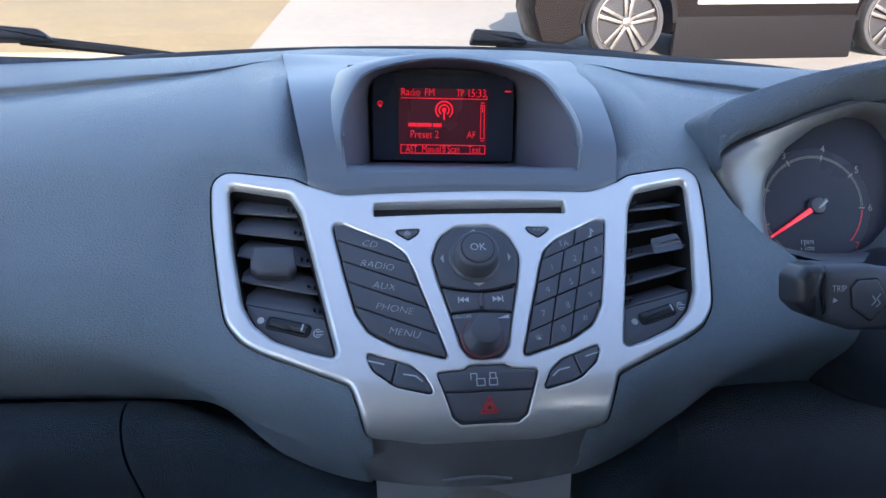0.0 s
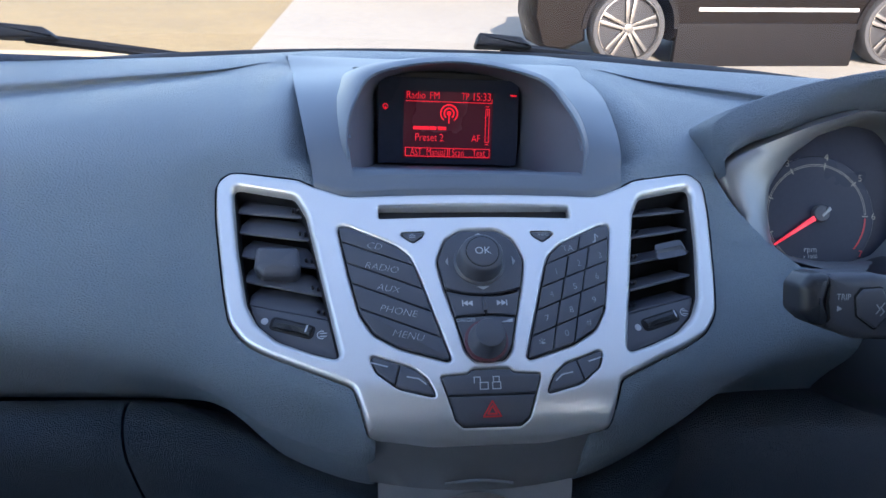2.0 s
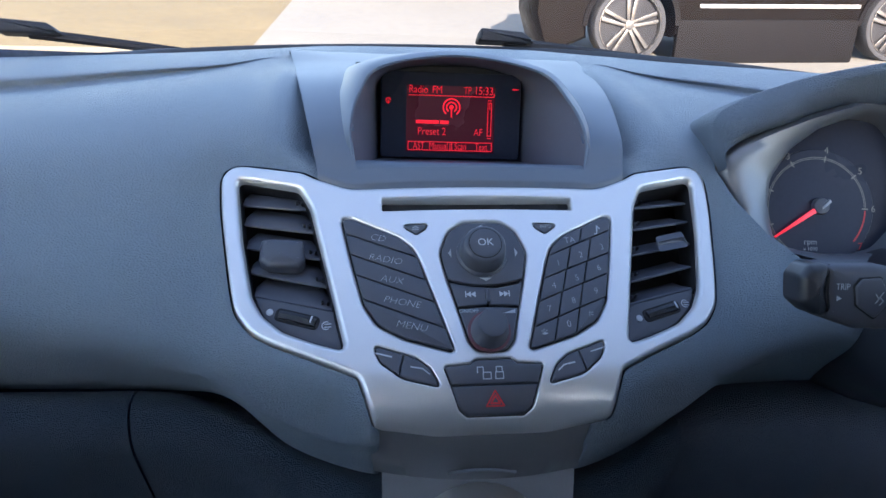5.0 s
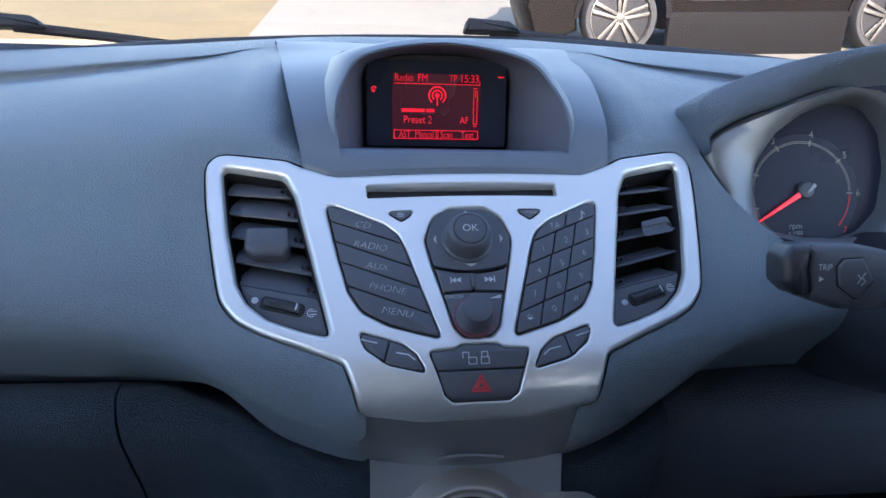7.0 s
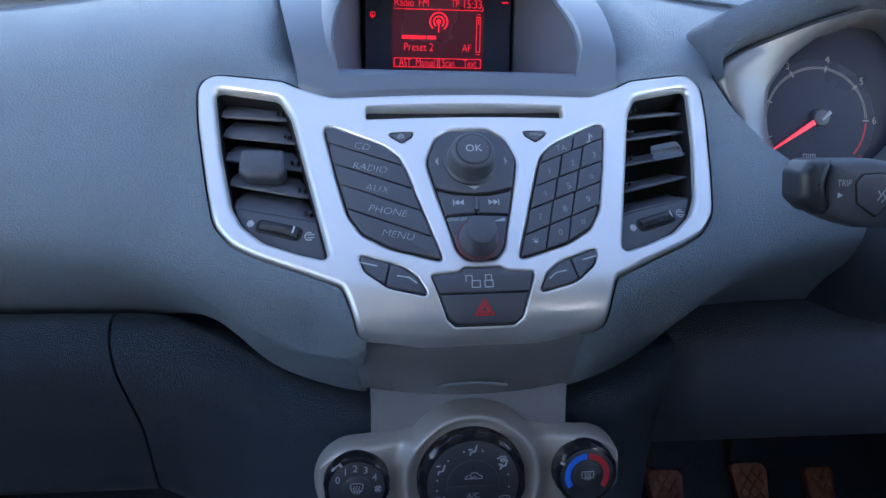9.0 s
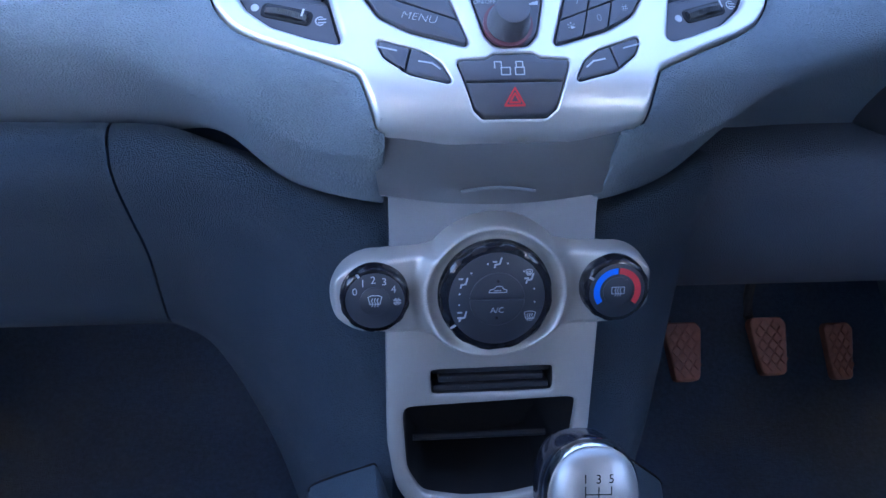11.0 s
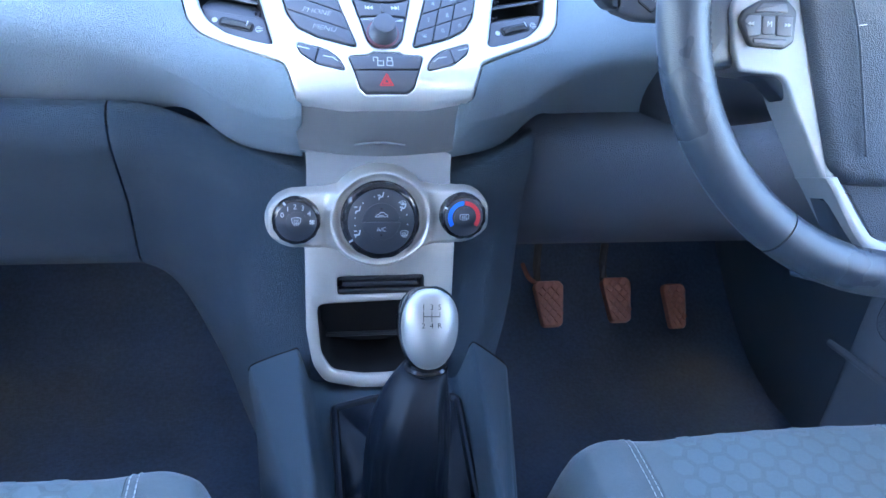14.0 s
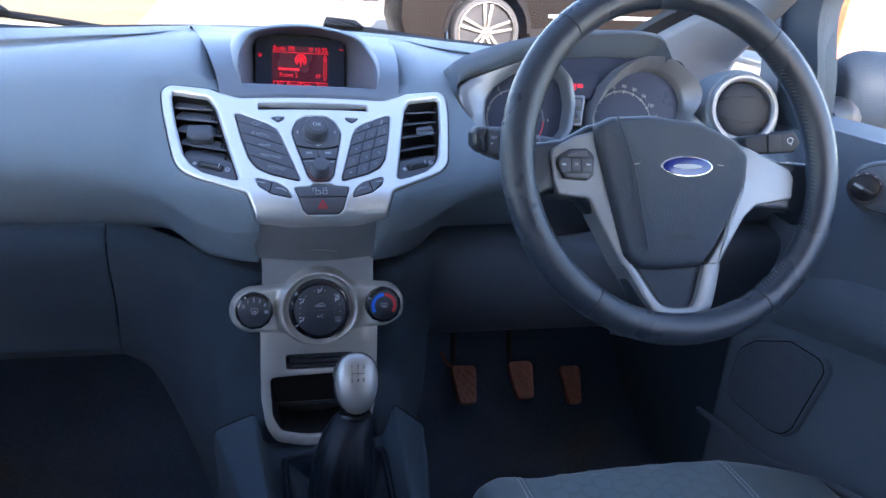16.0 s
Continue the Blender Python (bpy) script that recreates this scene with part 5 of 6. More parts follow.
part("badge_mark", slab(wf, circle(0.004, 0.0040, 0.0165, 32, 0.0026), 0.002, 0.0034, 0.0003), WHITE, badge, "pale mark across the badge")
SPOKE_L = [(-0.1365, 0.0150, 0.008), (-0.1344, 0.0216, 0.006), (-0.1102, 0.0344, 0.02), (-0.0850, 0.0415, 0.004), (-0.0730, -0.0318, 0.03), (-0.0530, -0.0945, 0.002), (-0.0640, -0.0935, 0.002), (-0.0888, -0.0457, 0.04), (-0.0972, -0.0264, 0.010), (-0.1300, -0.0238, 0.006), (-0.1343, -0.0102, 0.01)]
SPOKE_R = [(0.0780, 0.0300, 0.004), (0.0892, 0.0270, 0.01), (0.1372, 0.0053, 0.008), (0.1424, -0.0037, 0.006), (0.1391, -0.0260, 0.006), (0.0931, -0.0340, 0.012), (0.0788, -0.0458, 0.02), (0.0570, -0.0778, 0.03), (0.0461, -0.0945, 0.002), (0.0300, -0.0965, 0.002), (0.0580, -0.0550, 0.05), (0.0780, -0.0140, 0.03)]
def ribbon(f, left, right, w0, w1, bevel, n=48):
    """A bent bar between two lines, with rounded upper edges."""
    a, b = smooth_line([(*p, 0.0) for p in left], n), smooth_line([(*p, 0.0) for p in right], n)
    bm, rings = bmesh.new(), []
    for p, q in zip(a, b):
        d = (q - p).normalized() * bevel
        rings.append([f(p.x, p.y, w0), f(p.x, p.y, w1 - bevel), f(p.x + d.x * 0.3, p.y + d.y * 0.3, w1 - bevel * 0.3), f(p.x + d.x, p.y + d.y, w1), f(q.x - d.x, q.y - d.y, w1), f(q.x - d.x * 0.3, q.y - d.y * 0.3, w1 - bevel * 0.3), f(q.x, q.y, w1 - bevel), f(q.x, q.y, w0)])
    loops(bm, rings, cap=True, cap_start=True)
    return bm
for nm, o in (("spoke", SPOKE_L), ("spoke", SPOKE_R)):
    part(nm, slab(wf, rounded(o, 0.004), -0.040, -0.012, 0.003, steps=4), SPOKE, wheel, "satin silver spoke")
VEE_OUT = [(-0.0660, -0.0920), (-0.0601, -0.0988), (-0.0366, -0.1357), (-0.0181, -0.1475), (0.0040, -0.1508), (0.0220, -0.1480), (0.0300, -0.1420), (0.0372, -0.1300), (0.0470, -0.0935)]
VEE_IN = [(-0.0535, -0.0915), (-0.0500, -0.0975), (-0.0300, -0.1262), (-0.0190, -0.1345), (-0.0030, -0.1368), (0.0090, -0.1355), (0.0135, -0.1310), (0.0175, -0.1220), (0.0262, -0.0940)]
part("lower_spoke", ribbon(wf, VEE_OUT, VEE_IN, -0.040, -0.009, 0.0035), SPOKE, wheel, "silver lower spoke")
part("lower_pad", slab(wf, rounded([(-0.052, -0.088), (0.030, -0.090), (0.018, -0.130), (0.008, -0.139), (-0.018, -0.138)], 0.004), -0.040, -0.015, 0.002), SKIN, wheel, "grained insert")
for pts in ([(-0.0700, 0.0520), (-0.0560, 0.0080), (-0.0480, -0.0400), (-0.0420, -0.0780)],):
    part("cover_crease", tube([wf(p.x, p.y, 0.0000 + 0.0015 * math.sin((p.y + 0.08) * 22)) for p in smooth_line([(*p, 0.0) for p in pts], 20)], 0.0009, 8), SKIN, wheel)
ARM_L = [(-0.166, 0.030, 0.01), (-0.120, 0.036, 0.01), (-0.090, 0.052, 0.01), (-0.060, 0.050, 0.0), (-0.040, -0.060, 0.0), (-0.070, -0.055, 0.01), (-0.104, -0.024, 0.012), (-0.140, -0.014, 0.02), (-0.160, -0.034, 0.01), (-0.168, -0.020, 0.0)]
ARM_R = [(0.166, 0.020, 0.01), (0.120, 0.022, 0.02), (0.070, 0.042, 0.01), (0.050, 0.030, 0.0), (0.040, -0.060, 0.0), (0.062, -0.062, 0.01), (0.090, -0.030, 0.012), (0.128, -0.032, 0.02), (0.158, -0.050, 0.01), (0.168, -0.030, 0.0)]
ARM_B = [(-0.075, -0.155, 0.01), (-0.060, -0.144, 0.02), (-0.040, -0.140, 0.01), (-0.066, -0.084, 0.01), (0.046, -0.086, 0.01), (0.028, -0.138, 0.01), (0.050, -0.146, 0.02), (0.070, -0.157, 0.01), (0.000, -0.170, 0.05)]
for o, du, dv in ((ARM_L, -0.001, -0.004), (ARM_R, 0.003, -0.006), (ARM_B, 0.003, -0.006)):
    o = [(p[0] + du, p[1] + dv, p[2]) for p in o]
    part("spoke_back", slab(wf, rounded(o, 0.006), -0.036, -0.016, 0.006, steps=4), RIMSKIN, wheel)
pod_o = rounded([(-0.1325, 0.0070, 0.006), (-0.1297, 0.0142, 0.005), (-0.1176, 0.0211, 0.008), (-0.0995, 0.0221, 0.006), (-0.0918, 0.0150, 0.006), (-0.0932, -0.0050, 0.005), (-0.1006, -0.0095, 0.005), (-0.1245, -0.0080, 0.005)], 0.005)
switch_pod = part("remote_switch", slab(wf, pod_o, -0.016, -0.0085, 0.0015), BLACK, wheel, "black remote switch pod")
for key in ([(-0.1305, 0.0075), (-0.1268, 0.0118), (-0.1180, 0.0118), (-0.1180, -0.0015), (-0.1270, -0.0030)], [(-0.1072, 0.0118), (-0.0950, 0.0118), (-0.0955, -0.0015), (-0.1072, -0.0015)],
            [(-0.1172, 0.0112), (-0.1080, 0.0112), (-0.1080, -0.0008), (-0.1172, -0.0008)], [(-0.1240, 0.0132), (-0.0985, 0.0132), (-0.1010, 0.0200), (-0.1170, 0.0190)], [(-0.1235, -0.0030), (-0.0975, -0.0030), (-0.1010, -0.0080), (-0.1230, -0.0065)]):
    part("switch_key", slab(wf, rounded(key, 0.0018), -0.010, -0.0076, 0.0010), BUTTON, switch_pod)
letters(wf, "M", 0.0050, -0.1125, 0.0055, -0.0069, WHITE, switch_pod)
for sgn, px in ((-1, -0.1245), (1, -0.1005)):
    for k in (0, 1):
        part("skip_mark", slab(wf, [(px + sgn * (0.0012 + 0.0022 * k), 0.0055), (px + sgn * (-0.0010 + 0.0022 * k), 0.0069), (px + sgn * (-0.0010 + 0.0022 * k), 0.0041)], -0.0078, -0.0069, 0.0001), WHITE, switch_pod)
for sx in (-1, 1):
    strokes(hubw, [[(sx * 0.044 - 0.004, 0.0065), (sx * 0.044 + 0.012 * sx, 0.0055)], [(sx * 0.052, 0.0100), (sx * 0.052 + 0.006, 0.0100), (sx * 0.052 + 0.006, 0.0130)]], 0.0007, 0.0048, GREYP, wheel, "horn_mark")
letters(hubw, "AIRBAG", 0.0085, -0.004, -0.0665, 0.0066, BLACK, wheel, name="embossed_word")
part("column_shroud", loft([[Vector((0.44 + 0.062 * math.cos(a) * k, y, z + 0.055 * math.sin(a) * k)) for a in [2 * math.pi * i / 16 for i in range(17)]] for y, z, k in ((0.315, 0.985, 0.75), (0.34, 0.975, 0.95), (0.42, 0.940, 1.1), (0.54, 0.90, 1.25))], 24, 40), BLACK, wheel)

# ---- stalks ----
def stalk(name, label, root, tip):
    s = thing(name, label, "switch stalk")
    part("arm", tube([root, tip], 0.012, 16), BLACK, s)
    return s
ind = stalk("indicator_stalk", "chunky black indicator stalk with trip and voice keys", (0.42, 0.41, 0.980), (0.325, 0.402, 0.992))
sm = plane_map((0.287, 0.390, 0.990), X, (0, 0.25, 0.97), (0, -0.97, 0.25))
HEAD = [(-0.0150, 0.0222, 0.004), (0.0140, 0.0226, 0.010), (0.0330, 0.0190, 0.010), (0.0520, 0.0120, 0.006), (0.0520, -0.0120, 0.006), (0.0260, -0.0152, 0.008), (0.0060, -0.0148, 0.010), (-0.0150, -0.0082, 0.006)]
part("stalk_head", slab(sm, rounded(HEAD, 0.004), -0.012, 0.0085, 0.0065, steps=6, dome=0.0008), BUTTON, ind, smooth=70)
END = [(-0.0300, 0.0150, 0.005), (-0.0250, 0.0218, 0.005), (-0.0120, 0.0230, 0.005), (-0.0150, 0.0080, 0.004), (-0.0125, -0.0078, 0.004), (-0.0205, -0.0062, 0.005), (-0.0292, 0.0010, 0.006)]
part("stalk_end", slab(sm, rounded(END, 0.004), -0.010, 0.0105, 0.0062, steps=6, dome=0.0006), BLACK, ind, smooth=70)
part("seam", tube([sm(x, y, z) for x, y, z in ((-0.0118, 0.0215, 0.004), (-0.0142, 0.0150, 0.0085), (-0.0148, 0.0070, 0.0092), (-0.0130, -0.0020, 0.0088), (-0.0118, -0.0070, 0.004))], 0.0007, 6), VOID, ind)
KEY_O = [(0.0010, 0.0100), (0.0045, 0.0142), (0.0160, 0.0150), (0.0232, 0.0025), (0.0134, -0.0078), (0.0025, -0.0005)]
part("key_joint", slab(sm, rounded([(x + (x - 0.011) * 0.08, y + (y - 0.0045) * 0.08) for x, y in KEY_O], 0.002), 0.006, 0.0098, 0.0004), VOID, ind)
part("voice_key", slab(sm, rounded(KEY_O, 0.002), 0.006, 0.0112, 0.0014), BUTTON, ind)
letters(sm, "TRIP", 0.0050, -0.0062, 0.0098, 0.0100, WHITE, ind, squeeze=0.85)
part("trip_arrow", slab(sm, [(-0.0090, 0.0048), (-0.0064, 0.0034), (-0.0090, 0.0020)], 0.0090, 0.0099, 0.0001), WHITE, ind)
strokes(sm, [[(0.0125, 0.0010), (0.0145, 0.0035), (0.0125, 0.0060)], [(0.0150, 0.0000), (0.0172, 0.0022), (0.0150, 0.0045), (0.0170, 0.0070)]], 0.0007, 0.0115, GREYP, ind, "voice_mark")
wip = stalk("wiper_stalk", "black wiper stalk with printed washer mark", (0.48, 0.40, 0.98), (0.610, 0.365, 1.006))
sm2 = plane_map((0.622, 0.36, 1.009), (0.98, -0.1, 0.1), (-0.1, 0.25, 0.96), (0, -0.97, 0.25))
part("stalk_head", slab(sm2, rounded([(-0.040, 0.010, 0.004), (0.026, 0.014, 0.006), (0.036, 0.000, 0.008), (0.026, -0.012, 0.006), (-0.040, -0.012, 0.004)], 0.004), -0.012, 0.010, 0.004, steps=4), STALKM, wip, smooth=60)
part("stalk_ring", slab(sm2, rounded([(-0.010, 0.011), (0.006, 0.011), (0.006, -0.011), (-0.010, -0.011)], 0.002), 0.006, 0.0125, 0.0015), STALKM, wip)
strokes(sm2, [[(0.016, 0.004), (0.020, 0.006), (0.024, 0.004), (0.022, -0.001), (0.018, -0.001), (0.016, 0.004)], [(0.020, -0.001), (0.022, -0.004)]], 0.0007, 0.0104, WHITE, wip, "washer_mark")

# ---- instrument cluster ----
cl = plane_map(CL_O, X * 1.03, CL_V, CL_N)
cluster = thing("instrument_cluster", "instrument cluster with two round dials in silver bezels", "instrument cluster")
part("back_plate", slab(cl, rounded([(-0.125, -0.062), (0.205, -0.062), (0.20, 0.075), (-0.090, 0.070)], 0.02), -0.012, -0.003, 0.001), SCREEN, cluster)
def gauge(cx, cy, r, marks, a0, a1, red_from, name, lab, size):
    g = part(name, lathe(cl, [(r * 1.18, -0.003), (r * 1.18, 0.0), (r * 1.17, 0.0004)], 48, cx=cx, cy=cy), SCREEN, cluster, lab)
    n = len(marks)
    ang = lambda i: radians(a0 + (a1 - a0) * i / (n - 1))
    pol = lambda q, rad: (cx + rad * math.cos(q), cy + rad * math.sin(q))
    for rr in (0.985, 1.015):
        strokes(cl, [[pol(radians(a0 + (a1 - a0) * i / 60), r * rr) for i in range(61) if i / 60 <= red_from]], 0.0005, 0.0008, SCALEP, g, "scale_ring")
    for i in range(n):
        if i / (n - 1) <= red_from:
            strokes(cl, [[pol(ang(i), r * 0.94), pol(ang(i), r * 1.05)]], 0.0010, 0.0009, SCALEP, g, "tick")
    if red_from < 1:
        strokes(cl, [[pol(radians(a0 + (a1 - a0) * i / 60), r) for i in range(61) if i / 60 >= red_from]], 0.0014, 0.0008, REDP, g, "red_scale")
    for i, t in enumerate(marks):
        if t:
            letters(cl, t, size, *pol(ang(i), r * 1.17), 0.0009, SCALEP if i / (n - 1) <= red_from else REDP, g, name="scale_number")
    return g, pol
tach, pol = gauge(-0.061, -0.021, 0.0395, ["0", "1", "2", "3", "4", "5", "6", "7"], 240, -40, 0.86, "rev_counter", "black rev counter with red needle", 0.0076)
tip = pol(radians(213), 0.042)
mid = pol(radians(33), 0.006)
part("needle", slab(cl, [(mid[0] - 0.0014, mid[1] + 0.0018), (mid[0] + 0.0014, mid[1] - 0.0018), (tip[0] + 0.0005, tip[1] - 0.0006), (tip[0] - 0.0003, tip[1] + 0.0004)], 0.003, 0.0045, 0.0003), NEEDLE, tach, "red needle")
part("needle_hub", lathe(cl, [(0.0066, 0.001), (0.0066, 0.004), (0.0058, 0.0052), (0.0025, 0.006)], 32, cx=-0.059, cy=-0.0195), BUTTON, tach)
part("needle_tail", slab(cl, [(-0.0598, -0.0208), (-0.0590, -0.0222), (-0.0520, -0.0165), (-0.0535, -0.0142)], 0.0045, 0.0068, 0.0005), GREYP, tach, "pale needle tail")
letters(cl, "rpm", 0.0065, -0.066, -0.0475, 0.0009, GREYP, tach, name="scale_number")
letters(cl, "x 1000", 0.0042, -0.066, -0.0530, 0.0009, GREYP, tach, name="scale_number")
gauge(0.096, -0.019, 0.0428, ["0", "10", "20", "30", "40", "50", "60", "70", "80", "90", "100", "110", "120", "130", "140"], 219, -47, 1.0, "speedometer", "black speedometer with pale numbers", 0.0068)
def around(pts, c, n=72):
    """The outline sampled by direction from c."""
    o = rounded([(*p, 0.02) for p in pts], 0.02, 6)
    out = []
    for i in range(n):
        a = 2 * math.pi * i / n
        d, best = Vector((math.cos(a), math.sin(a))), 0.01
        for k in range(len(o)):
            p, q = Vector(o[k - 1]) - Vector(c), Vector(o[k]) - Vector(c)
            e = q - p
            den = d.x * e.y - d.y * e.x
            if abs(den) > 1e-12:
                r = (p.x * e.y - p.y * e.x) / den
                s = (p.x * d.y - p.y * d.x) / den
                if r > 0 and -1e-6 <= s <= 1 + 1e-6:
                    best = max(best, r)
        out.append((c[0] + d.x * best, c[1] + d.y * best))
    return out
def bezel(inner, outer, c, w_in, w_out):
    a, b = around(inner, c), around(outer, c)
    mixed = lambda t: [(p[0] + (q[0] - p[0]) * t, p[1] + (q[1] - p[1]) * t) for p, q in zip(a, b)]
    bm = bmesh.new()
    loops(bm, [[cl(x, y, -0.004) for x, y in offset(a, -0.002)], [cl(x, y, w_in) for x, y in a], [cl(x, y, w_in + 0.003) for x, y in mixed(0.12)], [cl(x, y, (w_in + w_out) / 2 + 0.003) for x, y in mixed(0.55)], [cl(x, y, w_out) for x, y in mixed(0.93)], [cl(x, y, w_out - 0.002) for x, y in b], [cl(x, y, w_out - 0.012) for x, y in offset(b, 0.003)], [cl(x, y, -0.02) for x, y in offset(b, 0.006)]], cap=False)
    return part("bezel", bm, CLUSTERS, cluster, "silver dial bezel", smooth=60)
bezel([(-0.104, -0.046), (-0.108, -0.02), (-0.106, 0.0), (-0.090, 0.023), (-0.064, 0.042), (-0.033, 0.053), (-0.010, 0.050), (0.006, 0.030), (0.010, 0.0), (0.004, -0.035), (-0.014, -0.054), (-0.034, -0.058), (-0.060, -0.058), (-0.091, -0.053)],
      [(-0.124, -0.038), (-0.139, -0.015), (-0.147, 0.006), (-0.144, 0.017), (-0.118, 0.030), (-0.079, 0.045), (-0.036, 0.058), (-0.008, 0.056), (0.012, 0.033), (0.016, 0.0), (0.010, -0.038), (-0.012, -0.060), (-0.034, -0.064), (-0.069, -0.063), (-0.106, -0.054)], (-0.05, -0.01), 0.014, 0.024)
bezel([(0.048, -0.020), (0.0545, 0.000), (0.0755, 0.026), (0.102, 0.0472), (0.126, 0.0568), (0.149, 0.0562), (0.169, 0.0465), (0.1825, 0.0308), (0.188, 0.0123), (0.185, -0.008), (0.165, -0.046), (0.100, -0.058), (0.060, -0.048)],
      [(0.037, -0.028), (0.042, -0.0096), (0.0607, 0.0248), (0.084, 0.0487), (0.1072, 0.0626), (0.1297, 0.0703), (0.1532, 0.0708), (0.1715, 0.0655), (0.1885, 0.0526), (0.2045, 0.0373), (0.210, 0.0214), (0.2055, 0.0066), (0.1903, -0.0143), (0.172, -0.054), (0.100, -0.066), (0.050, -0.054)], (0.118, 0.0), 0.006, 0.024)
mid_s = part("message_screen", slab(cl, rounded([(0.010, 0.010), (0.052, 0.010), (0.060, 0.046), (0.004, 0.046)], 0.004), -0.004, 0.004, 0.001), SCREEN, cluster, "dark message screen")
for u0, u1, v0, hi in ((0.0172, 0.0205, 0.0262, 0.0075), (0.0218, 0.0252, 0.0262, 0.0075), (0.0285, 0.0310, 0.0278, 0.0042), (0.0322, 0.0350, 0.0278, 0.0042)):
    strokes(cl, [[(u0, v0 + k * hi / 2), (u1, v0 + k * hi / 2)] for k in (-1, 0, 1)] + [[(u, v0 - hi / 2), (u, v0 + hi / 2)] for u in (u0, u1)], 0.0009, 0.0044, REDGLOW, mid_s, "display_bar")
part("trip_switch", slab(cl, rounded([(0.0135, -0.0310), (0.0290, -0.0310), (0.0360, 0.0135), (0.0120, 0.0125)], 0.004), 0.0, 0.014, 0.003), CLUSTERS, cluster)
part("trip_key", slab(cl, rounded([(0.0155, -0.0265), (0.0262, -0.0265), (0.0315, 0.0095), (0.0145, 0.0090)], 0.003), 0.012, 0.0148, 0.0008), BLACK, cluster)
for v0 in (-0.0150, 0.0010):
    part("trip_key", slab(cl, rounded([(0.0185, v0 - 0.005), (0.0262, v0 - 0.005), (0.0275, v0 + 0.005), (0.0178, v0 + 0.005)], 0.0015), 0.0140, 0.0168, 0.0012), BUTTON, cluster)
COWL = []
for ut, vt, ub, vb, k in ((-0.150, 0.010, -0.148, 0.004, 0.0), (-0.152, 0.026, -0.147, 0.016, 0.0), (-0.146, 0.050, -0.126, 0.031, 0.0), (-0.090, 0.075, -0.092, 0.043, 0.3), (-0.030, 0.090, -0.042, 0.060, 0.8), (0.038, 0.101, 0.034, 0.070, 1.0), (0.105, 0.105, 0.100, 0.076, 1.0), (0.140, 0.099, 0.136, 0.074, 1.0), (0.156, 0.072, 0.153, 0.060, 0.8)):
    COWL.append([cl(ub * 0.97, vb - 0.004, -0.03), cl(ub, vb, 0.026 - 0.026 * k), cl(ub * 0.4 + ut * 0.6, vb * (0.6 - 0.1 * k) + vt * (0.4 + 0.1 * k), 0.033 - 0.006 * k), cl(ut, vt - 0.003 - 0.006 * k, 0.022 + 0.014 * k), cl(ut, vt - 0.003 * k, 0.010 + 0.016 * k), cl(ut * 1.02, vt - 0.003, -0.04), cl(ut * 1.04, vt - 0.030, -0.11), cl(ut * 1.05, vt - 0.07, -0.15)])
part("cowl", loft(COWL, 60, 40), COWLM, cluster, "soft grained cowl")

# ---- side vent, light switch ----
sv = thing("side_air_vent", "round side air vent with silver ring", "air vent")
svn = Vector((-0.18, -0.93, 0.32)).normalized()
svu = Vector((0.98, -0.19, 0)).normalized()
svv = svn.cross(svu)
svm = plane_map((0.714, 0.540, 1.021), svu, svv, svn)
part("vent_ring", lathe(svm, [(0.050, -0.012), (0.0510, -0.003), (0.0490, 0.001), (0.0450, 0.001), (0.0420, -0.002), (0.0415, -0.02)], 56, cap=False), SPOKE, sv, "silver ring")
part("vent_ball", lathe(svm, [(0.0415, -0.020), (0.0410, -0.010), (0.037, -0.005), (0.028, -0.001), (0.015, 0.001), (0.005, 0.0015)], 48), STALKM, sv)
for off_ in (0.012, -0.012):
    part("vent_rib", tube([svm(-0.036 + 0.072 * i / 10, off_ + 0.006 * math.sin(math.pi * i / 10) * (1 if off_ > 0 else -1), 0.0005 - 0.004 * abs(i - 5) / 5) for i in range(11)], 0.0014, 6), VOID, sv)
part("vent_hood", lathe(svm, [(0.066, -0.06), (0.062, -0.020), (0.056, -0.008), (0.050, -0.006)], 48, cap=False), PAD, sv)
ls = thing("light_switch", "round black headlight switch in a grey panel", "switch")
lsm = plane_map((0.7545, 0.334, 0.9626), (0.655, -0.756, 0), (0.076, 0.066, 0.995), (-0.752, -0.652, 0.100))
PANEL = [(-0.0205, 0.0000, 0.012), (-0.0160, 0.0225, 0.016), (0.0000, 0.0320, 0.014), (0.0480, 0.0470, 0.004), (0.0480, -0.0330, 0.004), (0.0080, -0.0300, 0.014), (-0.0140, -0.0190, 0.016)]
part("switch_panel", slab(lsm, rounded(PANEL, 0.012), -0.05, -0.001, 0.003), DOORM, ls, "grey switch panel")
part("panel_joint", slab(lsm, offset(rounded(PANEL, 0.012), -0.0042), -0.004, -0.0006, 0.0002), VOID, ls)
part("switch_plate", slab(lsm, offset(rounded(PANEL, 0.012), -0.0052), -0.004, 0.0008, 0.0012), HOUSING, ls)
part("switch_ring", lathe(lsm, [(0.0205, -0.002), (0.0205, 0.0028), (0.0192, 0.0040), (0.0172, 0.0040), (0.0165, 0.0020)], 48, cap=False), BUTTON, ls)
part("switch_knob", lathe(lsm, [(0.0167, 0.0005), (0.0160, 0.0030), (0.0140, 0.0042), (0.0060, 0.0046)], 40), BLACK, ls)
part("switch_grip", slab(lsm, rounded([(-0.0125, 0.0030), (-0.0080, 0.0052), (0.0125, -0.0035), (0.0090, -0.0070)], 0.002), 0.004, 0.0105, 0.002), BUTTON, ls)
strokes(lsm, [[(-0.0110, 0.0036), (-0.0020, 0.0000)]], 0.0034, 0.0108, WHITE, ls, "pointer")
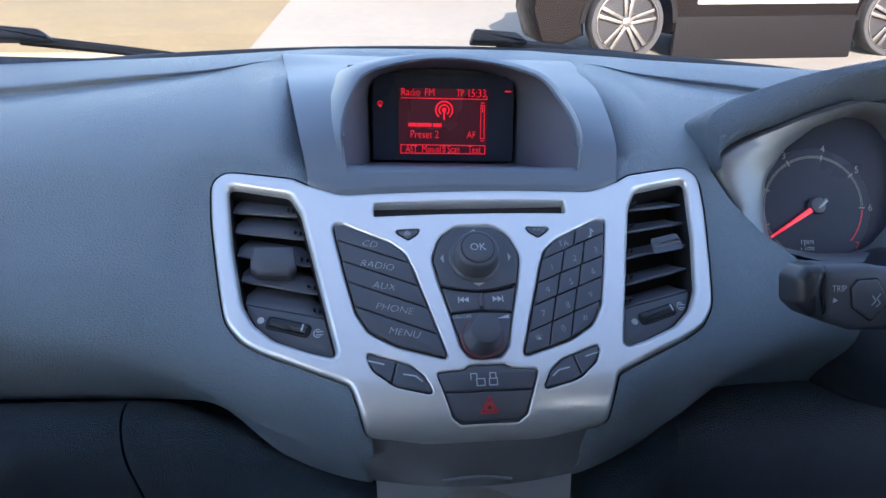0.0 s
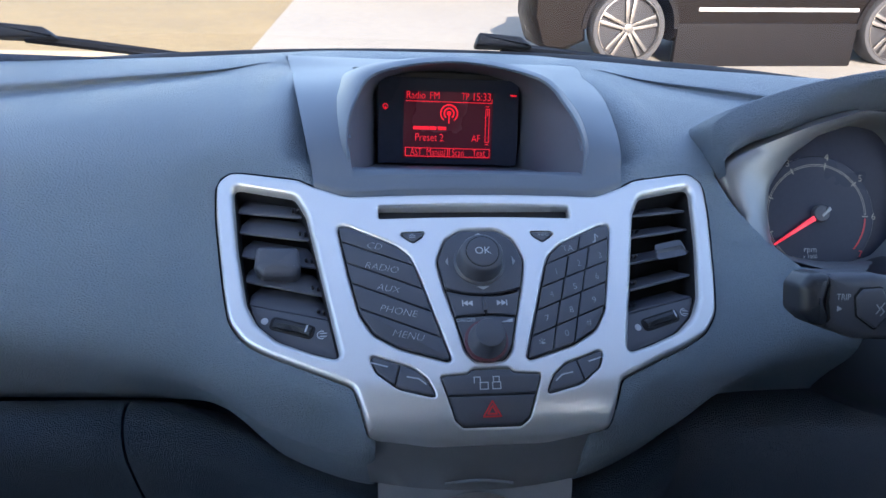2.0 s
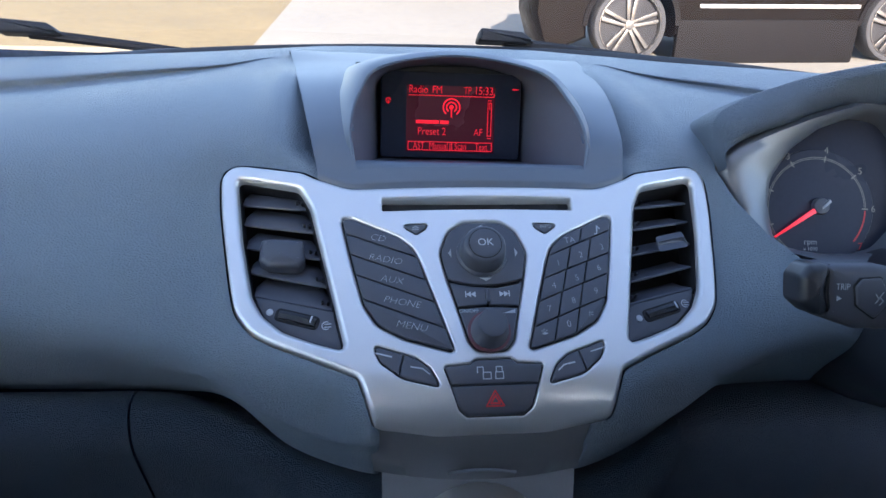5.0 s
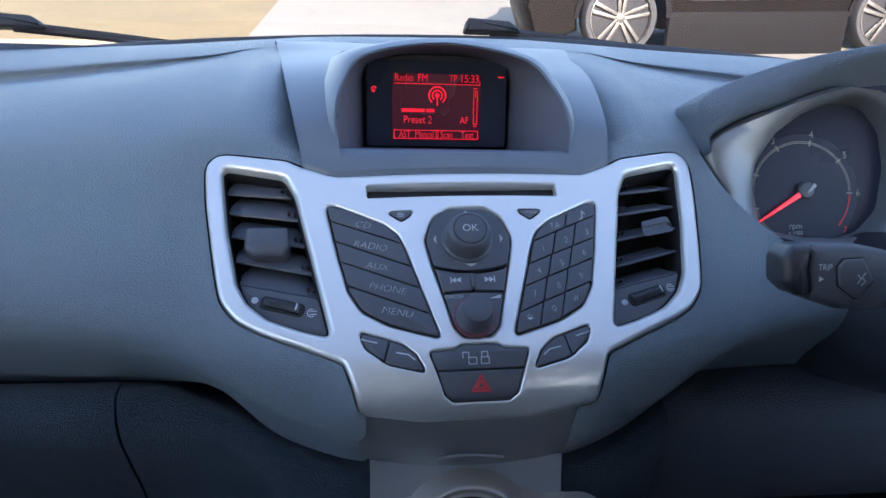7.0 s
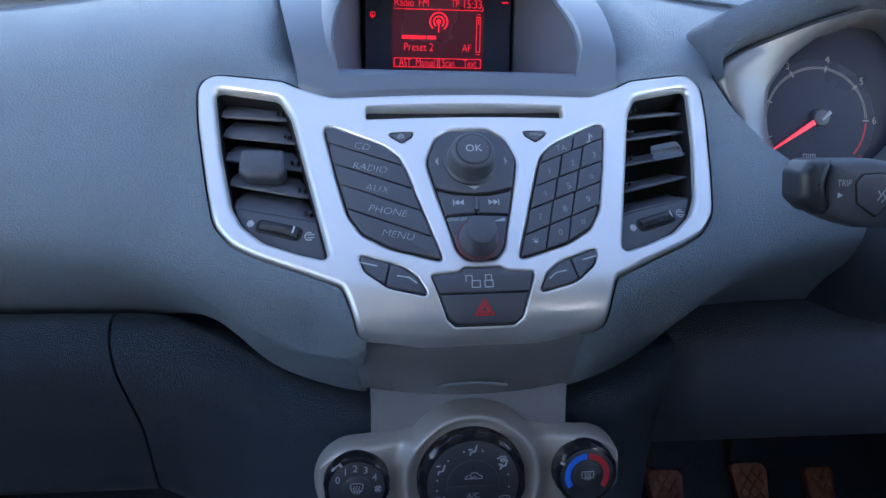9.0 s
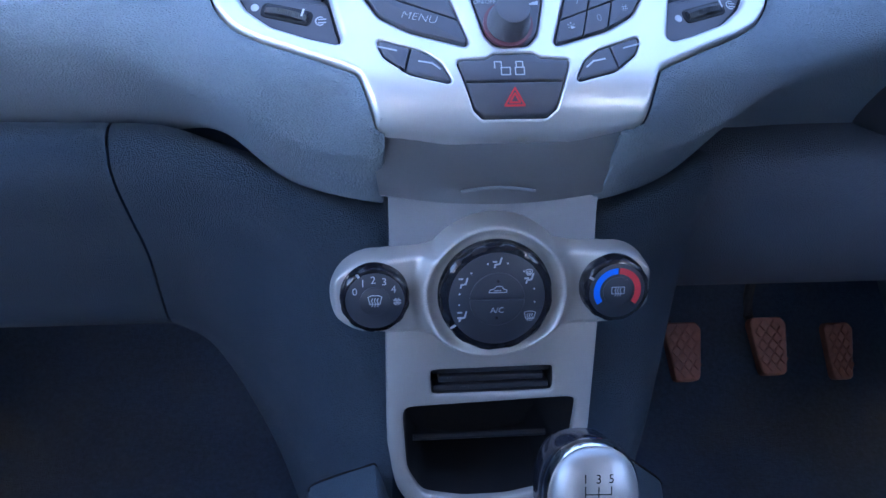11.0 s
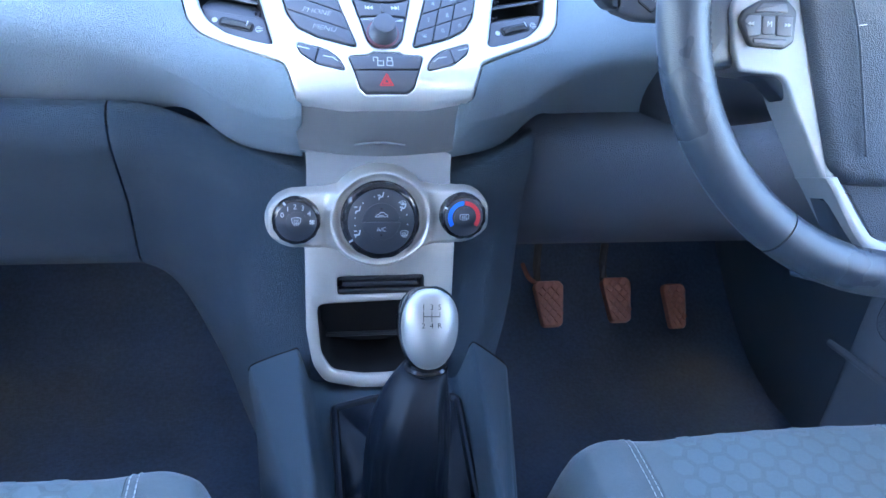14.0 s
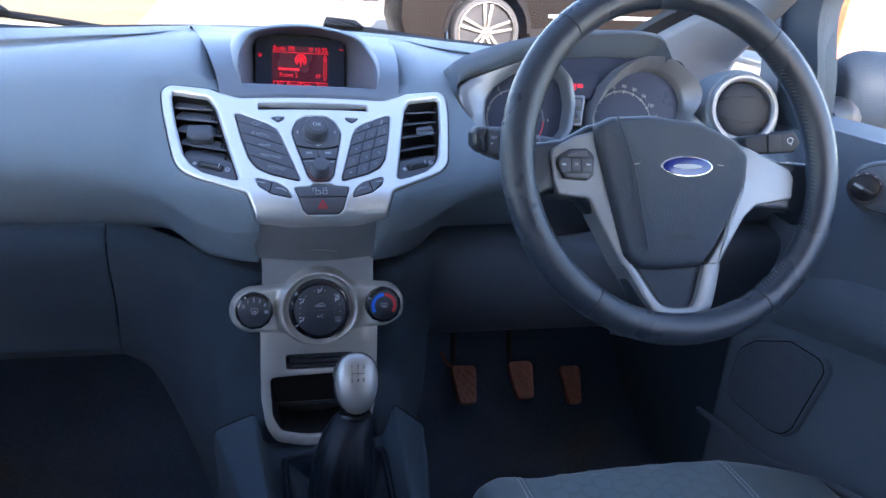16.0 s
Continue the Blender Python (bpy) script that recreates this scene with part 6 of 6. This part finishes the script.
for a in (130, 95, 62, 30):
    strokes(lsm, [[(0.0180 * math.cos(radians(a + q)), 0.0180 * math.sin(radians(a + q))) for q in (-4, 4)]], 0.0014, 0.0044, WHITE, ls, "switch_mark")

# ---- the car's shell ----
shell_floor = bmesh.new()
sheet(shell_floor, [[Vector((x, y, 0.31 + (0.26 * ((y - 0.68) / 0.37) ** 1.6 if y > 0.68 else 0))) for x in (-0.62, -0.1, 0.1, 0.3, 0.82)] for y in (-1.6, -0.3, 0.3, 0.68, 0.74, 0.80, 0.86, 0.92, 0.98, 1.05)])
tagged(part("floor", shell_floor, CARPET), "dark carpet on the car floor", "floor", kind="structure")
bm = bmesh.new()
sheet(bm, [[Vector((x, y, z)) for x in (-0.62, 0.0, 0.82)] for y, z in ((1.05, 0.56), (1.05, 0.9), (0.96, 1.02), (0.955, 1.04))])
tagged(part("bulkhead", bm, CARPET), "dark bulkhead under the dashboard", "wall", kind="structure")
bm = bmesh.new()
sheet(bm, [[Vector((x, y, z + 0.02 * (1 - ((x - FX) / 0.7) ** 2))) for x in [FX + 0.80 * i / 6 for i in range(-6, 7)]] for y, z in ((0.22, 1.375), (0.12, 1.41), (0.0, 1.45), (-0.8, 1.46), (-1.5, 1.40))])
tagged(part("ceiling", bm, HEADLINER), "pale headliner under the roof", "ceiling", kind="structure")
# unseen wall, added where a rear window would be, to block light
bm = bmesh.new()
sheet(bm, [[Vector((x, y, z)) for x in (-0.64, 0.0, 0.83)] for y, z in ((-1.5, 0.3), (-1.55, 1.0), (-1.5, 1.42))])
tagged(part("light_block_rear", bm, HARD), "added unseen wall that shuts out light from behind", "wall", kind="structure")
bm = bmesh.new()
sheet(bm, [[Vector((FX + s * (0.66 - 0.10 * t), 1.00 - 0.10 * s * s - 0.76 * t, 1.045 + 0.36 * t)) for s in [i / 10 for i in range(-10, 11)]] for t in [j / 8 for j in range(9)]])
ws = part("windscreen", bm, GLASS)
# shadow rays skip the tint, so it dims mainly the view
ws.visible_shadow = False
tagged(ws, "raked windscreen, tinted to dim the view outside", "window", kind="structure")
for side, label in ((-1, "passenger"), (1, "driver")):
    sx = FX + side * 0.705
    d = thing("door_1" if side < 0 else "door_2", "dark door card with speaker and armrest sweep", "door", kind="structure")
    rows = []
    for z, dx in ((0.33, 0.01), (0.42, 0.0), (0.60, 0.0), (0.80, 0.0), (0.93, -0.012), (0.985, -0.015), (1.012, -0.005), (1.018, 0.03), (1.018, 0.07)):
        rows.append([Vector((sx + side * dx, y, z)) for y in (-0.9, -0.5, -0.1, 0.2, 0.45, 0.66, 0.9)])
    bm = bmesh.new()
    sheet(bm, rows)
    part("door_card", bm, DOORM, d, smooth=50)
    dm_ = plane_map((sx, 0.44, 0.63), (0, 1, 0) if side < 0 else (0, -1, 0), (0, 0, 1), (-side, 0, 0))
    if side > 0:
        spk = rounded([(-(y - 0.44), z - 0.63, 0.03) for y, z in ((0.538, 0.548), (0.526, 0.640), (0.497, 0.668), (0.424, 0.704), (0.362, 0.706), (0.350, 0.694), (0.380, 0.582), (0.395, 0.562), (0.423, 0.552))], 0.012)
        part("speaker_rim", slab(dm_, offset(spk, 0.004), -0.002, 0.010, 0.004), DOORM, d)
        part("speaker_groove", slab(dm_, offset(spk, 0.0005), 0.0, 0.0104, 0.0003), VOID, d)
        part("speaker_mesh", slab(dm_, offset(spk, -0.0015), 0.0, 0.0125, 0.002), MESHM, d, "finely perforated speaker cover")
        edge = smooth_line([(sx - 0.004, 0.60, 0.480), (sx - 0.012, 0.50, 0.498), (sx - 0.016, 0.40, 0.512), (sx - 0.018, 0.27, 0.560), (sx - 0.018, 0.10, 0.600)], 24)
        part("pocket_edge", tube(edge, 0.006, 8), DOORM, d, "rounded lip of the door pocket")
        sweep = [[Vector((sx - w * (1 - abs(s) ** 2) , 0.36 - 0.5 * t, 0.78 + 0.07 * math.sin(t * 1.4) + 0.05 * s)) for s in (-1, -0.5, 0, 0.5, 1)] for t, w in ((-0.25, 0.0), (0, 0.025), (0.3, 0.045), (0.7, 0.05), (1.2, 0.05))]
        bm = bmesh.new()
        sheet(bm, sweep)
        part("armrest", bm, DOORM, d, smooth=60)
    # the front bar of the window frame, and the rest of the frame
    k = side
    cx_ = lambda x: FX + k * (x - FX)
    bar_f = [(cx_(0.795), 0.600, 1.000), (cx_(0.790), 0.605, 1.070), (cx_(0.782), 0.600, 1.180), (cx_(0.755), 0.48, 1.28), (cx_(0.72), 0.30, 1.39)]
    bar_m = [(cx_(0.798), 0.565, 1.000), (cx_(0.792), 0.565, 1.070), (cx_(0.784), 0.575, 1.180), (cx_(0.757), 0.45, 1.28), (cx_(0.72), 0.26, 1.395)]
    bar_r = [(cx_(0.800), 0.485, 1.000), (cx_(0.794), 0.490, 1.070), (cx_(0.786), 0.505, 1.180), (cx_(0.760), 0.39, 1.28), (cx_(0.72), 0.20, 1.40)]
    inn = [Vector((-k * 0.018, -0.004, 0.0))] * 24
    f_, m_, r_ = smooth_line(bar_f, 24), smooth_line(bar_m, 24), smooth_line(bar_r, 24)
    bm = bmesh.new()
    sheet(bm, [[p + Vector((k * 0.02, 0, 0)) for p in f_], f_, [a + b for a, b in zip(f_, inn)], [a + b for a, b in zip(m_, inn)], m_])
    part("quarter_bar", bm, PILLARM, d, "grey quarter light bar", smooth=50)
    bm = bmesh.new()
    sheet(bm, [m_, [a + b * 0.8 for a, b in zip(m_, inn)], [a + b * 0.8 for a, b in zip(r_, inn)], r_, [p + Vector((k * 0.03, 0.01, 0)) for p in r_]])
    part("window_bar", bm, HARD, d, "dark window frame", smooth=50)
    bm = bmesh.new()
    sheet(bm, [[Vector((cx_(0.802), y, 1.010)), Vector((cx_(0.792), min(y, 0.50), 1.12)), Vector((cx_(0.765), min(y, 0.42), 1.27)), Vector((cx_(0.722), min(y, 0.20), 1.40))] for y in (0.60, 0.40, 0.20, -0.10, -0.46, -0.80)])
    part("window_pane", bm, SIDEGLASS, d, "clear side window glass")
    bar = [(cx_(0.72), 0.20, 1.40), (cx_(0.715), -0.5, 1.43), (cx_(0.73), -0.75, 1.35), (cx_(0.80), -0.85, 1.02)]
    part("window_rail", tube(smooth_line(bar, 24), 0.018, 10), RUBBER, d, "black window frame")
    a = thing("pillar_1" if side < 0 else "pillar_2", "pale grey trimmed windscreen pillar", "pillar", kind="structure")
    left = smooth_line([(cx_(0.628), 0.79, 1.050), (cx_(0.659), 0.74, 1.090), (cx_(0.691), 0.68, 1.132), (cx_(0.719), 0.58, 1.178), (cx_(0.70), 0.38, 1.29), (cx_(0.64), 0.15, 1.40)], 30)
    right = smooth_line([(cx_(0.815), 0.70, 1.020), (cx_(0.802), 0.70, 1.046), (cx_(0.781), 0.68, 1.073), (cx_(0.752), 0.57, 1.140), (cx_(0.73), 0.36, 1.29), (cx_(0.70), 0.15, 1.40)], 30)
    bm = bmesh.new()
    sheet(bm, [[p + Vector((0, 0.03, 0.01)) for p in left], left, [p.lerp(q, 0.08) + Vector((-k * 0.004, -0.008, 0.0)) for p, q in zip(left, right)], [p.lerp(q, 0.5) + Vector((-k * 0.010, -0.018, 0.0)) for p, q in zip(left, right)], [p.lerp(q, 0.93) + Vector((-k * 0.004, -0.008, 0.0)) for p, q in zip(left, right)], right, [p + Vector((k * 0.01, 0.02, 0)) for p in right]])
    part("pillar_trim", bm, PILLARM, a, smooth=60)
    bm = bmesh.new()
    sheet(bm, [[p + Vector((-k * 0.002, 0.012, 0.004)) for p in left], [p + Vector((-k * 0.022, 0.020, 0.010)) for p in left], [p + Vector((-k * 0.022, 0.03, 0.018)) for p in left]])
    part("glass_seal", bm, RUBBER, a, "black glass edge")
bm = bmesh.new()
sheet(bm, [[Vector((x, y, zz + 1.0565 - 0.052 * ((x - FX) / 0.7) ** 2 + 0.022 * (x - FX))) for x in [FX + 0.66 * i / 12 for i in range(-12, 13)]] for y, zz in ((0.945, -0.012), (0.962, -0.002), (0.975, 0.005), (0.990, 0.004), (1.010, -0.03))])
tagged(part("scuttle", bm, RUBBER), "black scuttle strip at the foot of the windscreen", "trim", kind="structure")
for side in (-1, 1):
    bm = bmesh.new()
    x = FX + side * 0.700
    sheet(bm, [[Vector((x, y, z)) for z in (0.30, 0.65, 1.0)] for y in (0.56, 0.8, 1.06)])
    tagged(part("kick_panel", bm, HARD), "dark kick panel beside the footwell", "wall", kind="structure")

# unseen walls added to hold back rear light; one opening lets some in
for side in (-1, 1):
    bm = bmesh.new()
    x = FX + side * 0.705
    zs, ys = (0.30, 0.65, 1.04, 1.36, 1.47), (-0.46, -0.80, -1.20, -1.52)
    grid = [[bm.verts.new((x - side * 0.06 * max(0.0, z - 1.0), y, z)) for z in zs] for y in ys]
    for a in range(3):
        for b in range(4):
            if (a, b) != (1, 2):
                bm.faces.new((grid[a][b], grid[a + 1][b], grid[a + 1][b + 1], grid[a][b + 1]))
    tagged(part("light_block_side", bm, HARD), "added unseen side wall that limits light from the rear", "wall", kind="structure")

# ---- seats ----
def seat(name, cx, label, hl, hr):
    s = thing(name, label, "car seat", group="front seats")
    hw = lambda x: hl if x < 0 else hr
    def top(x, y):
        """Height of the cushion."""
        u = x / hw(x)
        edge = 0.018 * math.exp(-((abs(u) - 0.78) / 0.18) ** 2)
        if (x > 0) == (cx > 0):
            edge = -0.060 * max(0.0, abs(u) - 0.42) ** 1.3
        fall = -0.05 * max(0, abs(u) - 0.88) / 0.12
        nose = -0.08 * max(0.0, (y - 0.295) / 0.050) ** 2.2 if y > 0.295 else 0.0
        return 0.600 + edge + fall + nose - 0.06 * max(0, (0.25 - y)) + 0.004 * math.cos(u * 3)
    def patch(x0, x1, nx, m, nm, lab=""):
        bm = bmesh.new()
        rows = []
        for j in range(41):
            y = 0.345 - 0.50 * (j / 40) ** 1.4
            rows.append([Vector((cx + x, y - 0.035 * (abs(x) / hw(x)) ** 4 * (1 if y > 0.1 else 0), top(x, y))) for x in [x0 + (x1 - x0) * i / nx for i in range(nx + 1)]])
        rows.insert(0, [p + Vector((0, -0.01, -0.09)) for p in rows[0]])
        sheet(bm, rows)
        return part(nm, bm, m, s, lab, smooth=70)
    patch(-0.135, 0.135, 30, FABRIC, "seat_panel", "fabric centre with hexagon print")
    patch(-hl, -0.1355, 18, FABRIC2, "side_bolster")
    patch(0.1355, hr, 18, FABRIC2, "side_bolster")
    bm = bmesh.new()
    for sx in (-1, 1):
        for k in (0, 1):
            x = sx * (0.139 + 0.007 * k)
            y, back = 0.318, 0.035 * (abs(x) / hw(x)) ** 4
            while y > 0.1:
                tube([Vector((cx + x, y - back, top(x, y) + 0.0008)), Vector((cx + x, y - 0.0045 - back, top(x, y - 0.0045) + 0.0008))], 0.0006, 4, bm)
                y -= 0.0065
    tagged(part("stitching", bm, THREAD, s), kind="stuff")
    bm = bmesh.new()
    r = 0.0125
    for i in range(-6, 7):
        for j in range(0, 16):
            hx, hy = i * r * 1.62, 0.325 - j * r * 1.9 - (r * 0.95 if i % 2 else 0)
            if abs(hx) > 0.118 or hy > 0.310:
                continue
            o = [(hx + r * 0.86 * math.cos(radians(60 * k)), hy + r * 0.86 * math.sin(radians(60 * k))) for k in range(6)]
            bm.faces.new([bm.verts.new((cx + x, y, top(x, y) + 0.0010)) for x, y in o])
    tagged(part("hex_print", bm, HEXM, s), kind="stuff")
    bm = bmesh.new()
    sheet(bm, [[Vector((cx + x, y, z)) for y, z in ((0.29, 0.52), (0.27, 0.40), (0.0, 0.36), (-0.25, 0.38))] for x in (-hl + 0.02, -0.1, 0.1, hr - 0.02)])
    part("seat_base", bm, BLACK, s)
    bm = bmesh.new()
    rows = []
    for t in [i / 10 for i in range(11)]:
        rows.append([Vector((cx + x, -0.62 - 0.22 * t + 0.03 * (abs(x) / 0.26) ** 2, 0.58 + 0.62 * t)) for x in [0.26 * k / 6 * (1 - 0.25 * t * t) for k in range(-6, 7)]])
    sheet(bm, rows)
    part("backrest", bm, FABRIC2, s)
    return s
seat("driver_seat", 0.470, "grey fabric driver seat with hexagon print and pale stitching", 0.222, 0.325)
seat("passenger_seat", -0.255, "grey fabric passenger seat with hexagon print and pale stitching", 0.30, 0.222)

# ---- pedals ----
def pedal(name, label, x, y, z, w, h, lean, arm=True):
    p = thing(name, label, "pedal")
    pm = plane_map((x, y, z), X, (0, math.sin(lean), math.cos(lean)), (0, -math.cos(lean), math.sin(lean)))
    o = rounded([(-w * 0.36, -h / 2), (w * 0.30, -h / 2), (w * 0.50, h * 0.38), (w * 0.38, h / 2), (-w * 0.42, h / 2), (-w * 0.50, h * 0.40)], 0.008)
    # the pad's colour carries the warm light, no lamp does
    pad_ = part("pedal_pad", slab(pm, o, -0.008, 0.004, 0.003), PEDAL, p, "ribbed rubber pad with warm light in its colour")
    for i in range(7):
        for j in range(3 if i % 2 else 2):
            u, v = (j - (1.0 if i % 2 else 0.5)) * w * 0.27 * (1 + 0.10 * (i - 3) / 3), (i - 3) * h * 0.118
            part("stud", slab(pm, circle(u, v, w * 0.115, 4, h * 0.098), 0.003, 0.0058, 0.001), PEDAL, pad_)
    if arm:
        part("pedal_arm", tube(smooth_line([pm(-w * 0.1, 0.0, -0.006), pm(-w * 0.2, h * 0.8, -0.02), (x - 0.015, y + 0.06, z + 0.16), (x - 0.015, y + 0.10, z + 0.30)], 12), 0.006, 8), RUBBER, p)
    if name == "clutch_pedal":
        part("pedal_clip", tube(smooth_line([pm(-w * 0.42, h * 0.48, -0.002), pm(-w * 0.62, h * 0.62, -0.004), pm(-w * 0.72, h * 0.95, -0.010)], 8), 0.0035, 8), PEDAL, p, "orange-brown clip")
    return p
pedal("clutch_pedal", "clutch pedal with warm-tinted studded pad", 0.385, 0.685, 0.508, 0.045, 0.068, radians(48))
pedal("brake_pedal", "brake pedal with warm-tinted studded pad", 0.492, 0.690, 0.508, 0.046, 0.068, radians(48))
pedal("accelerator_pedal", "narrow warm-tinted accelerator pedal", 0.602, 0.712, 0.478, 0.038, 0.070, radians(42), False)

# ---- wipers, mirror ----
def wiper(x0, x1, y, z, drop):
    w = thing("windscreen_wiper", "black wiper arm resting at the glass foot", "wiper", group="wipers")
    part("arm", tube(smooth_line([(x0, y, z), ((x0 + x1) / 2, y + 0.01, z + drop * 0.5), (x1, y - 0.01, z + drop)], 12), 0.007, 8, r_end=0.004), RUBBER, w)
    wmap = plane_map((x0, y - 0.008, z + 0.008), X, (0, 0.3, 0.95), (0, -0.95, 0.3))
    part("arm_cover", slab(wmap, rounded([(-0.035, -0.008), (0.042, -0.008), (0.022, 0.006), (-0.030, 0.009)], 0.004), -0.02, 0.004, 0.004), RUBBER, w)
    return w
wiper(-0.375, -0.02, 1.000, 1.054, -0.034)
wiper(0.193, 0.62, 1.000, 1.066, -0.034)
mir = thing("door_mirror", "blue-grey door mirror housing outside the side window", "mirror")
BODYBLUE = mat("metallic_blue_paint", (0.014, 0.020, 0.030), 0.55, metal=0.0, size=900, vary=0.04)
BODYBLUE.node_tree.nodes["Principled BSDF"].inputs["Specular IOR Level"].default_value = 0.08
bm = bmesh.new()
rows = []
for t in [i / 12 for i in range(13)]:
    a = math.pi * (t - 0.5)
    rows.append([Vector((0.985 + 0.085 * math.cos(b) * max(math.cos(a), 0.02) ** 0.5, 0.60 + 0.06 * math.sin(b) * math.cos(a), 1.050 + 0.062 * math.sin(a))) for b in [2 * math.pi * k / 24 for k in range(25)]])
sheet(bm, rows)
part("mirror_shell", bm, BODYBLUE, mir, smooth=80)
part("mirror_foot", tube([(0.86, 0.56, 1.005), (0.96, 0.60, 1.02)], 0.03, 12), BLACK, mir)

# ---- parked vehicles outside ----
DARKPAINT = mat("dark_car_paint", (0.006, 0.0045, 0.004), 0.32, size=200, vary=0.1)
TYRE = mat("tyre_rubber", (0.03, 0.03, 0.032), 0.8, size=200, vary=0.2, bump=0.2)
ALLOY = mat("alloy_rim", (0.13, 0.126, 0.122), 0.3, metal=0.7, size=300, vary=0.05)
DARKPAINT.node_tree.nodes["Principled BSDF"].inputs["Specular IOR Level"].default_value = 0.06
CLAD = mat("dark_cladding", (0.009, 0.008, 0.008), 0.55, size=200, vary=0.1)
CLAD.node_tree.nodes["Principled BSDF"].inputs["Specular IOR Level"].default_value = 0.06
def car_wheel(parent, x, y, z, r):
    wm = plane_map((x, y, z), X, (0, 0, 1), (0, -1, 0))
    w = part("wheel", lathe(wm, [(r * 0.98, -0.22), (r, -0.18), (r, -0.03), (r * 0.96, 0.0), (r * 0.86, 0.004), (r * 0.83, -0.01), (r * 0.81, -0.06), (r * 0.10, -0.06)], 48), TYRE, parent)
    part("rim_well", lathe(wm, [(r * 0.79, -0.053), (r * 0.78, -0.052), (r * 0.10, -0.052)], 40), VOID, w, "dark well behind the spokes")
    part("rim", lathe(wm, [(r * 0.84, -0.03), (r * 0.84, 0.004), (r * 0.82, 0.005), (r * 0.80, -0.04)], 48, cap=False), ALLOY, w, "silver alloy rim")
    for k in range(5):
        for e in (-0.13, 0.13):
            a = radians(90 + 72 * k)
            sp = [(r * 0.08 * math.cos(a + 1.5 * (1 if e > 0 else -1)), r * 0.08 * math.sin(a + 1.5 * (1 if e > 0 else -1))), (r * 0.79 * math.cos(a + e * 1.6), r * 0.79 * math.sin(a + e * 1.6)), (r * 0.79 * math.cos(a + e * 0.6), r * 0.79 * math.sin(a + e * 0.6)), (r * 0.1 * math.cos(a), r * 0.1 * math.sin(a))]
            part("rim_spoke", slab(wm, sp, -0.05, -0.012, 0.004), ALLOY, w)
    part("hub_cap", lathe(wm, [(r * 0.13, -0.05), (r * 0.12, -0.008), (r * 0.06, -0.004)], 20), ALLOY, w)
def parked(name, label, x, y, slope):
    """A tall parked car seen from its side; x is its front wheel."""
    c = thing(name, label, "car")
    z0 = ground_z(x, y)
    L = [(-0.80, 0.16), (-0.90, 0.45), (-0.90, 0.80), (-0.62, 0.98), (0.35, 1.08), (1.15, 1.62), (2.9, 1.66), (3.55, 1.15), (3.65, 0.70), (3.60, 0.30)]
    def bx(u, v, w=0.0):
        return Vector((x + u, y - w, z0 + v + slope * u))
    o = rounded(L, 0.10, 5)
    lower = []
    for wx in (2.62, 0.0):
        lower += [(wx + 0.41 * math.cos(radians(a)), 0.345 + 0.41 * math.sin(radians(a))) for a in range(-15, 196, 15)]
    outline = o + [(3.2, 0.20)] + lower + [(-0.6, 0.15)]
    bm = bmesh.new()
    loops(bm, [[bx(max(u, -0.45), v, -1.75) for u, v in outline], [bx(u, v, -0.75) for u, v in outline], [bx(u, v, -0.04) for u, v in outline], [bx(u, v, 0.0) for u, v in offset(outline, -0.03)]], cap=True, cap_start=True)
    part("body", bm, DARKPAINT, c, smooth=50)
    part("sill", slab(lambda u, v, w=0.0: bx(u, v, w), rounded([(0.44, 0.01), (2.18, 0.01), (2.18, 0.40), (0.44, 0.40)], 0.03), -0.05, 0.02, 0.01), CLAD, c)
    part("sill_trim", slab(lambda u, v, w=0.0: bx(u, v, w), rounded([(0.62, 0.50), (2.16, 0.50), (2.16, 0.535), (0.62, 0.535)], 0.01), -0.02, 0.02, 0.006), SILVER_DARK, c, "bright trim strip")
    part("side_window", slab(lambda u, v, w=0.0: bx(u, v, w), rounded([(0.75, 1.10), (1.30, 1.50), (2.75, 1.52), (3.20, 1.12)], 0.06), -0.02, 0.004, 0.002), GLOSS, c)
    for wx in (0.0, 2.62):
        bm = bmesh.new()
        q = [(wx + r_ * math.cos(radians(a)), 0.345 + r_ * math.sin(radians(a))) for a, r_ in [(a, 0.41) for a in range(0, 181, 12)]]
        q2 = [(wx + 0.455 * math.cos(radians(a)), 0.345 + 0.455 * math.sin(radians(a))) for a in range(0, 181, 12)]
        sheet(bm, [[bx(u, v, 0.012) for u, v in q], [bx(u, v, 0.018) for u, v in q2], [bx(u, v, -0.03) for u, v in offset(q2, 0.0)]])
        part("arch_trim", bm, CLAD, c)
        p = bx(wx, 0.345, -0.02)
        car_wheel(c, p.x, p.y, p.z, 0.345)
    return c
parked("parked_car", "dark car parked far along the drive", -0.15, 14.0, 0.04)
parked("parked_car", "dark car parked far along the drive", 3.95, 14.6, 0.04)
BRICK = mat("orange_render", (0.42, 0.13, 0.05), 0.8, size=40, vary=0.15, bump=0.3, patch=3)
WALLW = mat("white_render", (0.34, 0.33, 0.32), 0.8, size=40, vary=0.05, bump=0.3, patch=2)
bm = bmesh.new()
gm = plane_map((5.86, 6.0, 0.70), X, (0, 0, 1), (0, -1, 0))
slab(gm, rounded([(-0.14, 0.0), (0.16, 0.0), (0.14, 1.6), (-0.10, 1.6)], 0.03), -0.3, 0.0, 0.02, bm)
tagged(part("gate_post", bm, BRICK), "sunlit orange gate post beside the drive", "post")
bm = bmesh.new()
slab(gm, [(0.20, -0.6), (6.0, -0.6), (6.0, 2.6), (0.20, 2.6)], -0.3, 0.05, 0.01, bm)
tagged(part("house_wall", bm, WALLW), "white rendered house wall in sun", "wall", kind="structure")
parked("parked_suv", "dark parked car with silver alloy wheels", 2.45, 7.0, 0.04)
